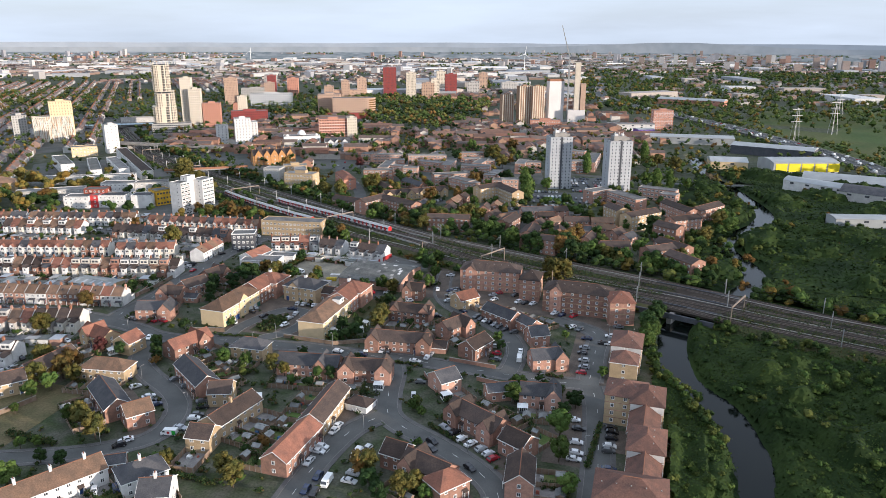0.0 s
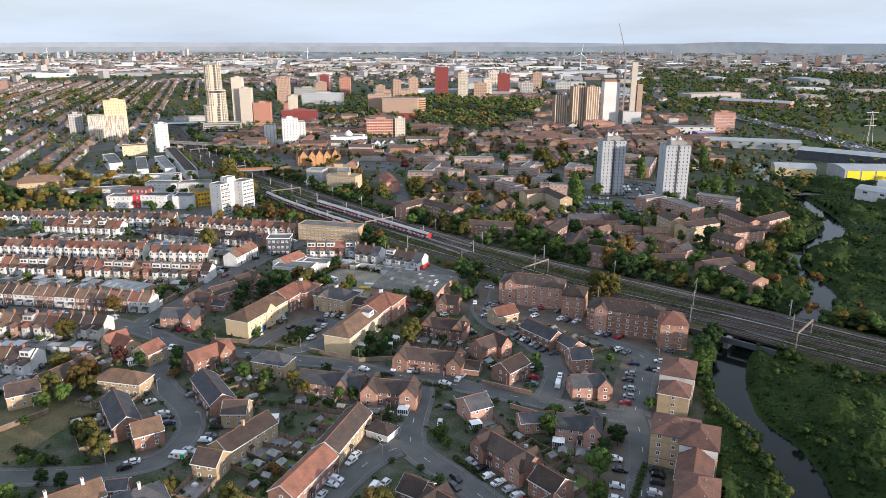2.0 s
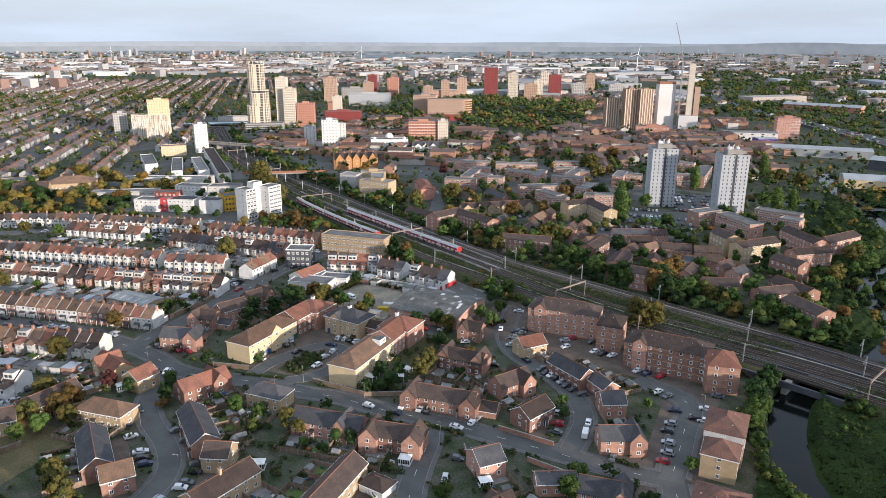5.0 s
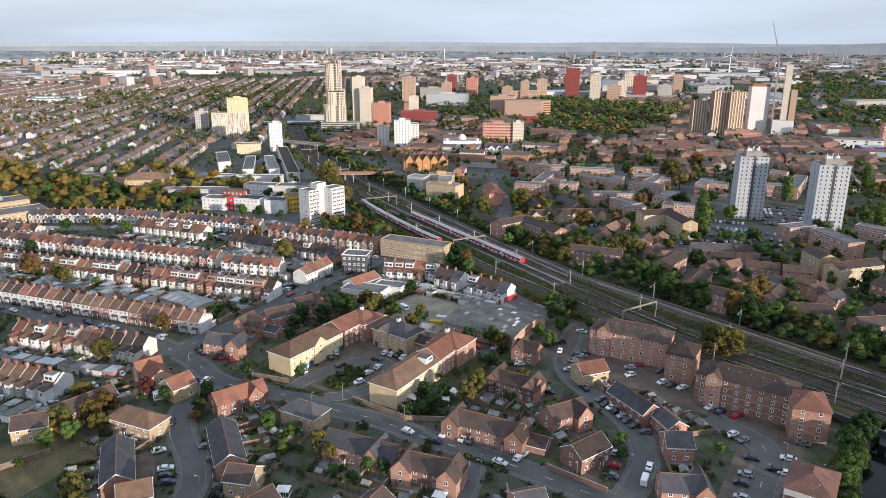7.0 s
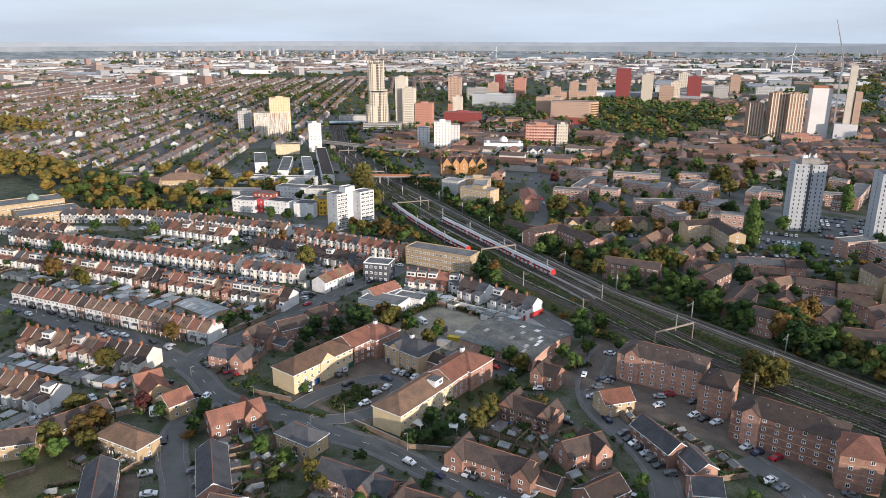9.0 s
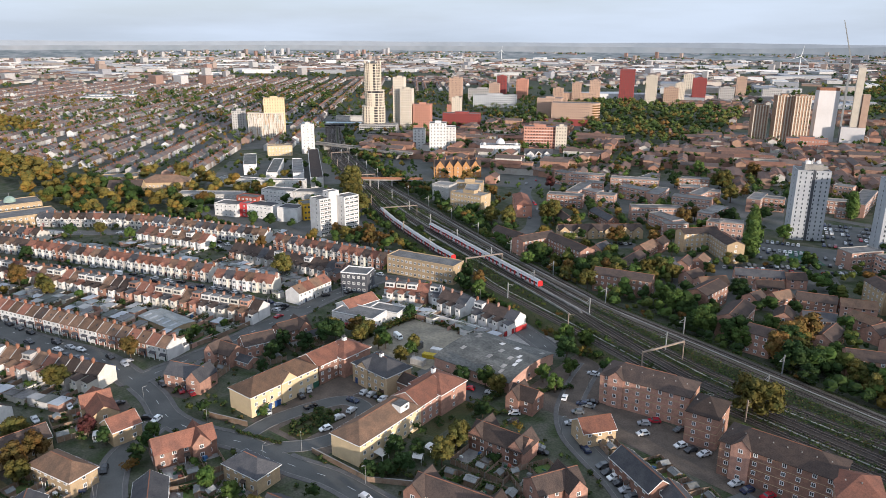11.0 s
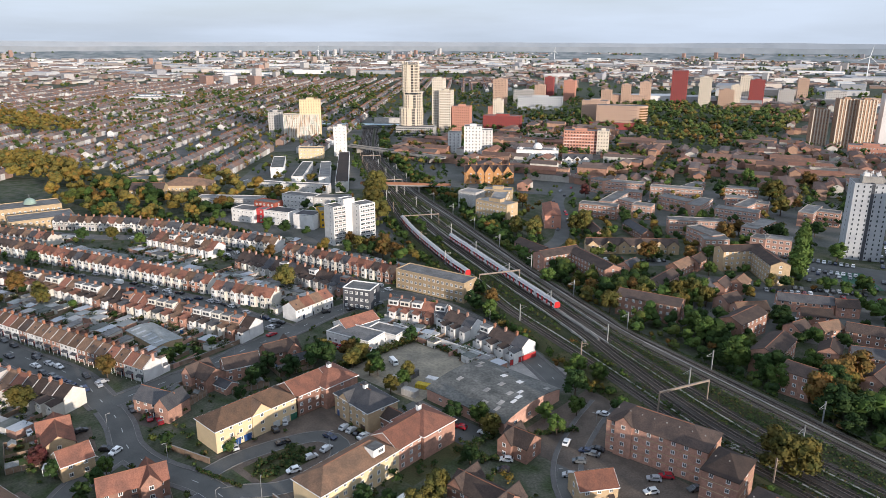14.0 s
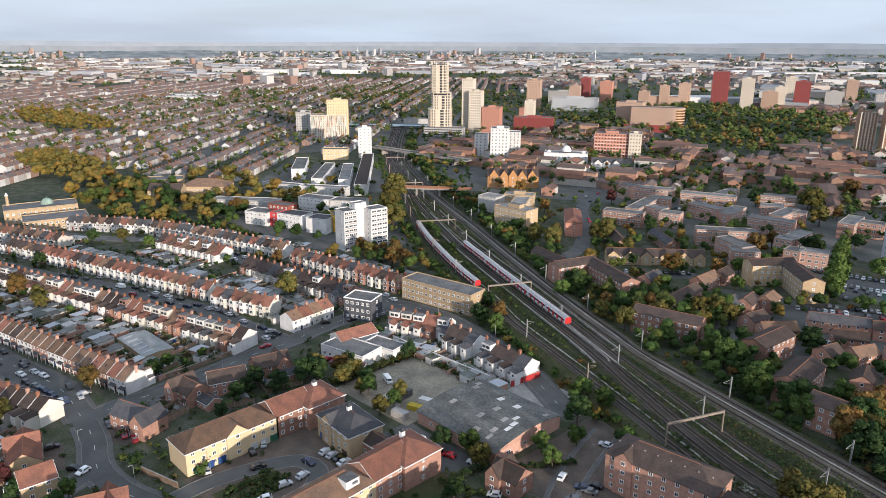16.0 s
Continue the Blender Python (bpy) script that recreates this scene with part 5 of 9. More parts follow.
house(-141.5, 248, 10, 6, 0, eave=4.4, rise=2, wall=BRICK, roof=ROOF_BROWN, storeys=1, doors=0, sides="f", label="low brick link with brown roof between the houses")

# ---- yard, works and car parks ----
patch("yard", YARD, -184, -149, 263, 301, 0.06, "stained concrete yard behind a white wall", 2)
patch("yard", CONCRETE, -144, -125, 301, 318, 0.055, "pale concrete yard behind a red fence", -8)
patch("lawn", GRASS, -136.5, -118, 231, 257, 0.022, "rough grass behind the cream houses", 2)
patch("courtyard", DRIVE, -168.5, -136, 203, 243, 0.021, "brown block-paved court round the planted island", 1)
patch("car_park", DRIVE, -113, -82, 266, 309, 0.05, "block-paved car park beside the flats")
patch("car_park", DRIVE, -100, -20, 262, 281, 0.04, "paved parking court in front of the flats", -9)
patch("car_park", ASPHALT, -150, -118, 255, 266, 0.05, "small asphalt car park with a hedge")
patch("car_park", DRIVE, -27, -10, 150, 262, 0.024, "brick-paved parking strip beside the riverside flats", 2)
patch("lawn", DRYLAWN, -205, -178, 98, 142, 0.05, "dry worn lawn with scattered bushes", 5)
island = patch("lawn", GRASS, -157.5, -147, 205, 223, 0.1, "planted island inside the loop of road")

claim(-131.5, 282, 33, 30, 0)
w = thing("works_building", -131.5, 282, 0, 0, "low brick works with grey corrugated roof and skylights", "works building")
s = Shape()
s.box(-16, 16, -14.5, 14.5, -0.4, 4.2, BROWNBRICK)
part("wall", s, w)
prof = [(-15.0 + 30 * i / 10, 4.25 + 1.9 * math.sin(math.pi * i / 10) ** 0.8) for i in range(11)]
for i, ((y0, z0), (y1, z1)) in enumerate(zip(prof, prof[1:])):
    r = Shape()
    r.sheet([(-16.3, y0, z0), (16.3, y0, z0), (16.3, y1, z1), (-16.3, y1, z1)], 0.15, SHEETROOF)
    part("roof_sheet", r, w)
for u in (-16.0, 15.75):
    gable = Shape()
    gable.solid([(u, -14.5, 4.2), (u + 0.25, -14.5, 4.2), (u + 0.25, 14.5, 4.2), (u, 14.5, 4.2)], 0.02, BROWNBRICK)
    k = len(gable.v)
    gable.v += [(u, y, z - 0.16) for y, z in prof] + [(u + 0.25, y, z - 0.16) for y, z in prof]
    gable.f += [tuple(range(k, k + 11)), tuple(range(k + 21, k + 10, -1))]
    gable.m += [gable.slot(BROWNBRICK)] * 2
    part("gable_wall", gable, w)
roof_rng = random.Random(3)
for j in range(17):
    i = roof_rng.randrange(1, 9)
    (y0, z0), (y1, z1) = prof[i], prof[i + 1]
    k = Shape()
    k.box(-roof_rng.uniform(0.5, 1.1), roof_rng.uniform(0.5, 1.1), 0.1, 2.6, 0.0, 0.05, CONCRETE if j % 4 else WHITE)
    part("rooflight", k, w, at=pose(roof_rng.uniform(-14, 14), y0, z0, math.degrees(math.atan2(z1 - z0, y1 - y0)), 0, 0))
for u in (-10, -4, 2, 8):
    part("window", window_mesh(1.4, 1.0), w, at=pose(u, -14.5, 1.6))
for u in (-9, -2, 6):
    part("window", window_mesh(1.6, 1.2), w, at=pose(16, u, 1.6, 0, 0, 90))

wk = block(-199, 281, 20, 11, 12, 4.4, 1, WHITE, "white single-storey workshop with flat grey roof", "workshop", "workshop", gap=2.6, plant=False)
house(-208, 289, 16, 9, 84, eave=4.6, rise=2.2, wall=WHITE, roof=ROOF_RED, storeys=1, doors=0, label="white workshop with orange pitched roof", category="workshop", name="workshop")
block(-193, 292, 14, 8, 12, 4.0, 1, WHITE, "white flat-roofed annexe beside the workshop", "workshop", "workshop", plant=False)
block(-228, 309, 13, 10, 24, 9, 3, DARKWALL, "dark grey rendered house with white roof edge", "house", "house", rim=WHITEPAINT, plant=False, gap=2.4)
block(-216, 344, 38, 11, 9, 9, 3, YBRICK, "long three-storey tan brick flats with flat roof", gap=2.4, plant=False)

# ---- white blocks by the bridge ----
def slab(x, y, L, D, turn, height, label):
    """White nine-storey wing: windowed front with grey spandrels, plain ends with one column of windows."""
    ob = block(x, y, L, D, turn, height, 9, WHITE, label, sides="", plant=False)
    sh = height / 9
    w, sp, e = Shape(), Shape(), Shape()
    for k in range(9):
        for i in range(3):
            add_shape(w, pane_shape(L / 3.4, 1.35, WHITEPAINT), pose((i - 1) * L / 3.2, -D / 2, k * sh + 0.95))
        sp.box(-L / 2 + 0.4, L / 2 - 0.4, -D / 2 - 0.05, -D / 2, k * sh + 0.1, k * sh + 0.85, GREYWALL)
        add_shape(e, pane_shape(0.9, 1.2, WHITEPAINT), pose(-L / 2, -D * 0.18, k * sh + 1.0, 0, 0, -90))
        add_shape(e, pane_shape(0.9, 1.2, WHITEPAINT), pose(L / 2, 0, k * sh + 1.0, 0, 0, 90))
    tagged(part("glazing", w, ob), kind="stuff")
    tagged(part("spandrel", sp, ob, "grey panels under the windows"), kind="stuff")
    tagged(part("end_glazing", e, ob), kind="stuff")
    return ob


slab(-306.4, 378.2, 10.8, 9.5, 84, 22.6, "nine-storey white rendered apartment block")
slab(-314.4, 364.4, 8.4, 10.0, 84, 22.2, "nine-storey white apartment block with balconies")
core = block(-313.0, 371.6, 7.5, 6.0, 84, 25.4, 9, WHITE, "white lift tower between apartment wings", gap=4, w=0.9, plant=False, sides="e")
block(-398, 359.7, 17.3, 12, 21, 8, 3, WHITE, "white three-storey apartment block with balconies", plant=False)
block(-387.5, 366.5, 6.5, 12, 20, 8.6, 3, surf("red_cladding", (0.42, 0.05, 0.05), rough=0.5), "red clad stair block between white flats", plant=False)
block(-393, 372, 16, 9, 20, 11.2, 4, surf("red_brick_cladding", (0.3, 0.09, 0.06), rough=0.7), "set-back red upper storey behind the white flats", plant=False)
block(-376, 370.2, 19, 12, 18, 8.5, 3, WHITE, "white three-storey apartment block with flat roof", plant=False, roofmat=ROOF_DARK)
block(-355.5, 375.5, 14, 12, 24, 8.8, 3, WHITE, "white apartment block with blank end wall", plant=False, sides="", roofmat=ROOF_DARK)
block(-350.5, 387, 12, 12, 64, 10.5, 3, surf("yellow_cladding", (0.55, 0.33, 0.03), rough=0.5), "yellow and black clad apartment end block", plant=False, frame_mat=DARKWALL, gap=2.2, roofmat=SHEETROOF)
block(-405, 407, 25, 11, 22, 8.5, 3, WHITE, "white three-storey flats with flat roof", plant=False)
block(-384, 418, 24, 11, 34, 8.5, 3, GREYWALL, "grey apartment block with flat roof", plant=False)
block(-432, 368, 46, 11, 38, 8.5, 3, GREYWALL, "long grey brick school block with flat roof", "school", "school", plant=False)
house(-497, 372, 34, 18, 45, eave=9, rise=4, wall=YBRICK, roof=ROOF_TAN, hip=True, storeys=2, doors=0, label="pale old school building with hipped roof", category="school", name="school")
house(-505, 345, 24, 14, 45, eave=8, rise=4, wall=YBRICK, roof=ROOF_BROWN, storeys=2, doors=0, label="old school wing with steep gables", category="school", name="school")
block(-545, 360, 28, 16, 60, 8, 2, YBRICK, "flat-roofed tan school block", "school", "school", plant=False)
m = block(-508, 262, 42, 20, 78, 8.5, 2, YBRICK, "golden brick mosque with green dome and flat roof", "mosque", "mosque", plant=False)
block(-478, 262, 36, 20, 78, 6.5, 2, YBRICK, "golden brick annexe with hipped grey roof", "mosque", "mosque", plant=False)


def dome_mesh(r, mat, rings=6, n=16, onion=False):
    s = Shape()
    prof = [(r * math.cos(i / rings * math.pi / 2) * (1.08 if onion and i == 1 else 1), r * (1.25 if onion else 1) * math.sin(i / rings * math.pi / 2)) for i in range(rings)]
    for (a, z0), (b, z1) in zip(prof, prof[1:] + [(0.05, prof[-1][1] * 1.04)]):
        for i in range(n):
            t0, t1 = 2 * math.pi * i / n, 2 * math.pi * (i + 1) / n
            s.poly([(a * math.cos(t0), a * math.sin(t0), z0), (a * math.cos(t1), a * math.sin(t1), z0), (b * math.cos(t1), b * math.sin(t1), z1), (b * math.cos(t0), b * math.sin(t0), z1)], mat)
    s.tube((0, 0, r), (0, 0, r * 1.6), r * 0.06, 0.02, STEEL, 5)
    return s


part("dome", dome_mesh(3.8, surf("green_copper", (0.35, 0.45, 0.38), rough=0.5)), m, "pale green dome", at=pose(4, 0, 9.0))
mi = Shape()
mi.tube((0, 0, 0), (0, 0, 15), 1.1, 0.9, YBRICK, 10)
mi.tube((0, 0, 15), (0, 0, 17), 1.2, 0.1, WHITE, 10)
part("minaret", mi, m, at=pose(-18, 8, 0))

block(-530, 474, 60, 11, 143, 8.5, 3, WHITE, "long white rendered flats with flat roof", plant=False, gap=4, roofmat=SHEETROOF)
block(-571, 541, 24, 12, 47, 9.8, 3, CREAM, "cream rendered flats with flat roof", plant=False)
block(-494, 473.5, 72, 9, 136.5, 7, 2, WHITE, "row of white flat-roofed houses", plant=False, gap=4, roofmat=SHEETROOF)
block(-478.5, 485.3, 74, 9, 140.7, 7, 2, WHITE, "row of white flat-roofed houses with grey tops", plant=False, gap=4, roofmat=FELT)
block(-471, 420.5, 34, 8, 24, 6.5, 2, WHITE, "white flat-roofed row closing the court", plant=False, gap=3.2, roofmat=FELT)
block(-441, 437, 38, 8, 34, 6.5, 2, WHITE, "white flat-roofed row closing the court", plant=False, gap=3.2, roofmat=FELT)
block(-477.5, 504, 150, 10, 139.7, 8, 3, WHITE, "very long white flats beside the railway", plant=False, gap=4.5, roofmat=ROOF_BROWN)
block(-562, 570, 13, 12, 52, 29, 10, WHITE, "slim white tower block beside the railway bridge", gap=4, sides="fe")
block(-700, 780, 60, 12, 40, 6, 1, GREYWALL, "grey station building above the tracks", "station", "station", plant=False, z=5)
for i in range(4):
    c = thing("platform_canopy", -742 + i * 16, 722 + i * 11, 0, 43, "pale blue-grey platform canopy over the tracks", "platform canopy", "station canopies in the town centre")
    s = Shape()
    s.sheet([(-40, -3.5, 4.6), (40, -3.5, 4.6), (40, 0, 5.3), (-40, 0, 5.3)], 0.15, surf("canopy_glass", (0.33, 0.42, 0.45), rough=0.3))
    s.sheet([(-40, 0, 5.3), (40, 0, 5.3), (40, 3.5, 4.6), (-40, 3.5, 4.6)], 0.15, CONCRETE)
    part("canopy", s, c)
    p = Shape()
    p.box(-45, 45, -4, 4, -0.2, 0.9, CONCRETE)
    part("platform", p, c)
for x, y, L, t, wd, lab in ((-515, 597, 130, 4, 9, "concrete road bridge over the railway"), (-386, 490, 70, 36, 4, "brown footbridge over the railway")):
    br = thing("bridge", x, y, 0, t, lab, "bridge")
    s = Shape()
    s.box(-L / 2, L / 2, -wd / 2, wd / 2, 5.2, 6.2, CONCRETE, ASPHALT)
    part("deck", s, br)
    for sy in (-1, 1):
        q = Shape()
        q.box(-L / 2, L / 2, sy * wd / 2 - 0.15, sy * wd / 2 + 0.15, 6.2, 7.3, CONCRETE if wd > 5 else RUST)
        part("parapet", q, br)
    for u in (-L * 0.35, -L * 0.1, L * 0.15, L * 0.38):
        q = Shape()
        q.box(u - 0.5, u + 0.5, -wd / 2 + 0.4, wd / 2 - 0.4, -0.3, 5.2, CONCRETE)
        part("pier", q, br)

# ---- town centre ----
house(-366, 566, 40, 13, 42, eave=9.5, rise=5, wall=ORANGEBRICK, roof=ROOF_BROWN, storeys=3, doors=0, label="ornate orange Victorian school with gables and chimneys", category="school", name="school", wings=((-15, 7, 1), (-7, 6, 1), (0, 7, 1), (7, 6, 1), (15, 7, 1)), chimney=6, gap=2.4)
m = block(-400, 682, 40, 16, 34, 11, 2, WHITE, "white temple with onion dome", "temple", "temple", plant=False, gap=3)
part("dome", dome_mesh(4.4, WHITE, onion=True), m, "white onion dome", at=pose(0, 0, 12))
for u in (-16, 16):
    part("turret", dome_mesh(1.8, WHITE, onion=True), m, at=pose(u, -5, 11.5))
house(-360, 690, 28, 10, 33, eave=6, rise=4, wall=WHITE, roof=ROOF_DARK, storeys=2, doors=0, wings=((-8, 6, 1), (0, 6, 1), (8, 6, 1)), label="white gabled building with three steep gables", category="hall", name="hall")
CREAMT = surf("cream_panels", (0.60, 0.53, 0.43), (0.53, 0.47, 0.38), scale=0.2, fine=1, rnd=0.05, fine_amt=0.1)
TANT = surf("tan_panels", (0.44, 0.31, 0.23), (0.39, 0.27, 0.2), scale=0.2, fine=1, rnd=0.08, fine_amt=0.1)
PINKT = surf("pink_brick", (0.48, 0.24, 0.17), (0.42, 0.21, 0.15), scale=0.2, fine=1, rnd=0.1, fine_amt=0.1)
REDT = surf("deep_red_panels", (0.25, 0.06, 0.055), (0.21, 0.055, 0.05), scale=0.2, fine=1, rnd=0.1, fine_amt=0.1)
SHEETW = surf("white_sheeting", (0.6, 0.575, 0.56), (0.55, 0.525, 0.51), scale=0.05, fine=0.5, rnd=0.05, bump=0.3, fine_amt=0.06)


def tower(x, y, w, d, turn, h, storeys, wall, label, gap=3.4, win=1.9, sides="fe", bands=None, plant=True, category="tower block"):
    return block(x, y, w, d, turn, h, storeys, wall, label, "tower_block", category, gap=gap, w=win, h=1.7, sides=sides, bands=bands, plant=plant, frame_mat=wall, bars=1)


def rounded(lx, ly, ox, grow=0.0):
    """Plan of a block with wide curved corners, counter-clockwise."""
    out = []
    for i in range(20):
        a = 2 * math.pi * (i + 0.5) / 20
        c, s = math.cos(a), math.sin(a)
        out.append((ox + (lx / 2 + grow) * math.copysign(abs(c) ** 0.55, c), (ly / 2 + grow) * math.copysign(abs(s) ** 0.55, s)))
    return out


# tall balconied tower: set-back rounded stages behind a white grid
t = thing("tower_block", -627, 735, 0, 44, "tall cream residential tower with white balcony grid", "tower block")
for z0, z1, lx, ly, ox in ((0, 32, 26, 22, 0), (32, 51, 21, 19, 1.8), (51, 84.5, 18.5, 17, -0.5)):
    s = Shape()
    s.solid([(x, y, z0 - 0.2) for x, y in rounded(lx, ly, ox)], z1 - z0, GLASS, FELT)
    part("core", s, t, "dark glazed walls behind the balconies")
    k = z0 + 3.2
    while k <= z1 + 0.4:
        b = Shape()
        b.solid([(x, y, k - 0.3) for x, y in rounded(lx, ly, ox, 1.7)], 0.9, CREAMT)
        part("balcony_slab", b, t)
        k += 3.2
    for i, (x, y) in enumerate(rounded(lx, ly, ox, 0.9)):
        if i % 2:
            continue
        c = Shape()
        c.box(x - 0.35, x + 0.35, y - 0.35, y + 0.35, z0, z1 + (2.6 if z1 > 80 else 0.8), CREAMT)
        part("column", c, t)
    g = Shape()
    pts = rounded(lx, ly, ox, 0.12)
    for (x0, y0), (x1, y1) in zip(pts, pts[1:] + pts[:1]):
        if math.hypot(x1 - x0, y1 - y0) < 1.2:
            continue
        q = 0.55
        s0 = ((x0 * (1 - q) + x1 * q), (y0 * (1 - q) + y1 * q))
        for kk in range(int((z1 - z0) / 3.2)):
            z = z0 + kk * 3.2 + 0.45
            g.poly([(x0, y0, z), (*s0, z), (*s0, z + 2.4), (x0, y0, z + 2.4)], CREAMT)
    tagged(part("wall_panel", g, t, "cream wall panels between the windows"), kind="stuff")
block(-612, 728, 46, 20, 34, 11.5, 4, GREYWALL, "low podium block with dark glazing", "podium", "podium", plant=False, gap=2.2, w=1.9, frame_mat=DARKWALL)
tower(-639, 797, 14.5, 16, 30, 64, 20, CREAMT, "cream residential tower, taller half", gap=2.4, win=1.3, bands=WHITEPAINT)
tower(-625, 796, 15.5, 17, 30, 50, 16, CREAMT, "cream residential tower, lower half", gap=2.4, win=1.3, bands=WHITEPAINT)
tower(-607, 806, 23, 17, 30, 31, 10, PINKT, "brick residential block beside the towers", gap=2.4, win=1.3)
# slab with upright strips of differing cladding
pk = tower(-688, 616, 41, 14, 50, 28.5, 10, CREAMT, "slab block with patchwork white and brown cladding", gap=2.2, win=1.0, plant=False)
PATCHWORK = palette("patchwork_cladding", [(0.62, 0.6, 0.56), (0.62, 0.58, 0.5), (0.3, 0.19, 0.11), (0.6, 0.56, 0.5), (0.42, 0.26, 0.14), (0.64, 0.62, 0.6), (0.25, 0.36, 0.34), (0.12, 0.09, 0.07)])
clad_rng = random.Random(14)
s = Shape()
for i in range(58):
    z = 0.5
    while z < 27:
        h = min(clad_rng.uniform(3, 11), 28.3 - z)
        u = -20.3 + i * 0.7
        if clad_rng.random() < 0.8:
            s.box(u, u + 0.45, -7.12, -7.0, z, z + h - 0.1, PATCHWORK)
        z += h
for i in range(19):
    s.box(20.5, 20.62, -6.8 + i * 0.72, -6.3 + i * 0.72, 0.5 + clad_rng.uniform(0, 8), clad_rng.uniform(18, 28), PATCHWORK)
tagged(part("cladding", s, pk, "upright white, brown and teal panels"), kind="stuff")
tower(-733, 611, 15, 24, 50, 29, 10, GREYWALL, "grey slab block beside the patchwork one", gap=2.4, win=1.5)
tower(-684, 626, 24, 11, 50, 45, 14, CREAM, "yellow-cream upper block on the slab", gap=2.6, win=1.2)
tower(-455, 650, 17, 14, 38, 31.5, 10, WHITE, "white apartment tower with brick core", gap=3.2, win=1.4)
tower(-492, 664, 13, 14, 38, 21, 7, WHITE, "white apartment block with stepped roof", gap=3.2, win=1.4, plant=False)
tower(-466, 682, 15, 14, 38, 24, 8, WHITE, "white apartment block with stepped roof", gap=3.2, win=1.4, plant=False)
tower(-398, 755, 34, 16, 30, 23, 7, PINKT, "red brick flats with white balconies", bands=WHITEPAINT, gap=2.8)
tower(-377, 764, 12, 16, 30, 24, 7, CREAMT, "cream end of the red brick flats", gap=2.6, win=1.4)
# curved block: straight wing, rounded glazed end, shops below
cv = tower(-477, 968, 52, 24, 26, 30, 9, TANT, "curved orange-tan block with shops below", gap=2.6, win=1.5, plant=False)
# gold of the reflected low sun is put into the glazing's own colour
SUNSET_GLASS = surf("sunset_gold_glazing", (0.34, 0.2, 0.07), (0.28, 0.16, 0.06), rough=0.16, bump=0, rnd=0.05, metal=0.7, fine_amt=0.05)
e, gl = Shape(), Shape()
ring = [(26 + 13 * math.cos(radians(a)), 1 + 13 * math.sin(radians(a))) for a in range(-90, 91, 12)]
e.solid([(x, y, 0) for x, y in ring], 30.4, TANT, FELT)
part("curved_end", e, cv)
for k in range(8):
    for (x0, y0), (x1, y1) in zip(ring[1:9], ring[2:10]):
        gl.sheet([(x0 * 1.002, y0 * 1.01, 3.0 + k * 3.3 + 1.7), (x1 * 1.002, y1 * 1.01, 3.0 + k * 3.3 + 1.7), (x1 * 1.004 + 0.1, y1 * 1.01, 3.0 + k * 3.3 + 1.7), (x0 * 1.004 + 0.1, y0 * 1.01, 3.0 + k * 3.3 + 1.7)], 1.7, SUNSET_GLASS)
tagged(part("curved_glazing", gl, cv, "window bands tinted sunset gold round the curved end"), kind="stuff")
s = Shape()
s.box(-34, 30, -15.5, -12, 0, 9, REDT, FELT)
part("shop_front", s, cv, "low red shop storey")
tower(-520, 985, 34, 26, 22, 33, 10, TANT, "orange-tan residential block in the town centre", gap=2.8, win=1.4)
tower(-585, 862, 50, 16, 30, 16.5, 5, REDT, "low red brick town block", gap=2.8, win=1.3)
tower(-614, 889, 13, 13, 30, 34, 11, CREAMT, "small cream tower in the town centre", gap=2.6, win=1.2)
tower(-622, 885, 9, 13, 30, 24, 8, PINKT, "small brick tower in the town centre", gap=2.6, win=1.2)
tower(-778, 1100, 23, 18, 30, 47, 16, TANT, "brown residential tower in the town centre", gap=2.4, win=1.2)
tower(-660, 1254, 18, 16, 25, 27, 9, TANT, "tan residential block in the town centre", gap=2.6, win=1.3)
tower(-637, 1281, 16, 16, 25, 36.5, 11, TANT, "tan residential tower in the town centre", gap=2.6, win=1.3)
tower(-612, 1304, 19, 16, 25, 40.5, 13, TANT, "tan residential tower in the town centre", gap=2.6, win=1.3)
tower(-632, 1286, 60, 14, 25, 18, 6, TANT, "low link between tan residential towers", gap=2.6, win=1.3, plant=False)
tower(-760, 1290, 22, 18, 25, 38, 12, PINKT, "brick residential tower in the town centre")
tower(-835, 1330, 18, 16, 25, 40, 13, REDT, "dark red residential tower")
tower(-880, 1400, 26, 18, 25, 38, 12, GREYWALL, "grey residential block in the town centre")
tower(-800, 1210, 50, 18, 25, 22, 7, GREYWALL, "long grey apartment block")
tower(-702, 1112, 74, 18, 30, 21, 6, PALEGREY, "long grey and glass office block")
tower(-720, 1136, 18, 16, 30, 38, 12, TANT, "tan stair tower behind the office block")
tower(-562, 1331, 26, 20, 22, 61, 20, REDT, "dark red residential tower", plant=False, gap=2.6, win=1.3)
tower(-526, 1357, 20, 18, 22, 50, 16, CREAMT, "cream residential tower in the town centre", gap=2.6, win=1.3)
tower(-505, 1400, 26, 18, 22, 28, 9, TANT, "tan residential block in the town centre")
tower(-492, 1409, 17, 16, 22, 36, 12, CREAMT, "cream residential tower in the town centre", gap=2.6, win=1.3)
tower(-511, 1503, 20, 18, 22, 48, 17, CREAMT, "cream residential tower in the town centre")
tower(-467, 1438, 24, 19, 22, 45, 14, REDT, "bright red residential tower", gap=2.6, win=1.3)
tower(-430, 1480, 26, 20, 22, 28, 9, GREYWALL, "grey residential block in the town centre")
tower(-464, 1685, 20, 18, 22, 38, 12, TANT, "tan residential tower in the town centre")
tower(-370, 1560, 34, 20, 22, 24, 8, GREYWALL, "grey residential block in the town centre")
tower(-310, 1530, 60, 20, 22, 16, 5, TANT, "low tan block in the town centre")
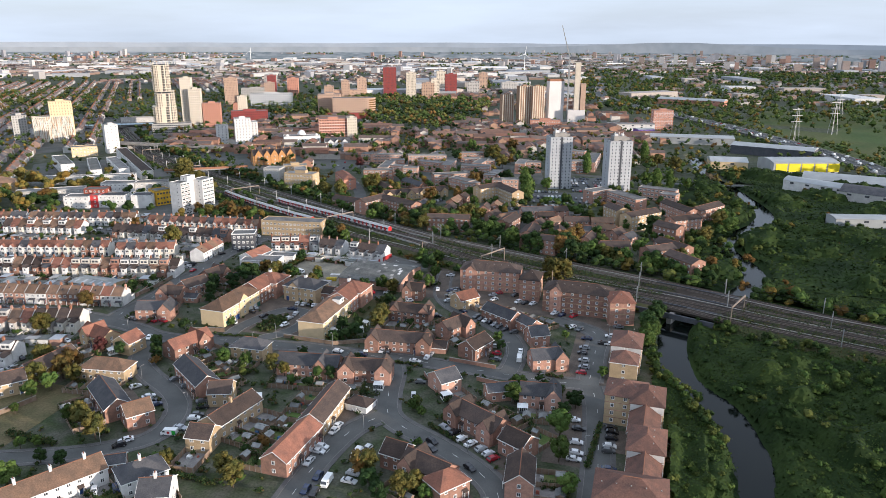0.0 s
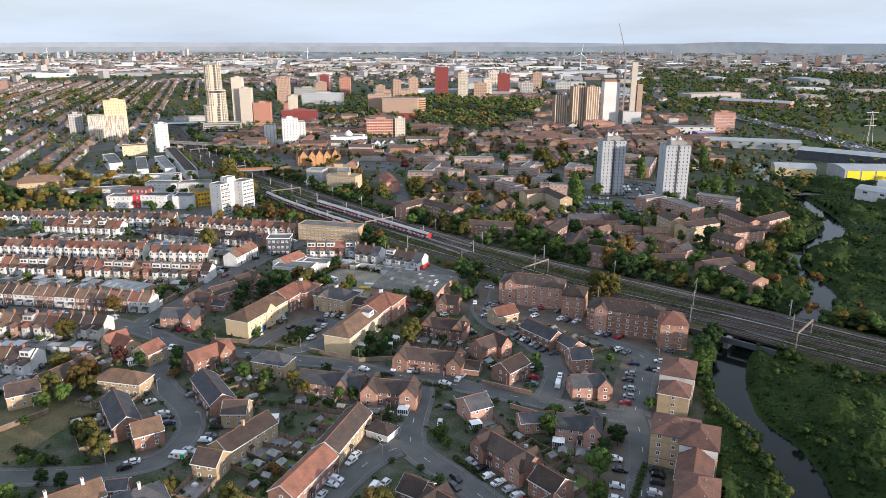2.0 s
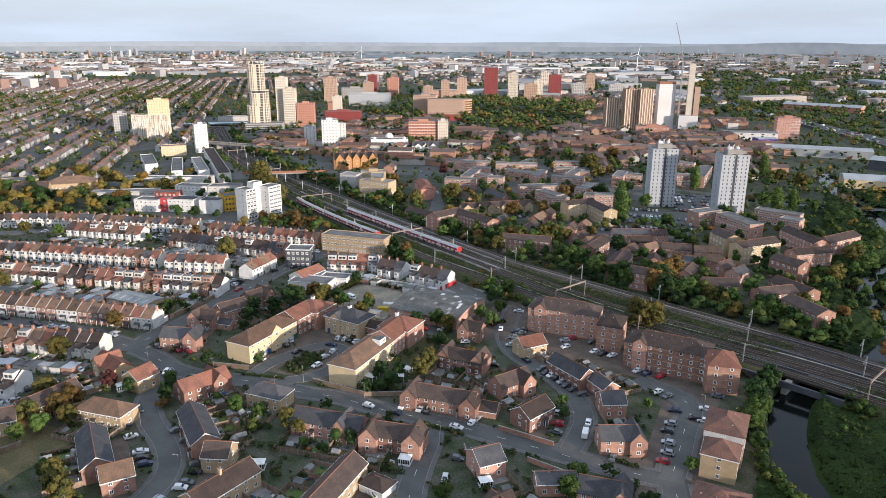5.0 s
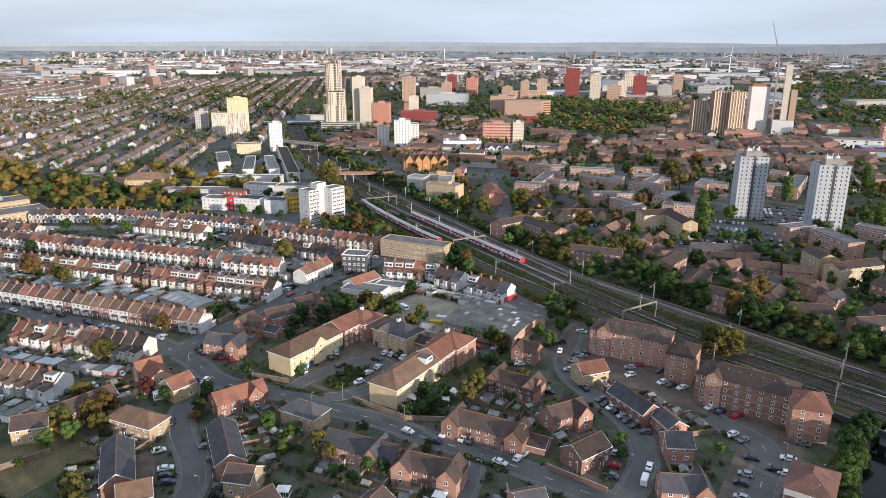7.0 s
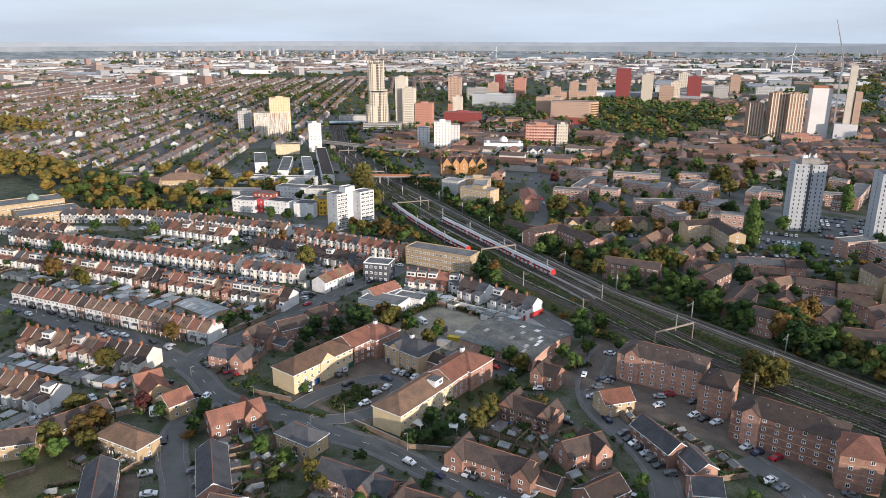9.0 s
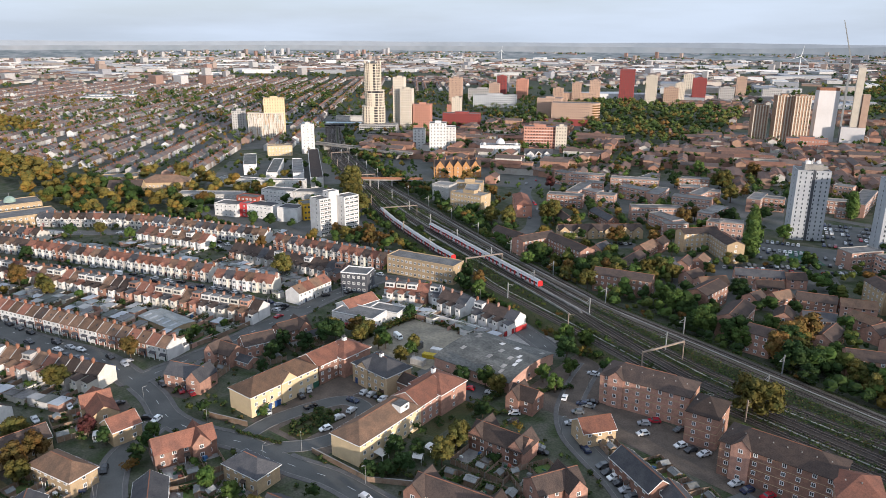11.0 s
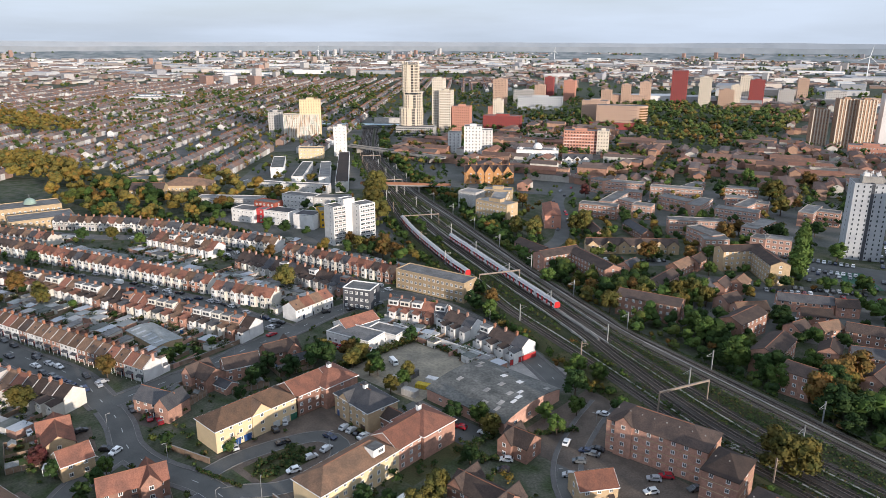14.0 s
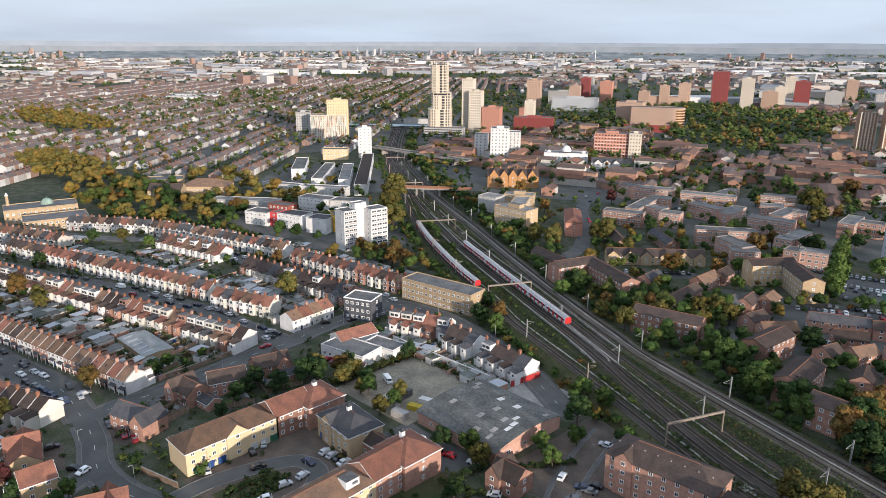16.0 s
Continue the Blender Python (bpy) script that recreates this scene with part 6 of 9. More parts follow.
STRIPE = surf("brown_ribbed_panels", (0.36, 0.23, 0.15), (0.31, 0.2, 0.13), scale=0.2, fine=1, rnd=0.05, fine_amt=0.1)
for x, y, w, h in ((-238, 991, 16, 39), (-212, 986, 17, 52), (-193.5, 988, 16.5, 52)):
    t = tower(x, y, w, 15, 32, h, int(h / 3.1), STRIPE, "brown and cream striped residential tower", gap=2.6, win=1.2)
    for i in range(6):
        s = Shape()
        s.box(-w / 2 + w * i / 5 - 0.55, -w / 2 + w * i / 5 + 0.55, -8.0, -7.5, 0, h + 1, CREAMT)
        part("fin", s, t)
    for i in range(4):
        s = Shape()
        s.box(w / 2, w / 2 + 0.5, -6 + i * 4, -5.2 + i * 4, 0, h + 1, CREAMT)
        part("fin", s, t)
wr = thing("wrapped_tower", -171, 1007, 0, 28, "tower under construction wrapped in white sheeting", "tower block")
s = Shape()
s.box(-11, 11, -7, 7, 0, 59, SHEETW, FELT)
part("sheeting", s, wr)
s = Shape()
s.box(-10.5, 10.5, -6.5, 6.5, 59, 62, RUST)
part("scaffold", s, wr)
wr = thing("tower_core", -140, 1006, 0, 14, "bare concrete lift core rising from a white-sheeted base", "tower block")
s = Shape()
s.box(-3.7, 3.7, -4.0, 4.0, 0, 85, CREAMT)
part("core", s, wr)
s = Shape()
s.box(-12, 12, -8, 8, 0, 20, SHEETW, CONCRETE)
part("sheeting", s, wr)
s = Shape()
s.box(5, 12, -5, 7, 20, 56.1, TANT)
part("frame", s, wr)
cr = thing("tower_crane", -152, 1003, 0, 20, "tall tower crane with raised jib over the building site", "crane")
s = Shape()
s.box(-1, 1, -1, 1, 0, 92, STEEL)
part("mast", s, cr)
s = Shape()
s.tube((0, 0, 92), (-14, -6, 135), 1.0, 0.5, STEEL, 4)
part("jib", s, cr)
s = Shape()
s.box(0, 9, -1.2, 1.2, 90, 93, DARKWALL)
part("counterweight", s, cr)
for x, y in ((-87.3, 544.1), (-40.5, 538.0)):
    w, d = 17.7, 16.5
    t = tower(x, y, w, d, 23, 41, 16, PALEGREY, "pale grey council tower block with dark window column", gap=2.7, win=0.95, sides="fbe", plant=False)
    # dark box just proud of the walls marks the central slot
    s = Shape()
    s.box(-0.8, 0.8, -d / 2 - 0.06, d / 2 + 0.06, 0, 41.5, DARKWALL)
    part("stair_strip", s, t, "dark upright strip up the middle of the tower")
    for x0, x1, y0, y1, z1 in ((-4.8, 5.2, -4.0, 4.4, 44.6), (-4.2, -1.5, -3.0, 0.0, 46.2), (2.4, 4.4, 0.4, 3.4, 45.8), (5.8, 8.2, -1.5, 1.5, 43.2)):
        s = Shape()
        s.box(x0, x1, y0, y1, 41.12 if z1 < 45 else 44.6, z1, CONCRETE if z1 < 45 else WHITE)
        part("plant_room", s, t)
    for i in range(6):
        s = Shape()
        s.tube((-4 + i * 1.6, 2.2 if i % 2 else -2.2, 44.6), (-4 + i * 1.6, 2.2 if i % 2 else -2.2, 47.2), 0.22, 0.22, WHITE, 6)
        part("flue", s, t)
block(-21, 985, 26, 18, 14, 25, 7, PINKT, "brick and glass apartment block by the motorway", bands=WHITEPAINT)
block(-170, 930, 40, 16, 14, 12, 3, PINKT, "low brick block below the towers")

block(-281, 470, 25, 12, 2, 12.6, 4, YBRICK, "four-storey tan flats with pale flat roof", gap=2.6, roofmat=CONCRETE)
block(-306, 503, 20, 11, 30, 12.2, 4, YBRICK, "tan flats wing with white roof lights", gap=2.6, roofmat=CONCRETE)
block(-292, 487, 22, 10, 122, 12.4, 4, YBRICK, "linking wing of the tan flats", gap=2.6, roofmat=CONCRETE, plant=False)
block(-316, 486, 14, 12, 8, 12, 4, GREYWALL, "grey clad block with pale flat roof beside the railway", plant=False, roofmat=CONCRETE)
ct = patch("sports_court", COURT, -89, -63, 490.7, 504.3, 0.09, "green hard sports court with fading lines", -57)
patch("town_ground", TOWNGROUND, -480, -250, 540, 700, 0.02, "grey paved ground of the town centre", 20)
patch("town_ground", TOWNGROUND, -760, -420, 700, 1010, 0.015, "grey paved ground of the town centre", 20)
patch("town_ground", TOWNGROUND, -300, -90, 940, 1050, 0.015, "grey ground round the new towers", 12)
patch("town_ground", TOWNGROUND, -560, -400, 440, 560, 0.015, "grey yards between the white flats", 45)
patch("town_ground", TOWNGROUND, -430, -300, 335, 420, 0.015, "grey yards between the white blocks", 30)


# ---- brick estate east of the railway ----
def walkup(x, y, L, turn, h, D, wall):
    return block(x, y, L, D, turn, h, 2 if h < 7 else 3, wall, "brick walk-up flats with pale coping and flat grey roof", gap=2.8, w=1.9, h=1.4, plant=False, rim=CONCRETE, group="walk-up flats")


WALKUPS = (
    (-262.9, 602.9, 30.2, 19.2, 9, 9), (-278.4, 594.6, 12.3, -11.3, 10, 9), (-237.6, 524.3, 24.9, 18.1, 8.6, 9), (-241.6, 551.9, 37.1, 101.1, 8.6, 9), (-228.7, 548.4, 13.0, -11.0, 8.6, 9), (-241.2, 576.5, 13.0, 23.0, 8.6, 9), (-215.1, 542.5, 13.0, 12.3, 8.6, 9),
    (-224.2, 610.6, 36.8, 20.3, 8.6, 9), (-208.4, 576.2, 23.0, -10.2, 8.6, 9), (-191.9, 577.6, 26.8, 95.6, 8.6, 9), (-226.0, 643.0, 27.0, 88.7, 6, 8), (-189.2, 642.7, 23.2, 23.9, 8.6, 9), (-179.6, 609.0, 14.1, 19.8, 8.6, 9), (-164.7, 572.1, 26.1, 7.5, 8.6, 9),
)
WALKUPS += (
    (-166.5, 595.7, 28.7, 90.1, 8.6, 9), (-159.6, 601.9, 8.3, 14.5, 8.6, 9), (-172.7, 526.9, 32.3, 33.7, 8.6, 9), (-157.2, 505.3, 22.5, -29.5, 8.6, 9), (-148.0, 495.9, 13.8, 38.4, 8.6, 10), (-141.7, 534.1, 9.5, 1.5, 8.6, 9), (-140.2, 546.4, 21.1, 89.1, 8.6, 9),
    (-129.9, 514.8, 8.2, 2.4, 8.6, 9), (-121.6, 518.8, 13.7, 16.4, 8.6, 9), (-119.6, 606.4, 13.3, 10.3, 8.6, 9), (-130.3, 603.7, 26.1, 94.6, 8.6, 9), (-50.1, 499.6, 19.4, 51.6, 8.6, 10), (-28.1, 486.7, 32.1, -46.5, 8.6, 10), (-7.2, 520.7, 27.9, -14.9, 8.6, 9),
    (1.0, 502.8, 12.1, -17.7, 8.6, 9), (-83.9, 626.3, 18.6, 20.9, 8.6, 9), (-90.3, 687.1, 13.5, -3.6, 8.6, 9), (-71.9, 649.2, 58.0, 91.0, 8.6, 10), (-77.2, 613.2, 10.3, 8.2, 5, 6),
)
for i, (x, y, L, turn, h, D) in enumerate(WALKUPS):
    walkup(x, y, L, turn, h + 0.05 * (i % 9), D, (BROWNBRICK, BROWNBRICK, BRICK)[i % 3])
house(-182.5, 466.6, 50.3, 9.5, 40.8, eave=5, rise=2.6, wall=YBRICK, roof=ROOF_BROWN, wings=((-22, 6, 1), (-13.5, 6, 1), (-5, 6, 1), (5, 6, 1), (14, 6, 1), (22, 6, 1)), label="tan brick house row with repeated gables")
LOW = dict(rise=1.9, roof=ROOF_BROWN, doors=0, category="apartment block", name="apartment_block")
for x, y, L, turn, ridge, wall in (
    (-192.5, 409.0, 23.6, 71.7, 12.4, BRICK), (-172.3, 410.3, 31.8, -25.1, 12.3, BRICK), (-129.2, 384.8, 26.8, 11.8, 10.5, BRICK), (-127.6, 478.0, 22.5, 51.4, 12.5, YBRICK), (-110.4, 472.3, 25.0, -48.6, 12.4, YBRICK),
    (-30.8, 437.4, 16.7, -52.9, 12.5, YBRICK), (-14.6, 427.7, 27.2, 50.2, 12.4, YBRICK), (8.3, 463.2, 30.8, -54.3, 10.5, BRICK), (25.6, 468.4, 29.7, 57.8, 10.6, BRICK), (11.4, 434.5, 21.6, 40.0, 9.5, BRICK), (3.2, 401.2, 16.1, -33.8, 12.0, BRICK),
    (6.4, 366.4, 20.1, -40.5, 10.5, BRICK), (-1.0, 355.4, 17.6, 41.3, 10.6, BRICK), (12.2, 338.4, 19.8, -45.4, 11.5, BRICK), (-24.5, 357.8, 15.9, 20.2, 10.0, BRICK), (-92.6, 391.4, 20.3, 82.6, 10.5, BRICK), (-74.1, 371.2, 21.0, 91.3, 10.4, BRICK), (-60.1, 355.9, 9.9, -5.1, 10.5, BRICK),
):
    n = 4 if ridge > 12 else 3
    house(x, y, L, 9.5, turn, eave=ridge - 1.9, wall=wall, storeys=n, gap=2.8, w=1.2, label=("four" if n == 4 else "three") + ("-storey yellow brick flats with low brown roof" if wall is YBRICK else "-storey red brick flats with low brown roof"), **LOW)
SMALL = (
    (-216.7, 482.8, 31.0, -42.3), (-196.3, 500.0, 29.4, -38.4), (-142.0, 418.0, 30.7, 92.0), (-145.5, 449.0, 16.0, 88.0), (-143.4, 462.5, 11.0, 91.3), (-122.8, 425.4, 10.7, 92.3), (-118.7, 434.4, 11.4, 94.0), (-113.5, 443.3, 10.6, 94.0), (-108.5, 417.0, 10.4, 75.3), (-83.3, 437.9, 22.4, 25.8), (-68.4, 443.6, 9.3, 32.5),
    (-97.5, 412.7, 14.0, 48.6), (-53.8, 418.0, 15.9, 14.6), (-164.3, 431.9, 11.3, 87.1), (-41.2, 378.5, 15.2, 82.9), (-32.5, 404.7, 11.5, -24.2), (-26.6, 396.4, 11.0, 64.9), (-19.3, 388.9, 11.0, 67.0), (-75.8, 404.2, 7.9, 72.8), (-67.1, 411.8, 10.4, 63.2), (-218.3, 423.8, 23.9, -16.3),
    (-48.0, 395.0, 13.0, 22.0), (-60.0, 390.0, 10.0, 100.0), (-38.0, 421.0, 14.0, 18.0), (-75.0, 424.0, 12.0, 30.0),
)
for i, (x, y, L, turn) in enumerate(SMALL):
    house(x, y, L, 7.5, turn, eave=4.9, rise=2.3, wall=(BRICK, BRICK, BROWNBRICK)[i % 3], roof=(ROOF_BROWN, ROOF_DARK, ROOF_BROWN, ROOF_TAN)[i % 4], doors=3, gap=3.0, label="small brick house with brown pitched roof", group="small estate houses", sides="fe")
house(-252.7, 491.0, 34.0, 10, -51.9, eave=8.6, rise=2.4, wall=PINKT, roof=ROOF_RED, hip=True, storeys=3, doors=0, label="pink brick flats with red pitched roof", category="apartment block", name="apartment_block")
patch("car_park", ASPHALT, -120, -40, 486, 522, 0.05, "asphalt car park with faded court markings", 14)
patch("car_park", ASPHALT, -78, -40, 536, 592, 0.05, "asphalt car park below the tower blocks", 14)
patch("car_park", ASPHALT, -110, -60, 448, 466, 0.045, "asphalt parking court behind the houses", 25)
patch("car_park", ASPHALT, -186, -152, 446, 456, 0.045, "asphalt forecourt before the gabled row", 40)
patch("car_park", ASPHALT, -118, -98, 385, 402, 0.045, "asphalt court between brick flats", 20)
patch("car_park", ASPHALT, -200, -160, 536, 560, 0.045, "asphalt yard between walk-up flats", 8)
patch("estate_ground", TOWNGROUND, -262, -112, 535, 665, 0.018, "paved paths and worn grass round the walk-up flats", 12)
patch("estate_ground", TOWNGROUND, -130, -44, 398, 470, 0.018, "paved paths and worn grass between small houses", 20)
claim(-65, 559, 46, 62, 14)
claim(-80, 503, 74, 32, 14)
# ---- outer town, as far as the hills ----
FAR_WALL = palette("distant_walls", [(0.56, 0.55, 0.53), (0.32, 0.22, 0.175), (0.46, 0.43, 0.39), (0.6, 0.59, 0.57), (0.5, 0.48, 0.46), (0.4, 0.37, 0.34), (0.3, 0.24, 0.2)])
# tile tones greyed and lightened, with distance haze in the colour
FAR_ROOF = palette("hazed_distant_roofs", [(0.16, 0.115, 0.1), (0.19, 0.135, 0.115), (0.24, 0.14, 0.1), (0.14, 0.12, 0.115), (0.18, 0.145, 0.13), (0.15, 0.14, 0.14), (0.2, 0.165, 0.15)])
FAR_SHED = palette("distant_sheds", [(0.52, 0.51, 0.5), (0.4, 0.4, 0.41), (0.6, 0.59, 0.57), (0.3, 0.31, 0.33), (0.42, 0.37, 0.33), (0.64, 0.62, 0.6)])


def far_house(s, x, y, L, D, c, n, eave, rise):
    """Plain gabled row: walls, then two roof slopes."""
    def at(u, v, z):
        return (x + u * c - v * n, y + u * n + v * c, z)
    a, b = L / 2, D / 2
    k = len(s.v)
    s.v += [at(u, v, z) for z in (-0.2, eave) for u, v in ((-a, -b), (a, -b), (a, b), (-a, b))] + [at(-a, 0, eave + rise - 0.1), at(a, 0, eave + rise - 0.1)]
    w = s.slot(FAR_WALL)
    for f in ((0, 1, 5, 4), (2, 3, 7, 6), (1, 2, 6, 9, 5), (3, 0, 4, 8, 7)):
        s.f.append(tuple(k + i for i in f))
        s.m.append(w)
    k = len(s.v)
    o = 0.3
    s.v += [at(-a - o, -b - o, eave - 0.15), at(a + o, -b - o, eave - 0.15), at(a + o, 0, eave + rise), at(-a - o, 0, eave + rise), at(a + o, b + o, eave - 0.15), at(-a - o, b + o, eave - 0.15)]
    r = s.slot(FAR_ROOF)
    s.f += [(k, k + 1, k + 2, k + 3), (k + 3, k + 2, k + 4, k + 5)]
    s.m += [r, r]


def far_chimney(s, x, y, z):
    s.box(x - 0.5, x + 0.5, y - 0.5, y + 0.5, z - 1, z + 1.3, TERRACOTTA)


def near_track(x, y):
    return min(((tp - (x, y)) ** 2).sum(1).min() for tp in TRACK_XY) < 20 ** 2


TRACK_XY = [np.array([(p.x, p.y) for p in ln]) for ln in TRACK_LINES]
far_rng = np.random.default_rng(3)
fs = Shape()
c, n = math.cos(radians(131)), math.sin(radians(131))
# long parallel terraces north-west of the railway
for j in range(-30, 34):
    off = j * 27.0 + (4 if j % 2 else -4)
    u = 0.0
    while u < 1500:
        L = far_rng.uniform(24, 60)
        x, y = -560 + (u + L / 2) * c - off * n, 330 + (u + L / 2) * n + off * c
        u += L + (far_rng.uniform(10, 16) if far_rng.random() < 0.25 else 0.6)
        if x > -520 or y < 215 or x < -1750 or y > 1700 or far_rng.random() < 0.07:
            continue
        if (y - 245 < (-x - 400) * 0.55 and x > -640) or y < 300 - (x + 560) * 0.12 - 60 or covered(x, y, 16) or near_track(x, y) or (y - 768) > (x + 735) * -1.0 + 30 and x > -1000:
            continue
        if (x + 690) ** 2 / 110 ** 2 + (y - 330) ** 2 / 30 ** 2 < 1 or (x + 1060) ** 2 / 170 ** 2 + (y - 440) ** 2 / 40 ** 2 < 1:
            continue
        m = max(1, int(L / 5.2))
        for i in range(m):
            v = (i + 0.5) * L / m - L / 2
            dz = far_rng.uniform(-0.25, 0.25)
            far_house(fs, x + v * c, y + v * n, L / m, 8.2, c, n, 5.4 + dz, 2.5)
            if far_rng.random() < 0.6:
                far_chimney(fs, x + (v + L / m / 2) * c, y + (v + L / m / 2) * n, 7.9)
patch("street_ground", TOWNGROUND, -1500, -620, 330, 900, 0.012, "grey streets and yards between the terraces", -14)
stuff("terrace_roofs", fs, "many parallel rows of terraced houses", "terraced houses")

fs = Shape()
for k in range(620):
    x, y = far_rng.uniform(-560, 420), far_rng.uniform(430, 1500)
    if y < 640 and x > -235 or x > 0.25 * y or covered(x, y, 18) or on_road(Vector((x, y)), 9) or near_track(x, y) or ((river_xy - (x, y)) ** 2).sum(1).min() < 30 ** 2 or (-600 < x < -290 and 860 < y < 1290 and x < -290 - (y - 860) * 0.2) or (x > 0 and y < 960) or x > 30 - (y - 870) * 0.45 and y > 800:
        continue
    a = radians(far_rng.choice((14, 20, 104, 110)))
    L = far_rng.uniform(14, 46)
    h = far_rng.choice((5.2, 5.2, 8))
    m = max(1, int(L / 6))
    for i in range(m):
        v = (i + 0.5) * L / m - L / 2
        far_house(fs, x + v * math.cos(a), y + v * math.sin(a), L / m, 8.5, math.cos(a), math.sin(a), h, 2.3)
for k in range(420):
    x, y = far_rng.uniform(-560, -60), far_rng.uniform(600, 940)
    if covered(x, y, 9) or on_road(Vector((x, y)), 7) or near_track(x, y) or y < 690 and x > -250 or y > 850 and -420 < x < -280:
        continue
    a = radians(20 if noise.noise((x * 0.012, y * 0.012, 4.0)) > 0 else 110)
    far_house(fs, x, y, far_rng.uniform(16, 38), far_rng.uniform(7, 12), math.cos(a), math.sin(a), far_rng.choice((4, 5.5, 5.5, 8, 9)), far_rng.choice((0.4, 2.2, 2.4)))
TOWN_WALL = palette("town_brick_walls", [(0.33, 0.19, 0.13), (0.28, 0.17, 0.125), (0.4, 0.25, 0.17), (0.5, 0.47, 0.42), (0.3, 0.2, 0.15), (0.36, 0.2, 0.14)])
TOWN_ROOF = palette("town_tiled_roofs", [(0.13, 0.08, 0.062), (0.17, 0.1, 0.074), (0.22, 0.11, 0.074), (0.11, 0.085, 0.075), (0.15, 0.11, 0.092)])
fs.mats[fs.slot(FAR_WALL)], fs.mats[fs.slot(FAR_ROOF)] = TOWN_WALL, TOWN_ROOF
stuff("town_roofs", fs, "many brick houses of the town", "houses")

OUTER_WALL = palette("outer_town_walls", [(0.4, 0.39, 0.37), (0.26, 0.18, 0.145), (0.36, 0.33, 0.29), (0.42, 0.41, 0.39), (0.22, 0.16, 0.13)])
fs = Shape()
for k in range(7000):
    az = radians(far_rng.uniform(-15, 79))
    r = 900 + 3600 * far_rng.random() ** 0.72
    x, y = -r * math.sin(az), r * math.cos(az)
    if (x < -560 and y < 1500 and x > -1750) or (x > -560 and y < 1400) or x > 30 - (y - 870) * 0.45 and r < 2900 and far_rng.random() < 0.75 or far_rng.random() < (r - 900) / 9000:
        continue
    if noise.noise((x * 0.0016, y * 0.0016, 7.0)) > 0.22:
        continue
    a = 0.7 + 3.0 * noise.noise((x * 0.0007, y * 0.0007, 2.0)) + (math.pi / 2 if far_rng.random() < 0.3 else 0)
    L = far_rng.uniform(18, 60)
    for v in (-L / 4, L / 4):
        far_house(fs, x + v * math.cos(a), y + v * math.sin(a), L / 2, far_rng.uniform(8, 11), math.cos(a), math.sin(a), far_rng.choice((5, 5.5, 6, 8)), 2.4)
fs.mats[fs.slot(FAR_WALL)] = OUTER_WALL
stuff("outer_town_roofs", fs, "countless distant houses towards the horizon", "houses")

fs = Shape()
for k in range(520):
    az = radians(far_rng.uniform(-15, 78))
    r = far_rng.choice((far_rng.uniform(1500, 2400), far_rng.uniform(2400, 4350), far_rng.uniform(2800, 4350)))
    x, y = -r * math.sin(az), r * math.cos(az)
    if x < -700 and r < 2300 or az < radians(7) and r < 3500 and far_rng.random() < 0.7:
        continue
    a = radians(far_rng.choice((20, 110, 45)))
    L, D, h = far_rng.uniform(40, 150), far_rng.uniform(25, 60), far_rng.uniform(7, 13)
    q = Shape()
    q.box(-L / 2, L / 2, -D / 2, D / 2, -0.2, h, FAR_SHED)
    ca, sa = math.cos(a), math.sin(a)
    k0 = len(fs.v)
    fs.v += [(x + u * ca - v * sa, y + u * sa + v * ca, z) for u, v, z in q.v]
    fs.f += [tuple(k0 + i for i in f) for f in q.f]
    fs.m += [fs.slot(FAR_SHED)] * len(q.f)
stuff("distant_warehouses", fs, "pale warehouses scattered before the horizon", "warehouses")

fs = Shape()
TB = palette("distant_towers", [(0.4, 0.38, 0.37), (0.34, 0.27, 0.23), (0.44, 0.43, 0.42), (0.32, 0.21, 0.17), (0.3, 0.3, 0.32)])
for k in range(110):
    if k < 60:
        az, r = radians(far_rng.uniform(-14, 6)), far_rng.uniform(3000, 4300)
    else:
        az, r = radians(far_rng.uniform(6, 76)), far_rng.uniform(2200, 4300)
    x, y = -r * math.sin(az), r * math.cos(az)
    w, h = far_rng.uniform(14, 26), far_rng.uniform(18, 48 if k < 60 else 30)
    fs.box(x - w / 2, x + w / 2, y - w / 2, y + w / 2, 0, h, TB)
for dx in (0, 44, 88):
    fs.box(-1640 + dx - 16, -1640 + dx + 16, 1020 + dx * 0.9, 1040 + dx * 0.9, 0, 24, TB)
stuff("distant_towers", fs, "far tower blocks on the skyline", "towers")

# named buildings of the middle distance
SHEDW = surf("pale_cladding", (0.36, 0.37, 0.37), (0.29, 0.30, 0.30), scale=0.1, rough=0.5, rnd=0.08, fine_amt=0.06)
YELLOW = surf("yellow_panels", (0.75, 0.62, 0.02), (0.7, 0.58, 0.02), scale=0.2, rough=0.5, rnd=0.02, fine_amt=0.04)


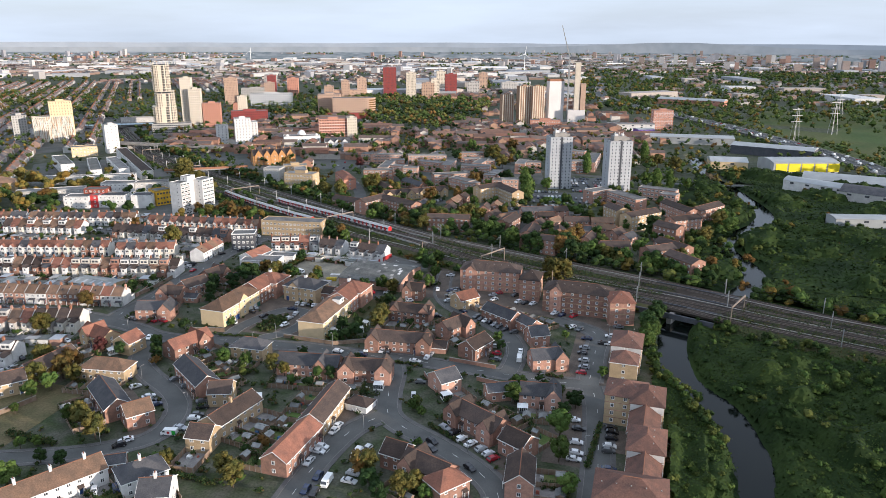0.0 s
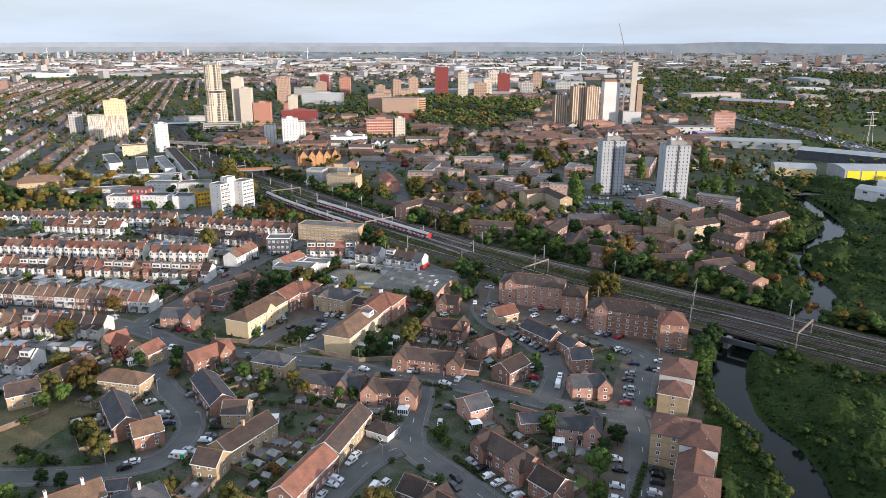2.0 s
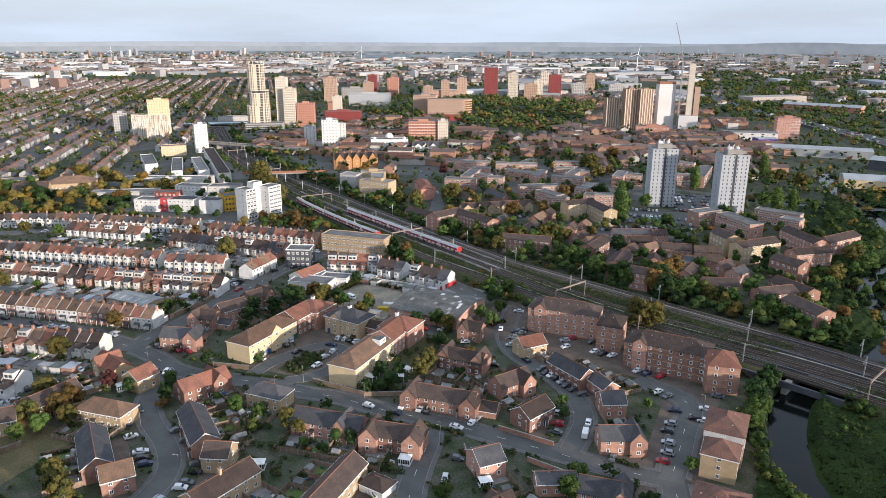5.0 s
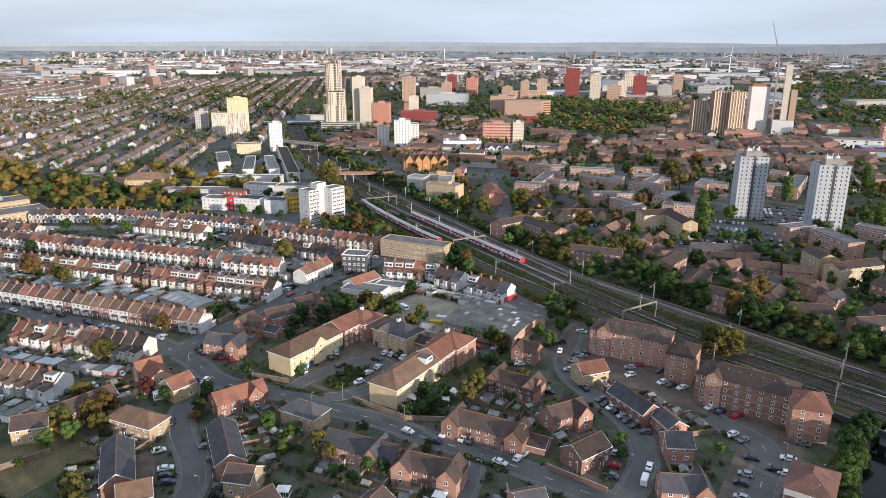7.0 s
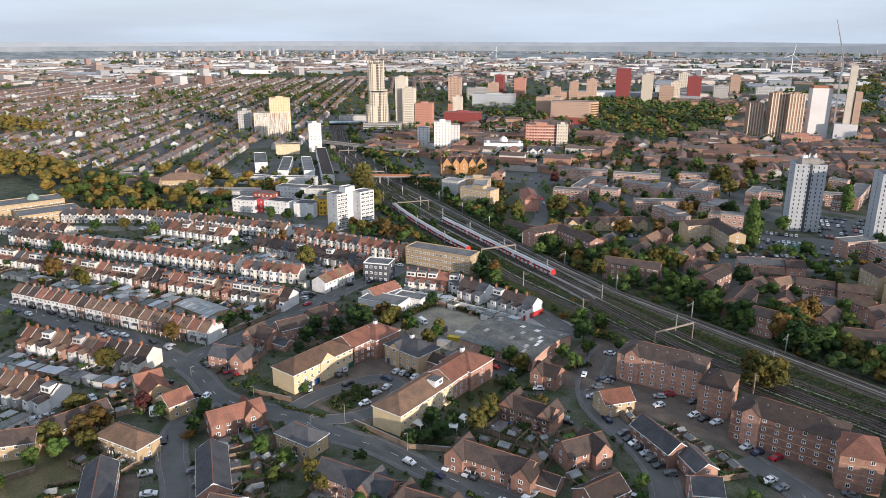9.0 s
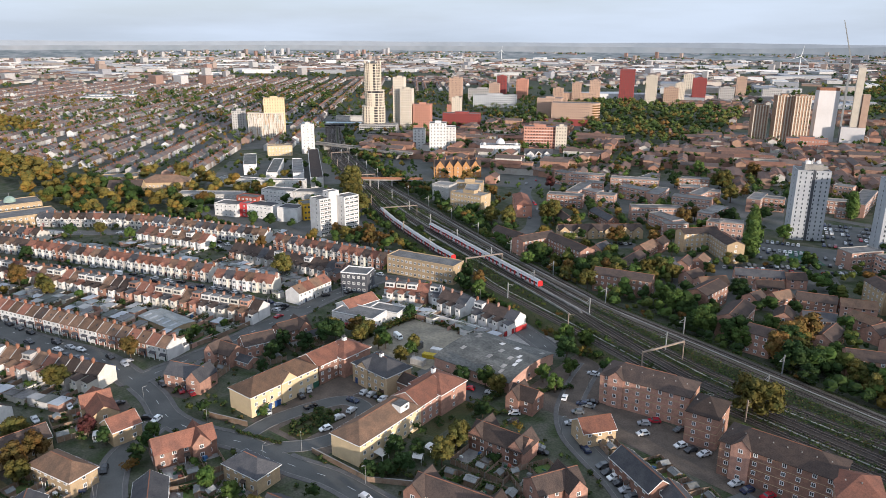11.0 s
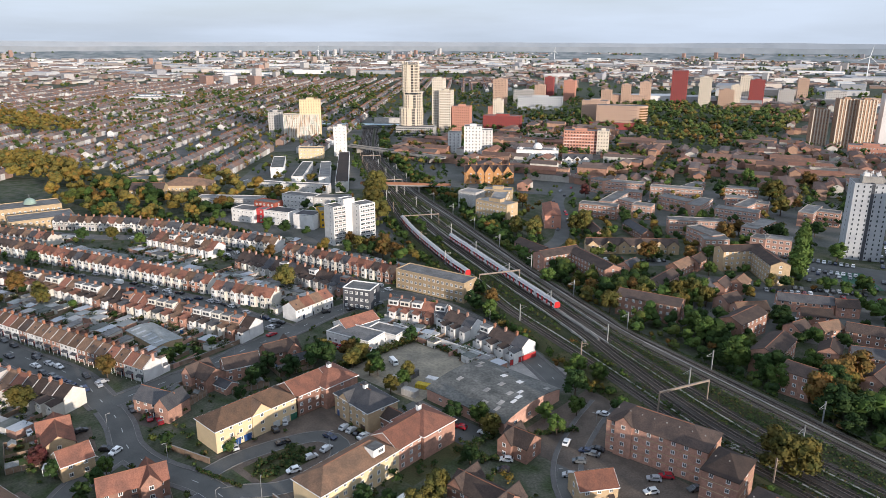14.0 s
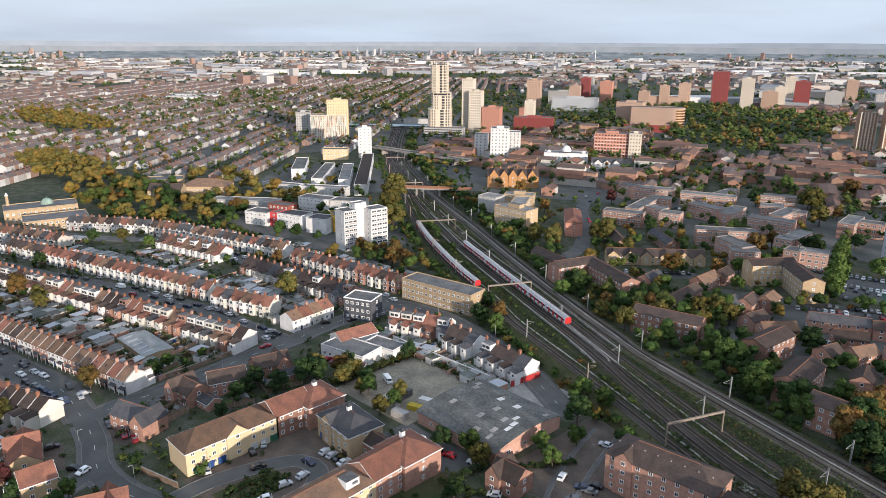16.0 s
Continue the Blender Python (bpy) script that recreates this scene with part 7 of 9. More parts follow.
def warehouse(x, y, L, D, turn, h, wall, roof, label, crown=2.0, stripe=None):
    claim(x, y, L, D, turn)
    ob = thing("warehouse", x, y, 0, turn, label, "warehouse")
    s = Shape()
    s.box(-L / 2, L / 2, -D / 2, D / 2, -0.3, h, wall)
    part("wall", s, ob)
    r = Shape()
    m = 8
    arc = [(-D / 2 - 0.4 + (D + 0.8) * i / m, h + crown * math.sin(math.pi * i / m)) for i in range(m + 1)]
    for u in (-L / 2 - 0.4, L / 2 + 0.4):
        r.v += [(u, a, b) for a, b in arc]
    n = m + 1
    r.f += [(i, n + i, n + i + 1, i + 1) for i in range(m)] + [tuple(range(n)), tuple(2 * n - 1 - i for i in range(n)), (0, n - 1 + 0, 2 * n - 1, n)]
    r.m = [r.slot(roof)] * len(r.f)
    part("roof", r, ob)
    g = Shape()
    for i in range(int(L / 12)):
        if stripe:
            p = Shape()
            p.box(-L / 2 + 2 + i * 12, -L / 2 + 12.5 + i * 12, -D / 2 - 0.25, -D / 2, 1.5, h - 1, stripe)
            part("panel", p, ob)
        add_shape(g, pane_shape(3.0, 1.4, DARKWALL), pose(-L / 2 + 7 + i * 12, -D / 2, h - 2.4 if not stripe else 0.2))
    tagged(part("glazing", g, ob), kind="stuff")
    return ob


warehouse(110, 694, 60, 32, 20, 10, SHEDW, SHEDW, "long white shed with bright yellow panels", stripe=YELLOW)
warehouse(99, 786, 80, 28, -17, 9, DARKWALL, SHEDW, "dark-walled warehouse with pale roof")
warehouse(49, 690, 33, 24, 7, 7, CREAM, SHEDW, "tan shed with pale shallow roof", 3)
warehouse(140, 630, 66, 28, -12, 5, SHEDW, SHEDW, "pale shed with big curved roof", 4)
warehouse(112, 587, 50, 15, -33, 8, WHITE, SHEDW, "white curved office building with pale roof", 2.5)
warehouse(150, 565, 50, 24, -25, 7, GREYWALL, ROOF_DARK, "low office with dark pitched roof", 4)
warehouse(125, 484, 46, 14, 15, 6, SHEDW, SHEDW, "long low white-roofed building", 1)
warehouse(17, 852, 92, 24, 5, 8, SHEDW, SHEDW, "long blue-white warehouse with pale roof", 2)
warehouse(-40, 916, 22, 16, 30, 7, surf("purple_cladding", (0.2, 0.13, 0.4), rough=0.5), SHEDW, "small purple clad warehouse shed", 1)
warehouse(-60, 955, 60, 24, 16, 9, WHITE, FELT, "white flat-roofed office block", 1)
warehouse(20, 1400, 120, 34, -14, 9, PINKT, SHEDW, "brick works with chimney and pale roof", 3)
warehouse(-1330, 760, 90, 20, 40, 9, WHITE, SHEDW, "white and red school with flat roof", 1)
warehouse(-1300, 720, 60, 18, 40, 9, WHITE, SHEDW, "white flat-roofed school block", 1)

# fields beside the motorway
for x0, x1, y0, y1, turn in ((150, 420, 640, 800, -38), (60, 260, 820, 1010, -30), (200, 520, 880, 1120, -20), (110, 330, 1060, 1300, -16), (260, 600, 1160, 1420, -10)):
    patch("field", FIELD, x0, x1, y0, y1, 0.014 + 0.003 * (y0 % 7), "rough green pasture beside the motorway", turn)

# wind turbine and pylons
for x, y, h in ((-558, 2600, 65), (-3300, 2650, 48), (-2300, 3500, 48)):
    w = thing("wind_turbine", x, y, 0, 25, "white three-bladed wind turbine", "wind turbine", "wind turbines")
    s = Shape()
    s.tube((0, 0, 0), (0, 0, h), 1.8, 1.0, WHITEPAINT, 8)
    part("mast", s, w)
    s = Shape()
    s.box(-1.5, 1.5, -4, 3, h - 1.5, h + 1.5, WHITEPAINT)
    part("nacelle", s, w)
    for a in (80, 200, 320):
        s = Shape()
        s.tube((0, -4.5, h), (h * 0.5 * math.cos(radians(a)), -4.5, h + h * 0.5 * math.sin(radians(a))), 1.2, 0.3, WHITEPAINT, 4)
        part("blade", s, w)
for x, y in ((190, 1000), (240, 1250), (130, 880)):
    w = thing("pylon", x, y, 0, 30, "tall grey steel lattice pylon", "pylon", "pylons")
    s = Shape()
    for sx in (-1, 1):
        for sy in (-1, 1):
            s.tube((sx * 4, sy * 4, 0), (sx * 0.6, sy * 0.6, 42), 0.25, 0.15, STEEL, 4)
    part("legs", s, w)
    for z in (26, 33, 40):
        a = Shape()
        a.box(-7, 7, -0.3, 0.3, z, z + 0.5, STEEL)
        part("arm", a, w)

# far river reach and hills
ts = Shape()
ribbon(ts, smooth([(-4350, 2500), (-3900, 2850), (-3500, 2900), (-3150, 2950), (-2900, 3250), (-2700, 3600), (-2000, 4050), (-1200, 4250)], 120), 110, -110, 1.5, WATER)
stuff("far_river", ts, "pale wide river reach far away", "water", "structure")


def hills(radius, base, amp, seed, mat, name):
    s = Shape()
    prev = None
    for i in range(0, 241):
        az = radians(-45 + i * 0.75)
        x, y = -radius * math.sin(az), radius * math.cos(az)
        h = base + amp * noise.noise((math.sin(az) * 5, math.cos(az) * 5, seed)) + amp * 0.35 * noise.noise((az * 16, seed, 1))
        if seed == 3.0:
            h += 34 * math.exp(-((math.degrees(az) - 1.0) / 6.5) ** 2)
        foot = 0.955 if seed == 2.0 else 1.0
        cur = ((x * foot, y * foot, -1), (x * 1.012, y * 1.012, h))
        if prev:
            s.poly([cur[0], prev[0], prev[1], cur[1]], mat)
        prev = cur
    stuff(name, s, "low distant wooded hills along the horizon", "hills", "structure")


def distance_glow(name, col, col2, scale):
    """Far backdrop: land with the haze of distance painted into its colour and a faint glow, in streaks."""
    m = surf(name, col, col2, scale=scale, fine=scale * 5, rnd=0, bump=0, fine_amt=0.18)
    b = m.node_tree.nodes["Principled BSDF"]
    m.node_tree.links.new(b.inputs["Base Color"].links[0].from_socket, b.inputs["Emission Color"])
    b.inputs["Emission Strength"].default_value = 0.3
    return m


# each farther layer paler and bluer: air haze mixed into the hill colours
HILL1 = distance_glow("hazed_far_woods", (0.10, 0.115, 0.115), (0.2, 0.2, 0.195), 0.02)
HILL2 = distance_glow("hazed_far_ridge", (0.165, 0.18, 0.19), (0.205, 0.213, 0.218), 0.004)
HILL3 = distance_glow("hazed_far_hills", (0.2, 0.217, 0.235), (0.218, 0.232, 0.248), 0.002)
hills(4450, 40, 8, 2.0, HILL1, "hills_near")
fs = Shape()
for k in range(2200):
    az, r = radians(far_rng.uniform(-16, 80)), far_rng.uniform(4265, 4480)
    if noise.noise((math.sin(az) * 9, math.cos(az) * 9, r * 0.004)) < -0.12:
        continue
    x, y, z = -r * math.sin(az), r * math.cos(az), (r - 4250) / 254 * 36
    tall = far_rng.random() < 0.06
    w, d, h = (16, 16, far_rng.uniform(20, 40)) if tall else (far_rng.uniform(14, 75), 14, far_rng.uniform(3, 7))
    if k % 2 == 0:
        leaf_cloud(fs, far_rng, [(x, y, z + 3, far_rng.uniform(6, 13))], 2.0, 0.04, PARK_MIX)
    else:
        fs.box(x - w / 2, x + w / 2, y - d / 2, y + d / 2, z - 6, z + h, TB if tall or k % 2 else FAR_SHED)
stuff("hillside_town", fs, "hazy houses and trees on far slopes", "houses")
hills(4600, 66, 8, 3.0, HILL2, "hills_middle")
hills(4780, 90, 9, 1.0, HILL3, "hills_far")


# ---- trees ----
for x, y, h, k in (
    (-199, 139, 9, "yellow"), (-207, 140, 10, "yellow"), (-202, 132, 8, "yellow"), (-197, 152, 9, "orange"), (-210, 152, 9, "yellow"), (-188, 144, 8, "yellow"), (-193, 131, 7, "green"), (-207, 146, 10, "orange"), (-195, 146, 9, "orange"), (-204, 147, 8, "yellow"), (-192, 138, 7, "green"), (-163, 122, 9, "yellow"), (-154, 118, 9, "yellow"), (-170, 124, 6, "green"), (-190, 122, 4, "green"),
    (-107, 115, 7, "yellow"), (-71, 127, 8, "orange"), (-66, 122, 7, "dark"), (-57, 121, 8, "yellow"), (-50, 122, 5, "green"), (-107, 181, 5, "yellow"), (-84, 161, 5, "dark"), (-40, 188, 7, "green"), (-22, 165, 8, "green"), (-20, 187, 5, "dark"), (-23, 178, 5, "dark"),
    (-238, 175, 9, "orange"), (-239, 202.5, 9, "orange"), (-268, 297, 13, "yellow"), (-233, 222, 7, "dark"), (-236, 228, 6, "green"), (-234.5, 240, 5, "green"), (-204, 173, 7, "copper"), (-202, 243, 8, "dark"), (-197, 264, 8, "yellow"), (-183, 266, 8, "yellow"), (-172, 268, 7, "green"), (-181, 178, 6, "green"), (-190, 168, 6, "dark"), (-232, 187, 5, "green"),
    (-110, 233, 8, "yellow"), (-124, 266, 8, "green"), (-132, 263, 7, "dark"), (-118, 264, 8, "yellow"), (-120, 216, 7, "dark"), (-115, 220, 6, "dark"), (-124, 214, 6, "dark"), (-122, 317, 8, "green"), (-113, 316, 8, "green"), (-106, 292, 7, "green"), (-100, 286, 6, "dark"),
    (-49, 301, 15, "yellow"), (-44, 303, 14, "yellow"), (-57, 226, 5, "green"), (-196, 233, 8, "dark"), (-359, 211, 10, "orange"), (-338, 214, 9, "yellow"), (-277, 309, 13, "yellow"), (-430, 300, 14, "yellow"),
    (-386, 460, 21, "yellow"), (-380, 452, 18, "yellow"), (-394, 468, 17, "yellow"), (-502, 382, 13, "orange"), (-290, 361, 10, "yellow"), (-272, 362, 11, "orange"), (-262, 364, 10, "orange"), (-280, 368, 9, "green"), (-196, 352, 9, "dark"), (-204, 352, 9, "yellow"), (-186, 348, 8, "orange"),
    (-196, 462, 12, "yellow"), (-110, 522, 20, "poplar"), (-137, 392, 11, "yellow"), (-122, 418, 11, "green"), (-116, 412, 10, "yellow"), (-70, 480, 9, "green"), (-60, 520, 10, "yellow"), (-96, 510, 9, "green"), (-150, 470, 9, "orange"), (-232, 470, 13, "green"), (-226, 476, 12, "yellow"), (-150, 610, 14, "yellow"), (-170, 655, 16, "green"), (-60, 560, 16, "poplar"), (-10, 560, 18, "poplar"), (0, 565, 17, "poplar"),
    (-1, 262, 8, "dark"), (1, 250, 8, "green"), (0, 240, 7, "green"), (2, 272, 9, "dark"), (-35, 360, 9, "green"), (-60, 368, 11, "green"), (-72, 362, 12, "orange"), (-66, 352, 10, "green"), (-100, 372, 12, "green"), (-108, 378, 10, "green"), (-84, 366, 9, "dark"),
    (-137, 271, 9, "dark"), (-133, 274, 9, "dark"), (-128, 276, 9, "yellow"), (-123, 274, 8, "dark"), (-142, 271, 7, "dark"), (-111, 282, 7, "green"), (-113, 302, 10, "dark"), (-115, 282, 7, "dark"), (-113, 249, 6, "dark"), (-100, 301, 6, "green"), (-104, 301, 6, "dark"), (-92, 302, 5, "green"), (-191, 225, 6, "dark"), (-203, 240, 8, "dark"), (-194, 247, 8, "dark"), (-194, 257, 9, "dark"), (-192, 261, 9, "dark"), (-190, 270, 8, "orange"), (-184, 271, 8, "yellow"), (-177, 271, 7, "dark"), (-184, 296, 7, "dark"), (-159, 262, 7, "yellow"), (-159, 268, 7, "green"), (-258, 244, 8, "dark"), (-248, 224, 5, "green"), (-273, 308, 9, "yellow"), (-351, 209, 11, "orange"), (-328, 212, 9, "yellow"), (-235, 207, 10, "orange"), (-234, 174, 10, "yellow"), (-422, 265, 9, "dark"), (-412, 278, 9, "yellow"), (-389, 284, 8, "green"), (-279, 370, 11, "orange"), (-279, 361, 9, "dark"), (-107, 221, 9, "yellow"), (-125, 236, 6, "dark"), (-125, 231, 6, "dark"), (-125, 227, 6, "dark"), (-320, 269, 9, "dark"), (-395, 230, 8, "dark"), (-381, 243, 8, "green"), (-305, 279, 7, "green"), (-174, 266, 6, "yellow"), (-162, 273, 7, "yellow"), (-199, 238, 7, "dark"), (-197, 261, 8, "dark"), (-192, 274, 7, "dark"), (-148, 174, 7, "green"), (-139, 175, 6, "green"), (-127, 174, 8, "yellow"), (-122, 173, 6, "yellow"), (-105, 176, 6, "dark"), (-108, 229, 8, "yellow"), (-113, 212, 7, "dark"), (-115, 207, 6, "dark"), (-118, 204, 6, "dark"), (-198, 167, 7, "copper"), (-178, 174, 6, "dark"), (-174, 169, 6, "dark"), (-124, 113, 6, "yellow"), (-101, 111, 8, "yellow"), (-158, 92, 8, "green"), (-69, 128, 8, "yellow"), (-62, 118, 6, "dark"), (-54, 124, 7, "yellow"), (-162, 108, 5, "dark"), (-153, 104, 5, "dark"), (-159, 103, 5, "dark"), (-171, 107, 4, "green"), (-167, 109, 4, "green"), (-70, 165, 4, "green"), (-66, 162, 4, "green"), (-82, 157, 4, "copper"), (-40, 180, 8, "green"), (-22, 165, 9, "green"), (-20, 151, 8, "green"), (-20, 183, 5, "dark"), (-22, 187, 4, "dark"), (-15, 136, 7, "green"), (-11, 176, 6, "green"), (-14, 208, 5, "green"), (-39, 335, 9, "dark"), (-17, 346, 10, "green"), (-7, 335, 10, "green"), (7, 333, 10, "dark"), (11, 355, 10, "yellow"), (-26, 346, 9, "yellow"), (-32, 238, 4, "green"), (-54, 219, 5, "dark"), (-1, 257, 9, "dark"), (0, 247, 8, "green"), (2, 267, 8, "dark"), (-1, 239, 8, "green"), (-121, 268, 8, "dark"), (-125, 267, 8, "dark"), (-104, 278, 7, "green"), (-187, 339, 8, "dark"), (-191, 340, 8, "dark"), (-178, 337, 8, "green"), (-135, 393, 9, "yellow"), (-121, 409, 9, "green"), (-121, 396, 9, "yellow"), (-116, 483, 9, "dark"), (-110, 527, 16, "poplar"), (-84, 408, 9, "dark"), (-81, 359, 10, "green"), (-73, 359, 10, "dark"), (-88, 354, 8, "dark"), (-51, 358, 13, "dark"), (-53, 352, 12, "green"), (-46, 351, 12, "yellow"), (-39, 346, 11, "dark"), (-58, 420, 9, "yellow"), (-57, 391, 10, "dark"), (-27, 351, 9, "yellow"), (-24, 349, 9, "dark"), (-242, 459, 12, "yellow"), (-255, 457, 10, "yellow"), (-234, 491, 10, "green"), (-234, 500, 10, "yellow"), (-151, 540, 10, "orange"), (-171, 664, 13, "yellow"), (-291, 512, 10, "orange"), (-166, 456, 9, "green"),
):
    if covered(x, y, 0.3) or on_road(Vector((x, y)), 0.5):
        continue
    tree(x, y, h, k, where="among houses" if y < 300 else "near the railway")
for x, y, h, k in (
    (-248, 448, 11, "yellow"), (-236, 448, 13, "yellow"), (-221, 480, 15, "yellow"), (-241, 487, 10, "dark"), (-203, 456, 8, "yellow"), (-239, 537, 9, "green"), (-210, 512, 9, "green"), (-275, 568, 11, "copper"), (-291, 632, 10, "orange"), (-257, 649, 12, "orange"), (-196, 560, 7, "dark"), (-180, 555, 9, "green"), (-202, 638, 11, "dark"), (-149, 514, 14, "orange"), (-205, 700, 14, "green"),
    (-167, 644, 18, "yellow"), (-173, 656, 15, "green"), (-128, 534, 14, "dark"), (-99, 480, 22, "poplar"), (-165, 718, 14, "orange"), (-148, 636, 8, "orange"), (-117, 570, 10, "dark"), (-92, 521, 12, "green"), (-166, 455, 12, "orange"), (-143, 480, 9, "green"), (-133, 455, 8, "green"), (-157, 430, 8, "green"), (-173, 431, 8, "yellow"), (-143, 376, 11, "yellow"), (-156, 378, 9, "yellow"), (-160, 388, 9, "orange"),
    (-128, 408, 11, "yellow"), (-123, 412, 12, "yellow"), (-184, 388, 9, "green"), (-181, 397, 8, "green"), (-84, 365, 11, "green"), (-82, 356, 11, "green"), (-84, 411, 10, "dark"), (-103, 378, 8, "dark"), (-52, 347, 13, "orange"), (-46, 343, 13, "dark"), (-342, 418, 20, "yellow"), (-326, 408, 17, "yellow"), (-299, 362, 10, "orange"), (-284, 364, 10, "orange"), (-287, 376, 9, "orange"), (-72, 610, 20, "poplar"), (-18, 560, 14, "green"),
    (-13, 664, 14, "yellow"), (-27, 692, 22, "poplar"), (3, 640, 16, "yellow"), (-6, 412, 14, "dark"), (-48, 372, 14, "orange"), (-51, 364, 13, "orange"), (33, 441, 13, "yellow"), (24, 401, 12, "yellow"), (35, 452, 12, "green"), (18, 368, 9, "green"), (0, 337, 10, "green"), (-20, 341, 9, "yellow"), (-12, 368, 9, "green"), (39, 429, 12, "green"), (13, 565, 10, "green"), (46, 489, 12, "green"), (-340, 545, 12, "orange"),
):
    if not covered(x, y, 0.3) and not on_road(Vector((x, y)), 0.5):
        tree(x, y, h, k, where="in the brick estate")
wood_rng = np.random.default_rng(8)


def clumps(s, x, y, z, r, h, count, size, mat, rng):
    """A loose heap of leaf clumps: one tree or bush of a wood."""
    if mat is LEAF_MIX or mat is PARK_MIX:
        mat = (PARK_KINDS if mat is PARK_MIX else LEAF_KINDS)[int(rng.choice(5, p=(0.3, 0.36, 0.2, 0.09, 0.05)))]
    many = 5 if count > 100 else 3
    lobes = [(x + rng.uniform(-0.5, 0.5) * r, y + rng.uniform(-0.5, 0.5) * r, z + h * rng.uniform(0.3, 0.72), r * rng.uniform(0.42, 0.66)) for _ in range(many)]
    leaf_cloud(s, rng, lobes, size, count / (r * r), mat)


def free(x, y, m=1.5):
    return not (covered(x, y, m) or on_road(Vector((x, y)), 1.5) or near_track(x, y) and min(((tp - (x, y)) ** 2).sum(1).min() for tp in TRACK_XY) < 25)


# leafy strips beside the railway
s = Shape()
for i in range(0, len(na), 1):
    for side, p, q in ((1, na[i], fa[i]), (-1, fa[i], na[i])):
        out = (p - q).normalized()
        for _ in range(5 if side < 0 else 3):
            d = wood_rng.uniform(6, 24 if side < 0 else 13)
            x, y = p.x + out.x * d + wood_rng.uniform(-2, 2), p.y + out.y * d + wood_rng.uniform(-2, 2)
            if p.x < -640 or not free(x, y, 3) or ((river_xy - (x, y)) ** 2).sum(1).min() < 9 ** 2:
                continue
            h = wood_rng.uniform(3, 9) if side < 0 else wood_rng.uniform(2, 5)
            clumps(s, x, y, 0, h * 0.6, h, 84, 0.17 + 0.022 * h, LEAF_MIX, wood_rng)
# bushes close along the near edge and on the strip between the first two tracks
for p in TRACK_LINES[0]:
    if not -330 < p.x < -6:
        continue
    q = min(TRACK_LINES[1], key=lambda c: (c - p).length_squared)
    out = (p - q).normalized()
    for _ in range(3):
        d = wood_rng.uniform(4.5, 10.5)
        x, y = p.x + out.x * d + wood_rng.uniform(-2, 2), p.y + out.y * d + wood_rng.uniform(-2, 2)
        if noise.noise((x * 0.05, y * 0.05, 9.0)) > -0.25 and free(x, y, 0.7):
            h = wood_rng.uniform(1.4, 4.2)
            clumps(s, x, y, 0.3, h * 0.62, h, 46, 0.26, LEAF_KINDS[int(wood_rng.choice(4, p=(0.45, 0.2, 0.25, 0.1)))], wood_rng)
    if (q - p).length > 6.5 and noise.noise((p.x * 0.04, p.y * 0.04, 5.0)) > -0.1:
        m = p.lerp(q, 0.5)
        h = wood_rng.uniform(0.8, 2.2)
        clumps(s, m.x + wood_rng.uniform(-1, 1), m.y + wood_rng.uniform(-0.5, 0.5), m.z - 0.3, h * 0.75, h, 36, 0.22, LEAF_KINDS[int(wood_rng.choice(3))], wood_rng)
# weeds and low scrub between the tracks
weeds = []
for k0, k1 in ((0, 1), (2, 3), (3, 4)):
    for p in TRACK_LINES[k0]:
        q = min(TRACK_LINES[k1], key=lambda c: (c - p).length_squared)
        gap = (q - p).length
        if not 5.0 < gap < 26 or p.x < -560:
            continue
        for _ in range(int(gap * 11)):
            m = p.lerp(q, wood_rng.uniform(2.2 / gap, 1 - 2.2 / gap))
            n2 = noise.noise((m.x * 0.045, m.y * 0.045, 2.0))
            if n2 > -0.4 and ((river_xy - (m.x, m.y)) ** 2).sum(1).min() > 15 ** 2:
                weeds.append((m.x + wood_rng.uniform(-2, 2), m.y + wood_rng.uniform(-2, 2), m.z + wood_rng.uniform(-0.15, 0.3 + max(0, n2) * 3)))
for i in range(len(na) - 1):
    for p, q in ((na[i], fa[i]), (fa[i], na[i])):
        o = (p - q).normalized()
        if p.x < -600 or ((river_xy - (p.x, p.y)) ** 2).sum(1).min() < 15 ** 2:
            continue
        for _ in range(40 if p.x < -8 else 130):
            d = wood_rng.uniform(2.6, 9)
            m = p.lerp(na[i + 1] if p is na[i] else fa[i + 1], wood_rng.random()) + o * d
            weeds.append((m.x, m.y, max(0.1, p.z * (1 - max(0, d - 3) / 6)) + wood_rng.uniform(0, 0.35)))
carpet(s, wood_rng, weeds, 0.3, GARDEN_LEAF)
stuff("trackside_bushes", s, "thick bushes and small trees along the railway", "bushes")

# river bank and marsh: a rolling cover of reeds and bushes
def scrub_height(x, y):
    d = math.sqrt(((river_xy - (x, y)) ** 2).sum(1).min())
    edge = 6.4 if y > 195 else max(4.3, 6.4 - (195 - y) * 0.05)
    if d < edge:
        return None
    n2 = noise.noise((x * 0.03, y * 0.03, 4.0)) + 0.35 * noise.noise((x * 0.09, y * 0.09, 1.0))
    h = 0.7 + 0.5 * noise.noise((x * 0.21, y * 0.21, 3.0)) + 0.45 * abs(noise.noise((x * 0.5, y * 0.5, 5.0)))
    if n2 > 0.02:
        h += min(6.5, (n2 - 0.02) * 20) * (0.75 + 0.5 * noise.noise((x * 0.16, y * 0.16, 6.0)))
    if d < 13:
        h = h * 0.6 + 0.5
    return max(ground_z(x, y), -2.6) + h * min(1.0, (d - edge + 0.9) / 4.0)


s, top = Shape(), []
slot = s.slot(MARSH)
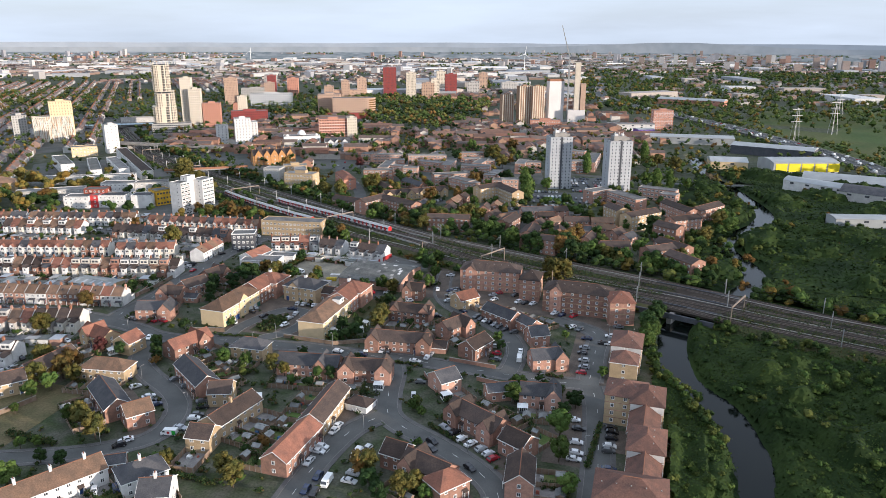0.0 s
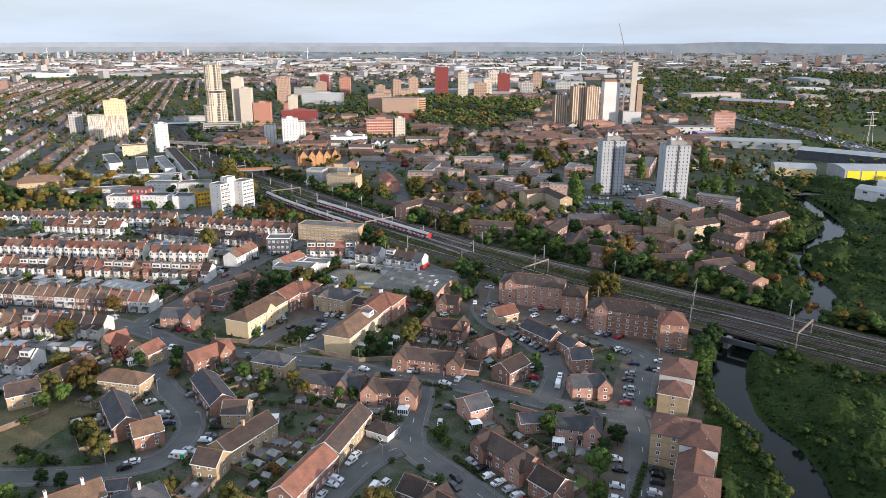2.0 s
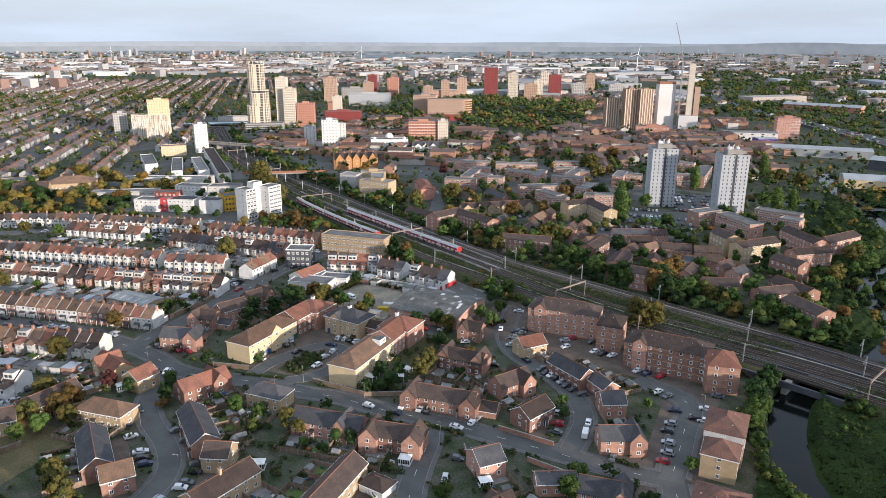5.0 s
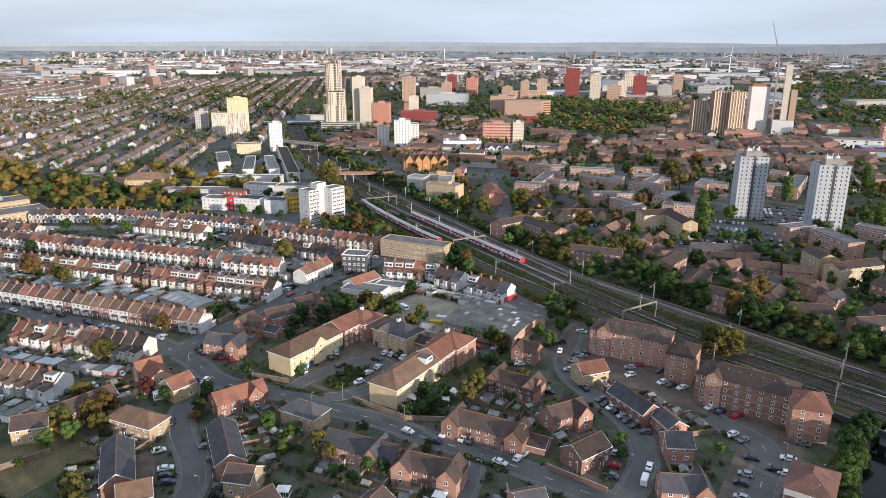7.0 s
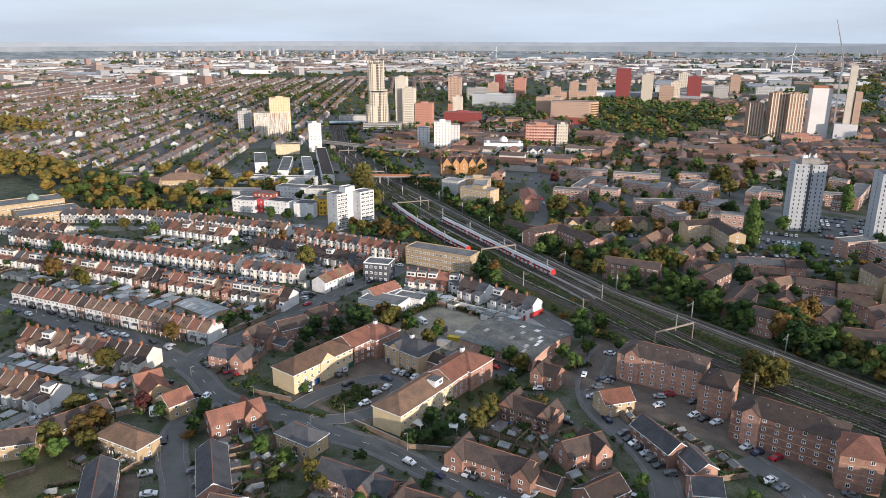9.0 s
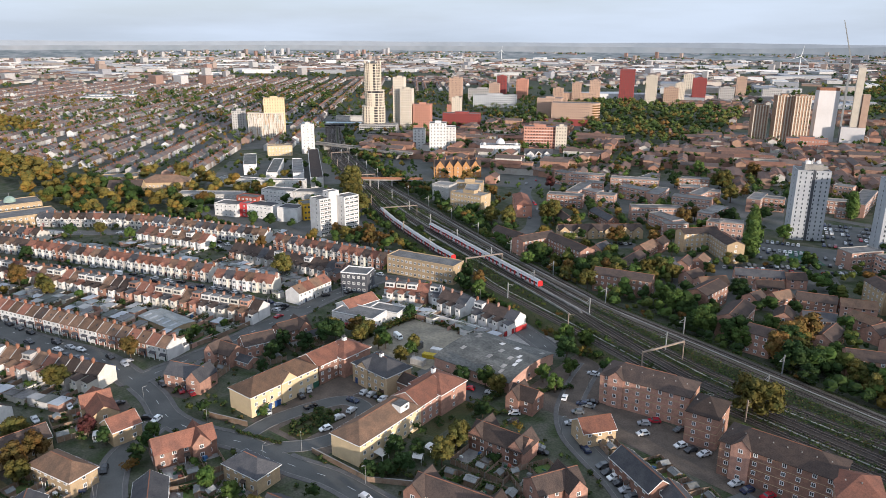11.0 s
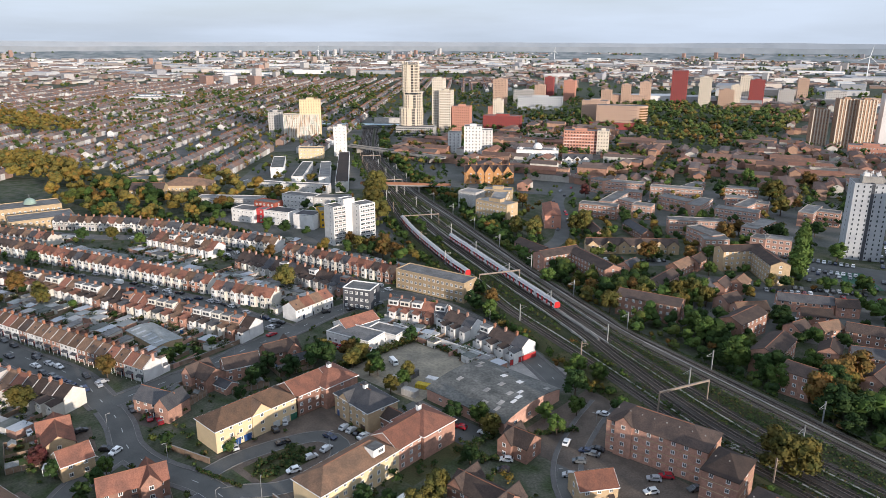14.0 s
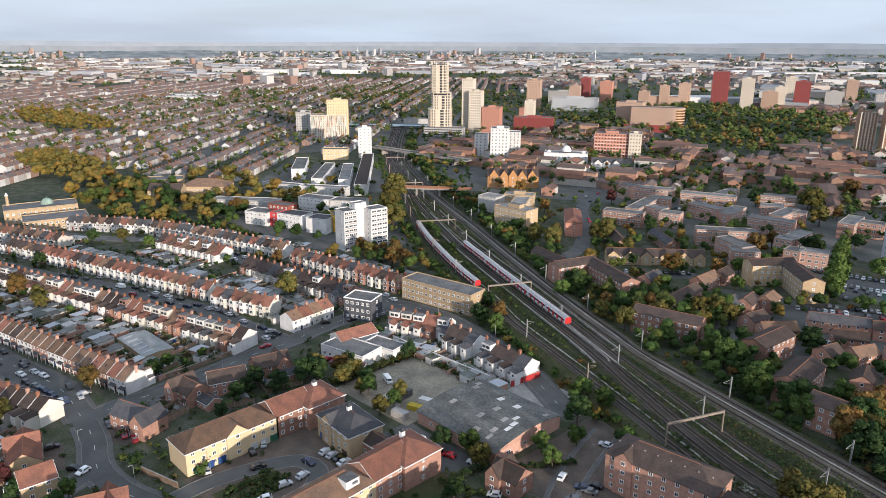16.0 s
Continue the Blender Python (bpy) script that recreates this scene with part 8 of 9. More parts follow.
for x0, x1, y0, y1, st in ((3, 128, 92, 330, 1.15), (20, 236, 330, 660, 2.4)):
    xs, ys = np.arange(x0, x1, st), np.arange(y0, y1, st)
    z = {}
    for j, y in enumerate(ys):
        for i, x in enumerate(xs):
            if x > 34 + 0.33 * y or on_road(Vector((x, y)), 1.0) or covered(x, y, 1.2) or near_track(x, y) and min(((tp - (x, y)) ** 2).sum(1).min() for tp in TRACK_XY) < 81:
                continue
            h = scrub_height(x, y)
            if h is not None:
                z[i, j] = len(s.v)
                s.v.append((x + wood_rng.uniform(-0.3, 0.3) * st, y + wood_rng.uniform(-0.3, 0.3) * st, h))
    for (i, j), k in z.items():
        q = [k, z.get((i + 1, j)), z.get((i + 1, j + 1)), z.get((i, j + 1))]
        if None not in q:
            s.f.append(tuple(q))
            s.m.append(slot)
            c = [sum(s.v[m][t] for m in q) / 4 for t in range(3)]
            for _ in range(2):
                top.append((c[0] + wood_rng.uniform(-0.6, 0.6) * st, c[1] + wood_rng.uniform(-0.6, 0.6) * st, c[2] + wood_rng.uniform(-0.1, 0.35)))
carpet(s, wood_rng, [p for p in top if p[1] < 330], 0.36, SCRUB)
carpet(s, wood_rng, [p for p in top if p[1] >= 330], 0.75, SCRUB)
for i in range(1150):
    x, y = wood_rng.uniform(6, 130), wood_rng.uniform(95, 600)
    n2 = noise.noise((x * 0.03, y * 0.03, 4.0)) + 0.35 * noise.noise((x * 0.09, y * 0.09, 1.0))
    if n2 < -0.02 or not free(x, y, 2) or ((river_xy - (x, y)) ** 2).sum(1).min() < 64:
        continue
    h = wood_rng.uniform(2.5, 6)
    clumps(s, x, y, 0.2, h * 0.62, h, 84, 0.3, LEAF_MIX if i % 3 == 0 else SCRUB, wood_rng)
for i in range(760):
    x, y = wood_rng.uniform(8, 112), wood_rng.uniform(96, 290)
    if x > 34 + 0.33 * y or not free(x, y, 2) or ((river_xy - (x, y)) ** 2).sum(1).min() < 50:
        continue
    h = wood_rng.uniform(1.0, 2.6)
    z = scrub_height(x, y) or 0.0
    clumps(s, x, y, z - 0.5, h * 0.9, h, 46, 0.2, LEAF_KINDS[int(wood_rng.choice(3, p=(0.5, 0.3, 0.2)))] if i % 2 else SCRUB, wood_rng)
for x, y in ((52, 150), (49, 154), (60, 128), (58, 124), (47, 231), (52, 226), (57, 219)):
    clumps(s, x, y, 0, 3.2, 5.5, 160, 0.34, LEAF_GREEN, wood_rng)
for q in RIVER:
    if 95 < q.y < 292:
        for _ in range(4):
            x, y = q.x - wood_rng.uniform(7.5, 13.5), q.y + wood_rng.uniform(-2, 2)
            if free(x, y, 1.6):
                h = wood_rng.uniform(2.5, 5.5)
                clumps(s, x, y, -0.4, h * 0.5, h, 90, 0.26, LEAF_KINDS[int(wood_rng.choice(3, p=(0.5, 0.25, 0.25)))], wood_rng)
stuff("marsh_scrub", s, "dense green scrub and reeds over the river marsh", "scrub")

# gardens of the estate and terraces
s = Shape()
for i in range(4300):
    x, y = wood_rng.uniform(-430, -4), wood_rng.uniform(85, 345)
    if x < -240 and y < 150 or not free(x, y, 0.8) or (-200 < x < -82 and 258 < y < 312) or (-163 < x < -140 and 196 < y < 232) or (-28 < x < -4) or (-113 < x < -20 and 255 < y < 285) or (-205 < x < -178 and 98 < y < 142):
        continue
    h = wood_rng.uniform(0.6, 2.4) if wood_rng.random() < 0.93 else wood_rng.uniform(3, 6)
    clumps(s, x, y, 0, 0.5 + h * 0.5, h, 22 if h < 2 else 60, 0.17 + 0.05 * h, GARDEN_LEAF if h < 2.4 else LEAF_MIX, wood_rng)
for cx, cy in ((-155, 209), (-150, 210), (-153, 217), (-149.5, 219), (-152, 222), (-155, 214), (-151, 207), (-150, 214.5), (-155.5, 220)):
    for _ in range(6):
        clumps(s, cx + wood_rng.uniform(-1.5, 1.5), cy + wood_rng.uniform(-1.5, 1.5), 0, 1.4, 1.4, 60, 0.22, GARDEN_LEAF, wood_rng)
stuff("garden_shrubs", s, "shrubs and hedges in the back gardens", "shrubs")

# trees of the brick estate, the schools and the town
s = Shape()
def scatter(n, x0, x1, y0, y1, h0, h1, keep=None, cards=70, size=0.42, margin=2.0, mat=LEAF_MIX):
    for _ in range(n):
        x, y = wood_rng.uniform(x0, x1), wood_rng.uniform(y0, y1)
        if (keep and not keep(x, y)) or not free(x, y, margin):
            continue
        h = wood_rng.uniform(h0, h1)
        clumps(s, x, y, h * 0.12, h * 0.48, h, cards, size * h / 8, mat, wood_rng)


scatter(520, -240, 45, 350, 520, 3, 9, lambda x, y: y > 385 - (x + 150) * 0.33, margin=1.0, cards=104, size=0.29)
scatter(330, -260, 45, 520, 720, 5, 11, margin=1.5, cards=50, size=0.28)
scatter(460, -190, 40, 310, 420, 6, 12, lambda x, y: 12 < y - (349 - (x + 81) * 0.36) < 34, margin=0.5, cards=120, size=0.26)
scatter(200, -470, -250, 300, 480, 5, 10, cards=130, size=0.26)
scatter(110, -560, -420, 290, 420, 7, 14, lambda x, y: abs((y - 300) - (-x - 420) * -0.1) < 70, cards=110, size=0.28)
scatter(110, -560, -420, 290, 420, 8, 15, mat=GOLD_MIX, cards=110, size=0.28)
scatter(170, -760, -590, 300, 352, 11, 16, lambda x, y: (x + 680) ** 2 / 95 ** 2 + (y - 326) ** 2 / 24 ** 2 < 1, mat=GOLD_MIX, cards=60, size=0.3)
scatter(230, -1230, -900, 400, 480, 12, 18, lambda x, y: (x + 1060) ** 2 / 165 ** 2 + (y - 440) ** 2 / 36 ** 2 < 1, mat=GOLD_MIX, cards=26, size=0.34)
scatter(900, -600, -280, 850, 1300, 10, 17, lambda x, y: x < -290 - (y - 860) * 0.2 + 40 and y > 860 + (-300 - x) * 0.2, mat=PARK_MIX, cards=26, size=0.34)
scatter(900, -560, 60, 620, 1000, 5, 12, cards=24, size=0.34, margin=1.0)
scatter(110, -560, 60, 520, 1000, 6, 12, mat=GOLD_MIX, cards=30, size=0.32)
scatter(620, -540, -230, 440, 860, 5, 11, margin=1.0, cards=44, size=0.28)
scatter(2100, -330, 480, 640, 1900, 7, 14, lambda x, y: 30 - (y - 870) * 0.45 < x < y * 0.29 + 20 and noise.noise((x * 0.006, y * 0.006, 3.0)) > -0.22, cards=12, size=0.48, mat=PARK_MIX)
scatter(2900, -1400, -560, 330, 1300, 5, 12, cards=6, size=0.55, margin=0.6, mat=PARK_MIX)
scatter(360, -1400, -560, 330, 1300, 6, 12, cards=12, size=0.5, mat=GOLD_MIX)
# belts of trees beside the motorway
mw = LINES[15][1]
for off, cnt in ((30, 60), (-18, 190), (-27, 150)):
    belt, _ = sides_of(mw, off, off)
    for _ in range(cnt):
        p = belt[int(wood_rng.integers(0, min(len(belt) - 1, 420)))]
        x, y = p.x + wood_rng.uniform(-5, 5), p.y + wood_rng.uniform(-5, 5)
        if covered(x, y, 3) or on_road(Vector((x, y)), 3):
            continue
        h = wood_rng.uniform(6, 12)
        clumps(s, x, y, h * 0.1, h * 0.5, h, 30, 0.045 * h, PARK_MIX, wood_rng)
stuff("town_trees", s, "mixed green and yellowing trees of the town", "trees")

s = Shape()
for i in range(6200):
    az = radians(wood_rng.uniform(-15, 79) if i % 2 else wood_rng.uniform(-15, 8))
    r = 1100 + 3300 * wood_rng.random() ** 0.8
    x, y = -r * math.sin(az), r * math.cos(az)
    k = noise.noise((x * 0.0016, y * 0.0016, 7.0))
    if k < 0.05 and az > 0.15 and wood_rng.random() < 0.45 or covered(x, y, 4):
        continue
    h = wood_rng.uniform(6, 13)
    for _ in range(1 if k < 0.2 else 2):
        leaf_cloud(s, wood_rng, [(x + wood_rng.uniform(-12, 12), y + wood_rng.uniform(-12, 12), h * 0.45, h * wood_rng.uniform(0.5, 0.75))], 1.3, 0.14, LEAF_KINDS[int(wood_rng.integers(0, 3)) if wood_rng.random() < 0.88 else 3])
stuff("distant_trees", s, "countless distant trees between the houses", "trees")


# ---- parked cars and vans ----
car(-177.1, 161.3, -37)
car(-173.0, 152.2, 53)
car(-166.0, 148.7, 63)
car(-156.8, 144.4, 51)
car(-153.7, 142.2, 51)
car(-150.7, 140.7, 51)
car(-156.7, 157.8, 63)
car(-149.7, 154.8, 51)
car(-137.8, 147.2, 51)
car(-135.3, 144.2, 27)
car(-133.7, 139.6, 27)
car(-133.5, 137.2, 27)
car(-133.8, 131.2, 0)
car(-144.5, 117.2, -131)
car(-144.6, 120.1, -131)
car(-134.4, 97.2, -54)
car(-129.9, 99.9, -41)
car(-113.0, 197.3, 0)
car(-102.8, 197.5, 6)
car(-81.8, 198.7, 0)
car(-78.6, 203.4, 90)
car(-78.2, 206.4, 90)
car(-94.3, 203.3, 94)
car(-97.0, 203.5, 94)
car(-57.0, 220.9, 189)
car(-54.6, 214.9, 189)
car(-53.7, 210.1, 180)
car(-46.4, 220.1, 99)
car(-45.3, 213.0, 99, 2)
car(-72.8, 173.4, -69)
car(-74.0, 183.6, 16)
car(-89.1, 159.5, -27)
car(-86.7, 158.6, -27)
car(-87.9, 144.6, -99)
car(-88.3, 147.5, -99)
car(-87.4, 135.7, 0)
car(-87.4, 133.2, 0)
car(-87.2, 127.7, -90)
car(-75.9, 135.1, -90, 2)
car(-74.3, 139.0, -99)
car(-81.5, 122.2, -90)
car(-77.9, 120.5, -86, 2)
car(-79.0, 115.5, -86)
car(-81.7, 115.7, -86)
car(-73.0, 126.4, 0)
car(-72.4, 122.9, 0)
car(-57.6, 148.7, -29)
car(-56.5, 157.5, -24)
car(-52.7, 155.8, 61)
car(-49.9, 153.0, 61)
car(-46.3, 151.4, 61)
car(-42.7, 149.7, 55)
car(-40.0, 147.9, 55)
car(-38.0, 145.9, 55)
car(-43.1, 139.3, -35)
car(-56.6, 145.0, -29)
car(-46.2, 126.0, -53)
car(-19.2, 175.0, 7)
car(-17.0, 170.2, 7)
car(-16.6, 162.2, 7)
car(-15.8, 156.4, 5)
car(-16.1, 153.1, 5)
car(-23.5, 226.3, 182)
car(-22.1, 219.8, 182)
car(-21.3, 214.1, 182)
car(-21.6, 209.1, 182)
car(-34.7, 204.6, 90)
car(-7.6, 173.5, 7)
car(-7.0, 171.4, 7)
car(-6.9, 168.0, 7)
car(-7.0, 163.1, 7)
car(-7.1, 160.6, 5)
car(-6.0, 151.1, 5)
car(-5.8, 148.6, 5)
car(-17.2, 238.1, 186)
car(-12.7, 256.9, 186)
car(-14.9, 246.0, 186)
car(-14.5, 237.8, 186)
car(-106.8, 257.4, 214)
car(-104.5, 252.9, 214)
car(-99.4, 276.4, 108)
car(-120.2, 264.1, 198)
car(-127.6, 261.6, 198)
car(-91.0, 279.3, 198)
car(-91.5, 270.7, 214)
car(-89.8, 263.2, 214)
car(-100.0, 298.1, 191)
car(-72.3, 277.3, 214)
car(-70.2, 271.6, 234)
car(-70.4, 280.7, 214)
car(-62.4, 280.7, 242)
car(-59.0, 272.3, 242)
car(-55.8, 271.8, 242)
car(-52.1, 272.2, 242)
car(-72.0, 248.6, 239)
car(-69.4, 246.7, 239)
car(-67.1, 245.6, 239)
car(-64.7, 244.2, 228)
car(-62.2, 242.4, 228)
car(-59.8, 240.6, 228)
car(-56.9, 239.0, 228)
car(-53.1, 237.3, 210)
car(-40.7, 263.6, 242)
car(-37.4, 262.4, 242)
car(-32.5, 263.0, 242)
car(-31.2, 250.5, 242)
car(-27.6, 249.1, 242)
car(-23.7, 240.5, 186)
car(-23.4, 231.3, 186)
car(-79.6, 253.1, 144)
car(-210.4, 198.3, -8)
car(-201.3, 199.5, -15)
car(-197.2, 200.9, -15)
car(-190.5, 184.5, -68)
car(-167.9, 208.8, 168)
car(-167.7, 222.3, 168)
car(-168.9, 226.8, 153)
car(-159.8, 219.8, 78)
car(-146.0, 213.7, -107)
car(-152.2, 231.1, 8)
car(-236.5, 199.8, 84)
car(-222.6, 153.2, -8)
car(-219.2, 160.9, -8)
car(-219.0, 171.2, -8)
car(-223.7, 149.8, -2)
car(-253.3, 189.8, 17)
car(-247.9, 190.7, 17)
car(-258.2, 188.2, 17)
car(-242.6, 191.7, 17)
car(-235.3, 193.7, -2)
car(-244.7, 197.6, -2)
car(-259.4, 193.9, 13)
car(-264.9, 192.5, 13)
car(-273.1, 191.0, 13)
car(-209.2, 182.1, 82)
car(-355.4, 245.6, -158)
car(-334.8, 247.9, -162, 2)
car(-328.4, 252.3, -162)
car(-310.4, 253.5, -162)
car(-301.4, 256.5, -162)
car(-289.1, 259.3, -162)
car(-287.3, 263.2, -162)
car(-279.9, 264.9, -172)
car(-278.2, 266.7, -172)
car(-272.1, 267.3, -172)
car(-266.3, 269.6, -172)
car(-256.7, 268.6, -172)
car(-246.1, 271.0, -172)
car(-239.8, 271.4, 78)
car(-228.6, 262.5, 92)
car(-234.4, 268.2, 78)
car(-232.3, 292.5, 68)
car(-275.5, 327.4, -172)
car(-240.7, 331.3, -175)
car(-233.6, 330.1, -175)
car(-226.8, 301.9, 84)
car(-223.2, 315.0, 84)
car(-177.1, 335.1, -11)
car(-168.9, 335.4, -11)
car(-202.6, 272.8, 100)
car(-199.3, 273.6, 100)
car(-195.9, 274.4, 100)
car(-174.8, 278.2, -20, 2)
car(-177.1, 259.2, 153)
car(-174.8, 259.3, 153)
car(-153.1, 237.4, 98)
car(-150.3, 237.8, 98)
car(-147.6, 238.2, 98)
car(-145.3, 238.1, 98)
car(-130.6, 260.2, 98)
car(-139.7, 261.0, 98)
car(-92.8, 276.3, 198)
car(-90.7, 276.4, 198)
for i in range(26):
    a, b = i % 13, i // 13
    far_car(-112 + a * 4.6, 476 + a * 1.2 + b * 14, 104)
for i in range(12):
    far_car(-98 + i * 2.4, 432 + i * 0.9 - 16 * (i % 2), 120)
p_rng = random.Random(6)
for row in range(6):
    for a in range(15):
        if p_rng.random() < 0.7:
            u, v = a * 2.9 - 20, row * 10.5 - 27
            c, n = math.cos(radians(14)), math.sin(radians(14))
            far_car(-65 + u * c - v * n, 559 + u * n + v * c, 104 + p_rng.choice((0, 180)))
for x, y, t, n_, gap in ((-104, 452, 25, 14, 2.7), (-100, 462, 25, 14, 2.7), (-184, 442, 40, 12, 2.8), (-112, 389, 20, 5, 2.8), (-196, 540, 8, 12, 2.8), (-196, 552, 8, 12, 2.8), (-118, 494, 14, 16, 2.7), (-118, 512, 14, 14, 2.7), (-255, 582, 19, 10, 2.8), (-152, 560, 8, 9, 2.8), (-62, 470, 50, 9, 2.8), (-20, 445, 50, 8, 2.8)):
    c, n = math.cos(radians(t)), math.sin(radians(t))
    for i in range(n_):
        if p_rng.random() < 0.75 and not covered(x + i * gap * c, y + i * gap * n, 2.2) or (x, t) == (-118, 14):
            far_car(x + i * gap * c, y + i * gap * n, t + 90 + p_rng.choice((0, 180)))
t_rng = random.Random(17)
for line in (LINES[8][1], LINES[10][1], LINES[11][1], LINES[12][1]):
    a, b = sides_of(line, 2.9, -2.9)
    for i in range(4, len(line) - 4, 3):
        for side in (a, b):
            if t_rng.random() < 0.4 and -420 < side[i].x < -235 and side[i].y < 720:
                d = line[i + 1] - line[i]
                car(side[i].x, side[i].y, math.degrees(math.atan2(d.y, d.x)), where="parked along the terraces")

# ---- trains ----
def carriage_shapes(nose):
    L = 16.6
    b = Shape()
    prof = [(-1.4, 0.9), (1.4, 0.9), (1.45, 2.4), (1.2, 3.3), (0.6, 3.65), (-0.6, 3.65), (-1.2, 3.3), (-1.45, 2.4)]
    n = len(prof)
    for x in (-L / 2, L / 2):
        b.v += [(x, y, z) for y, z in prof]
    for i in range(n):
        j = (i + 1) % n
        b.f.append((i, j, n + j, n + i)[::-1])
        b.m.append(b.slot(TRAIN_ROOF if i in (3, 4, 5) else TRAIN_WHITE))
    for f in (tuple(range(n)), tuple(2 * n - 1 - i for i in range(n))):
        b.f.append(f)
        b.m.append(b.slot(RED_TRAIN if nose else TRAIN_WHITE))
    g, d, w = Shape(), Shape(), Shape()
    for sy in (-1, 1):
        y0, y1 = sorted((sy * 1.38, sy * 1.47))
        g.box(-L / 2 + 0.6, L / 2 - 0.6, y0, y1, 1.9, 2.7, GLASS)
    d.box(-0.7, 0.7, -0.05, 0.05, 1.0, 2.9, RED_TRAIN)
    w.box(-1.4, 1.4, -1.1, 1.1, 0.15, 0.95, TYRE)
    return b.mesh("carriage"), g.mesh("window_band"), d.mesh("door"), w.mesh("bogie")


CARRIAGE = [carriage_shapes(False), carriage_shapes(True)]


def train(line, start, count, label):
    dist = [0.0]
    for p, q in zip(line, line[1:]):
        dist.append(dist[-1] + (q - p).length)
    at = lambda u: Vector([float(np.interp(u, dist, [p[k] for p in line])) for k in range(3)])
    p0 = at(start)
    ob = thing("train", p0.x, p0.y, 0, 0, label, "train")
    for i in range(count):
        a, b = at(start + i * 17.2 - 6), at(start + i * 17.2 + 6)
        m = (a + b) / 2
        d = b - a
        turn = math.degrees(math.atan2(d.y, d.x))
        body, glass, doors, bogies = CARRIAGE[1 if i in (0, count - 1) else 0]
        c = part("carriage", body, ob, at=pose(m.x - p0.x, m.y - p0.y, m.z + 0.05, 0, 0, turn))
        part("window_band", glass, c)
        for u in (-5.6, -1.9, 1.9, 5.6):
            for v in (-1.45, 1.45):
                part("door", doors, c, "red sliding door", at=pose(u, v, 0))
        for u in (-5.5, 5.5):
            part("bogie", bogies, c, at=pose(u, 0, 0))


train(TRACK_LINES[0], 395, 7, "red and white underground train on curved track")
train(TRACK_LINES[2], 335, 7, "red and white underground train heading out of town")

# ---- gantries along the railway ----
def mast(x, y, z, turn, portal=0.0, mat=STEEL):
    ob = thing("overhead_line_mast", x, y, z, turn, "steel mast holding the overhead railway wires", "mast", "overhead line masts")
    s = Shape()
    s.box(-0.18, 0.18, -0.18, 0.18, -1, 7.2, mat)
    part("post", s, ob)
    if portal:
        s = Shape()
        s.box(-0.18, 0.18, portal - 0.18, portal + 0.18, -1, 7.2, mat)
        part("post", s, ob)
        s = Shape()
        s.box(-0.25, 0.25, 0, portal, 6.5, 7.1, mat)
        part("beam", s, ob)
    else:
        s = Shape()
        s.tube((0, 0, 6.4), (0, 3.2, 5.6), 0.07, 0.05, mat, 5)
        s.tube((0, 0, 5.0), (0, 3.0, 5.5), 0.05, 0.05, mat, 5)
        part("arm", s, ob)


for i in range(6, len(na) - 30, 6):
    d = na[i + 1] - na[i]
    t = math.degrees(math.atan2(d.y, d.x))
    o = (fa[i] - na[i]).normalized()
    wide = (fa[i] - na[i]).length
    p = na[i] - o * 2.2
    if i % 18 == 0:
        mast(p.x, p.y, p.z, t + 180, wide * 0.55, GANTRY)
    else:
        mast(p.x, p.y, p.z, t + 180, 0, GANTRY if i % 12 else STEEL)
    q = fa[i] + o * 2.2
    mast(q.x, q.y, q.z, t, 0)
    if wide > 20:
        mid = na[i].lerp(fa[i], 0.55)
        mast(mid.x, mid.y, mid.z, t, 0, STEEL)
for line, z in ((TRACK_LINES[0], 5.5), (TRACK_LINES[2], 5.6), (TRACK_LINES[4], 5.6), (TRACK_LINES[5], 5.6)):
    s = Shape()
    for p, q in zip(line[::3], line[3::3]):
        s.tube(p + Vector((0, 0, z)), q + Vector((0, 0, z)), 0.025, 0.025, DARKWALL, 3)
    stuff("overhead_wire", s, "thin overhead wire above the track", "wire", "structure")
# low viaduct carrying the middle tracks
for line, off in ((TRACK_LINES[1], 2.9), (TRACK_LINES[1], -2.9), (TRACK_LINES[3], -2.9)):
    side, _ = sides_of(line, off, off)
    seg = [p for p in side if -345 < p.x < -128]
    s = Shape()
    ribbon(s, seg, 0.18, -0.18, 0.75, CONCRETE, 3.2)
    v = stuff("viaduct_parapet", s, "stained concrete viaduct parapet beside the tracks", "parapet", "structure")
    for p, q in zip(seg[::2], seg[1::2]):
        d = q - p
        c = Shape()
        c.box(-0.45, 0.45, -0.5, 0.5, -p.z - 0.2, 0.3, CONCRETE)
        part("pier", c, v, at=pose(p.x, p.y, p.z, 0, 0, math.degrees(math.atan2(d.y, d.x))))
br = thing("railway_bridge", 11, 287, 0, -18, "dark steel girder bridge carrying tracks over the river", "bridge")
for v in (-14, -2, 12, 24):
    s = Shape()
    s.box(-19, 19, v - 0.4, v + 0.4, 0.6, 2.9, DARKWALL)
    part("girder", s, br)
s = Shape()
s.box(-1, 1, -13, 24, -3.5, 1.5, CONCRETE)
part("pier", s, br)
for x, y, w in ((-77, 309.5, 5), (-62, 312, 2)):
    c = thing("equipment_cabin", x, y - 8, 0, -20, "pale grey trackside equipment cabin", "cabin")
    s = Shape()
    s.box(-w / 2, w / 2, -1.3, 1.3, 0, 2.6, WHITE)
    s.box(-w / 2 - 0.2, w / 2 + 0.2, -1.5, 1.5, 2.6, 2.8, CONCRETE)
    part("body", s, c)

# ---- garden fences, sheds, conservatories ----
SHEDROOF = surf("pale_shed_felt", (0.24, 0.24, 0.23), (0.16, 0.165, 0.16), scale=0.5, fine=3, rnd=0.4)
shed_w, shed_r = gable_walls(2.6, 2.0, 1.9, 0.5, TIMBER), pitched_roof(2.6, 2.0, 1.9, 0.5, SHEDROOF, over=0.15)
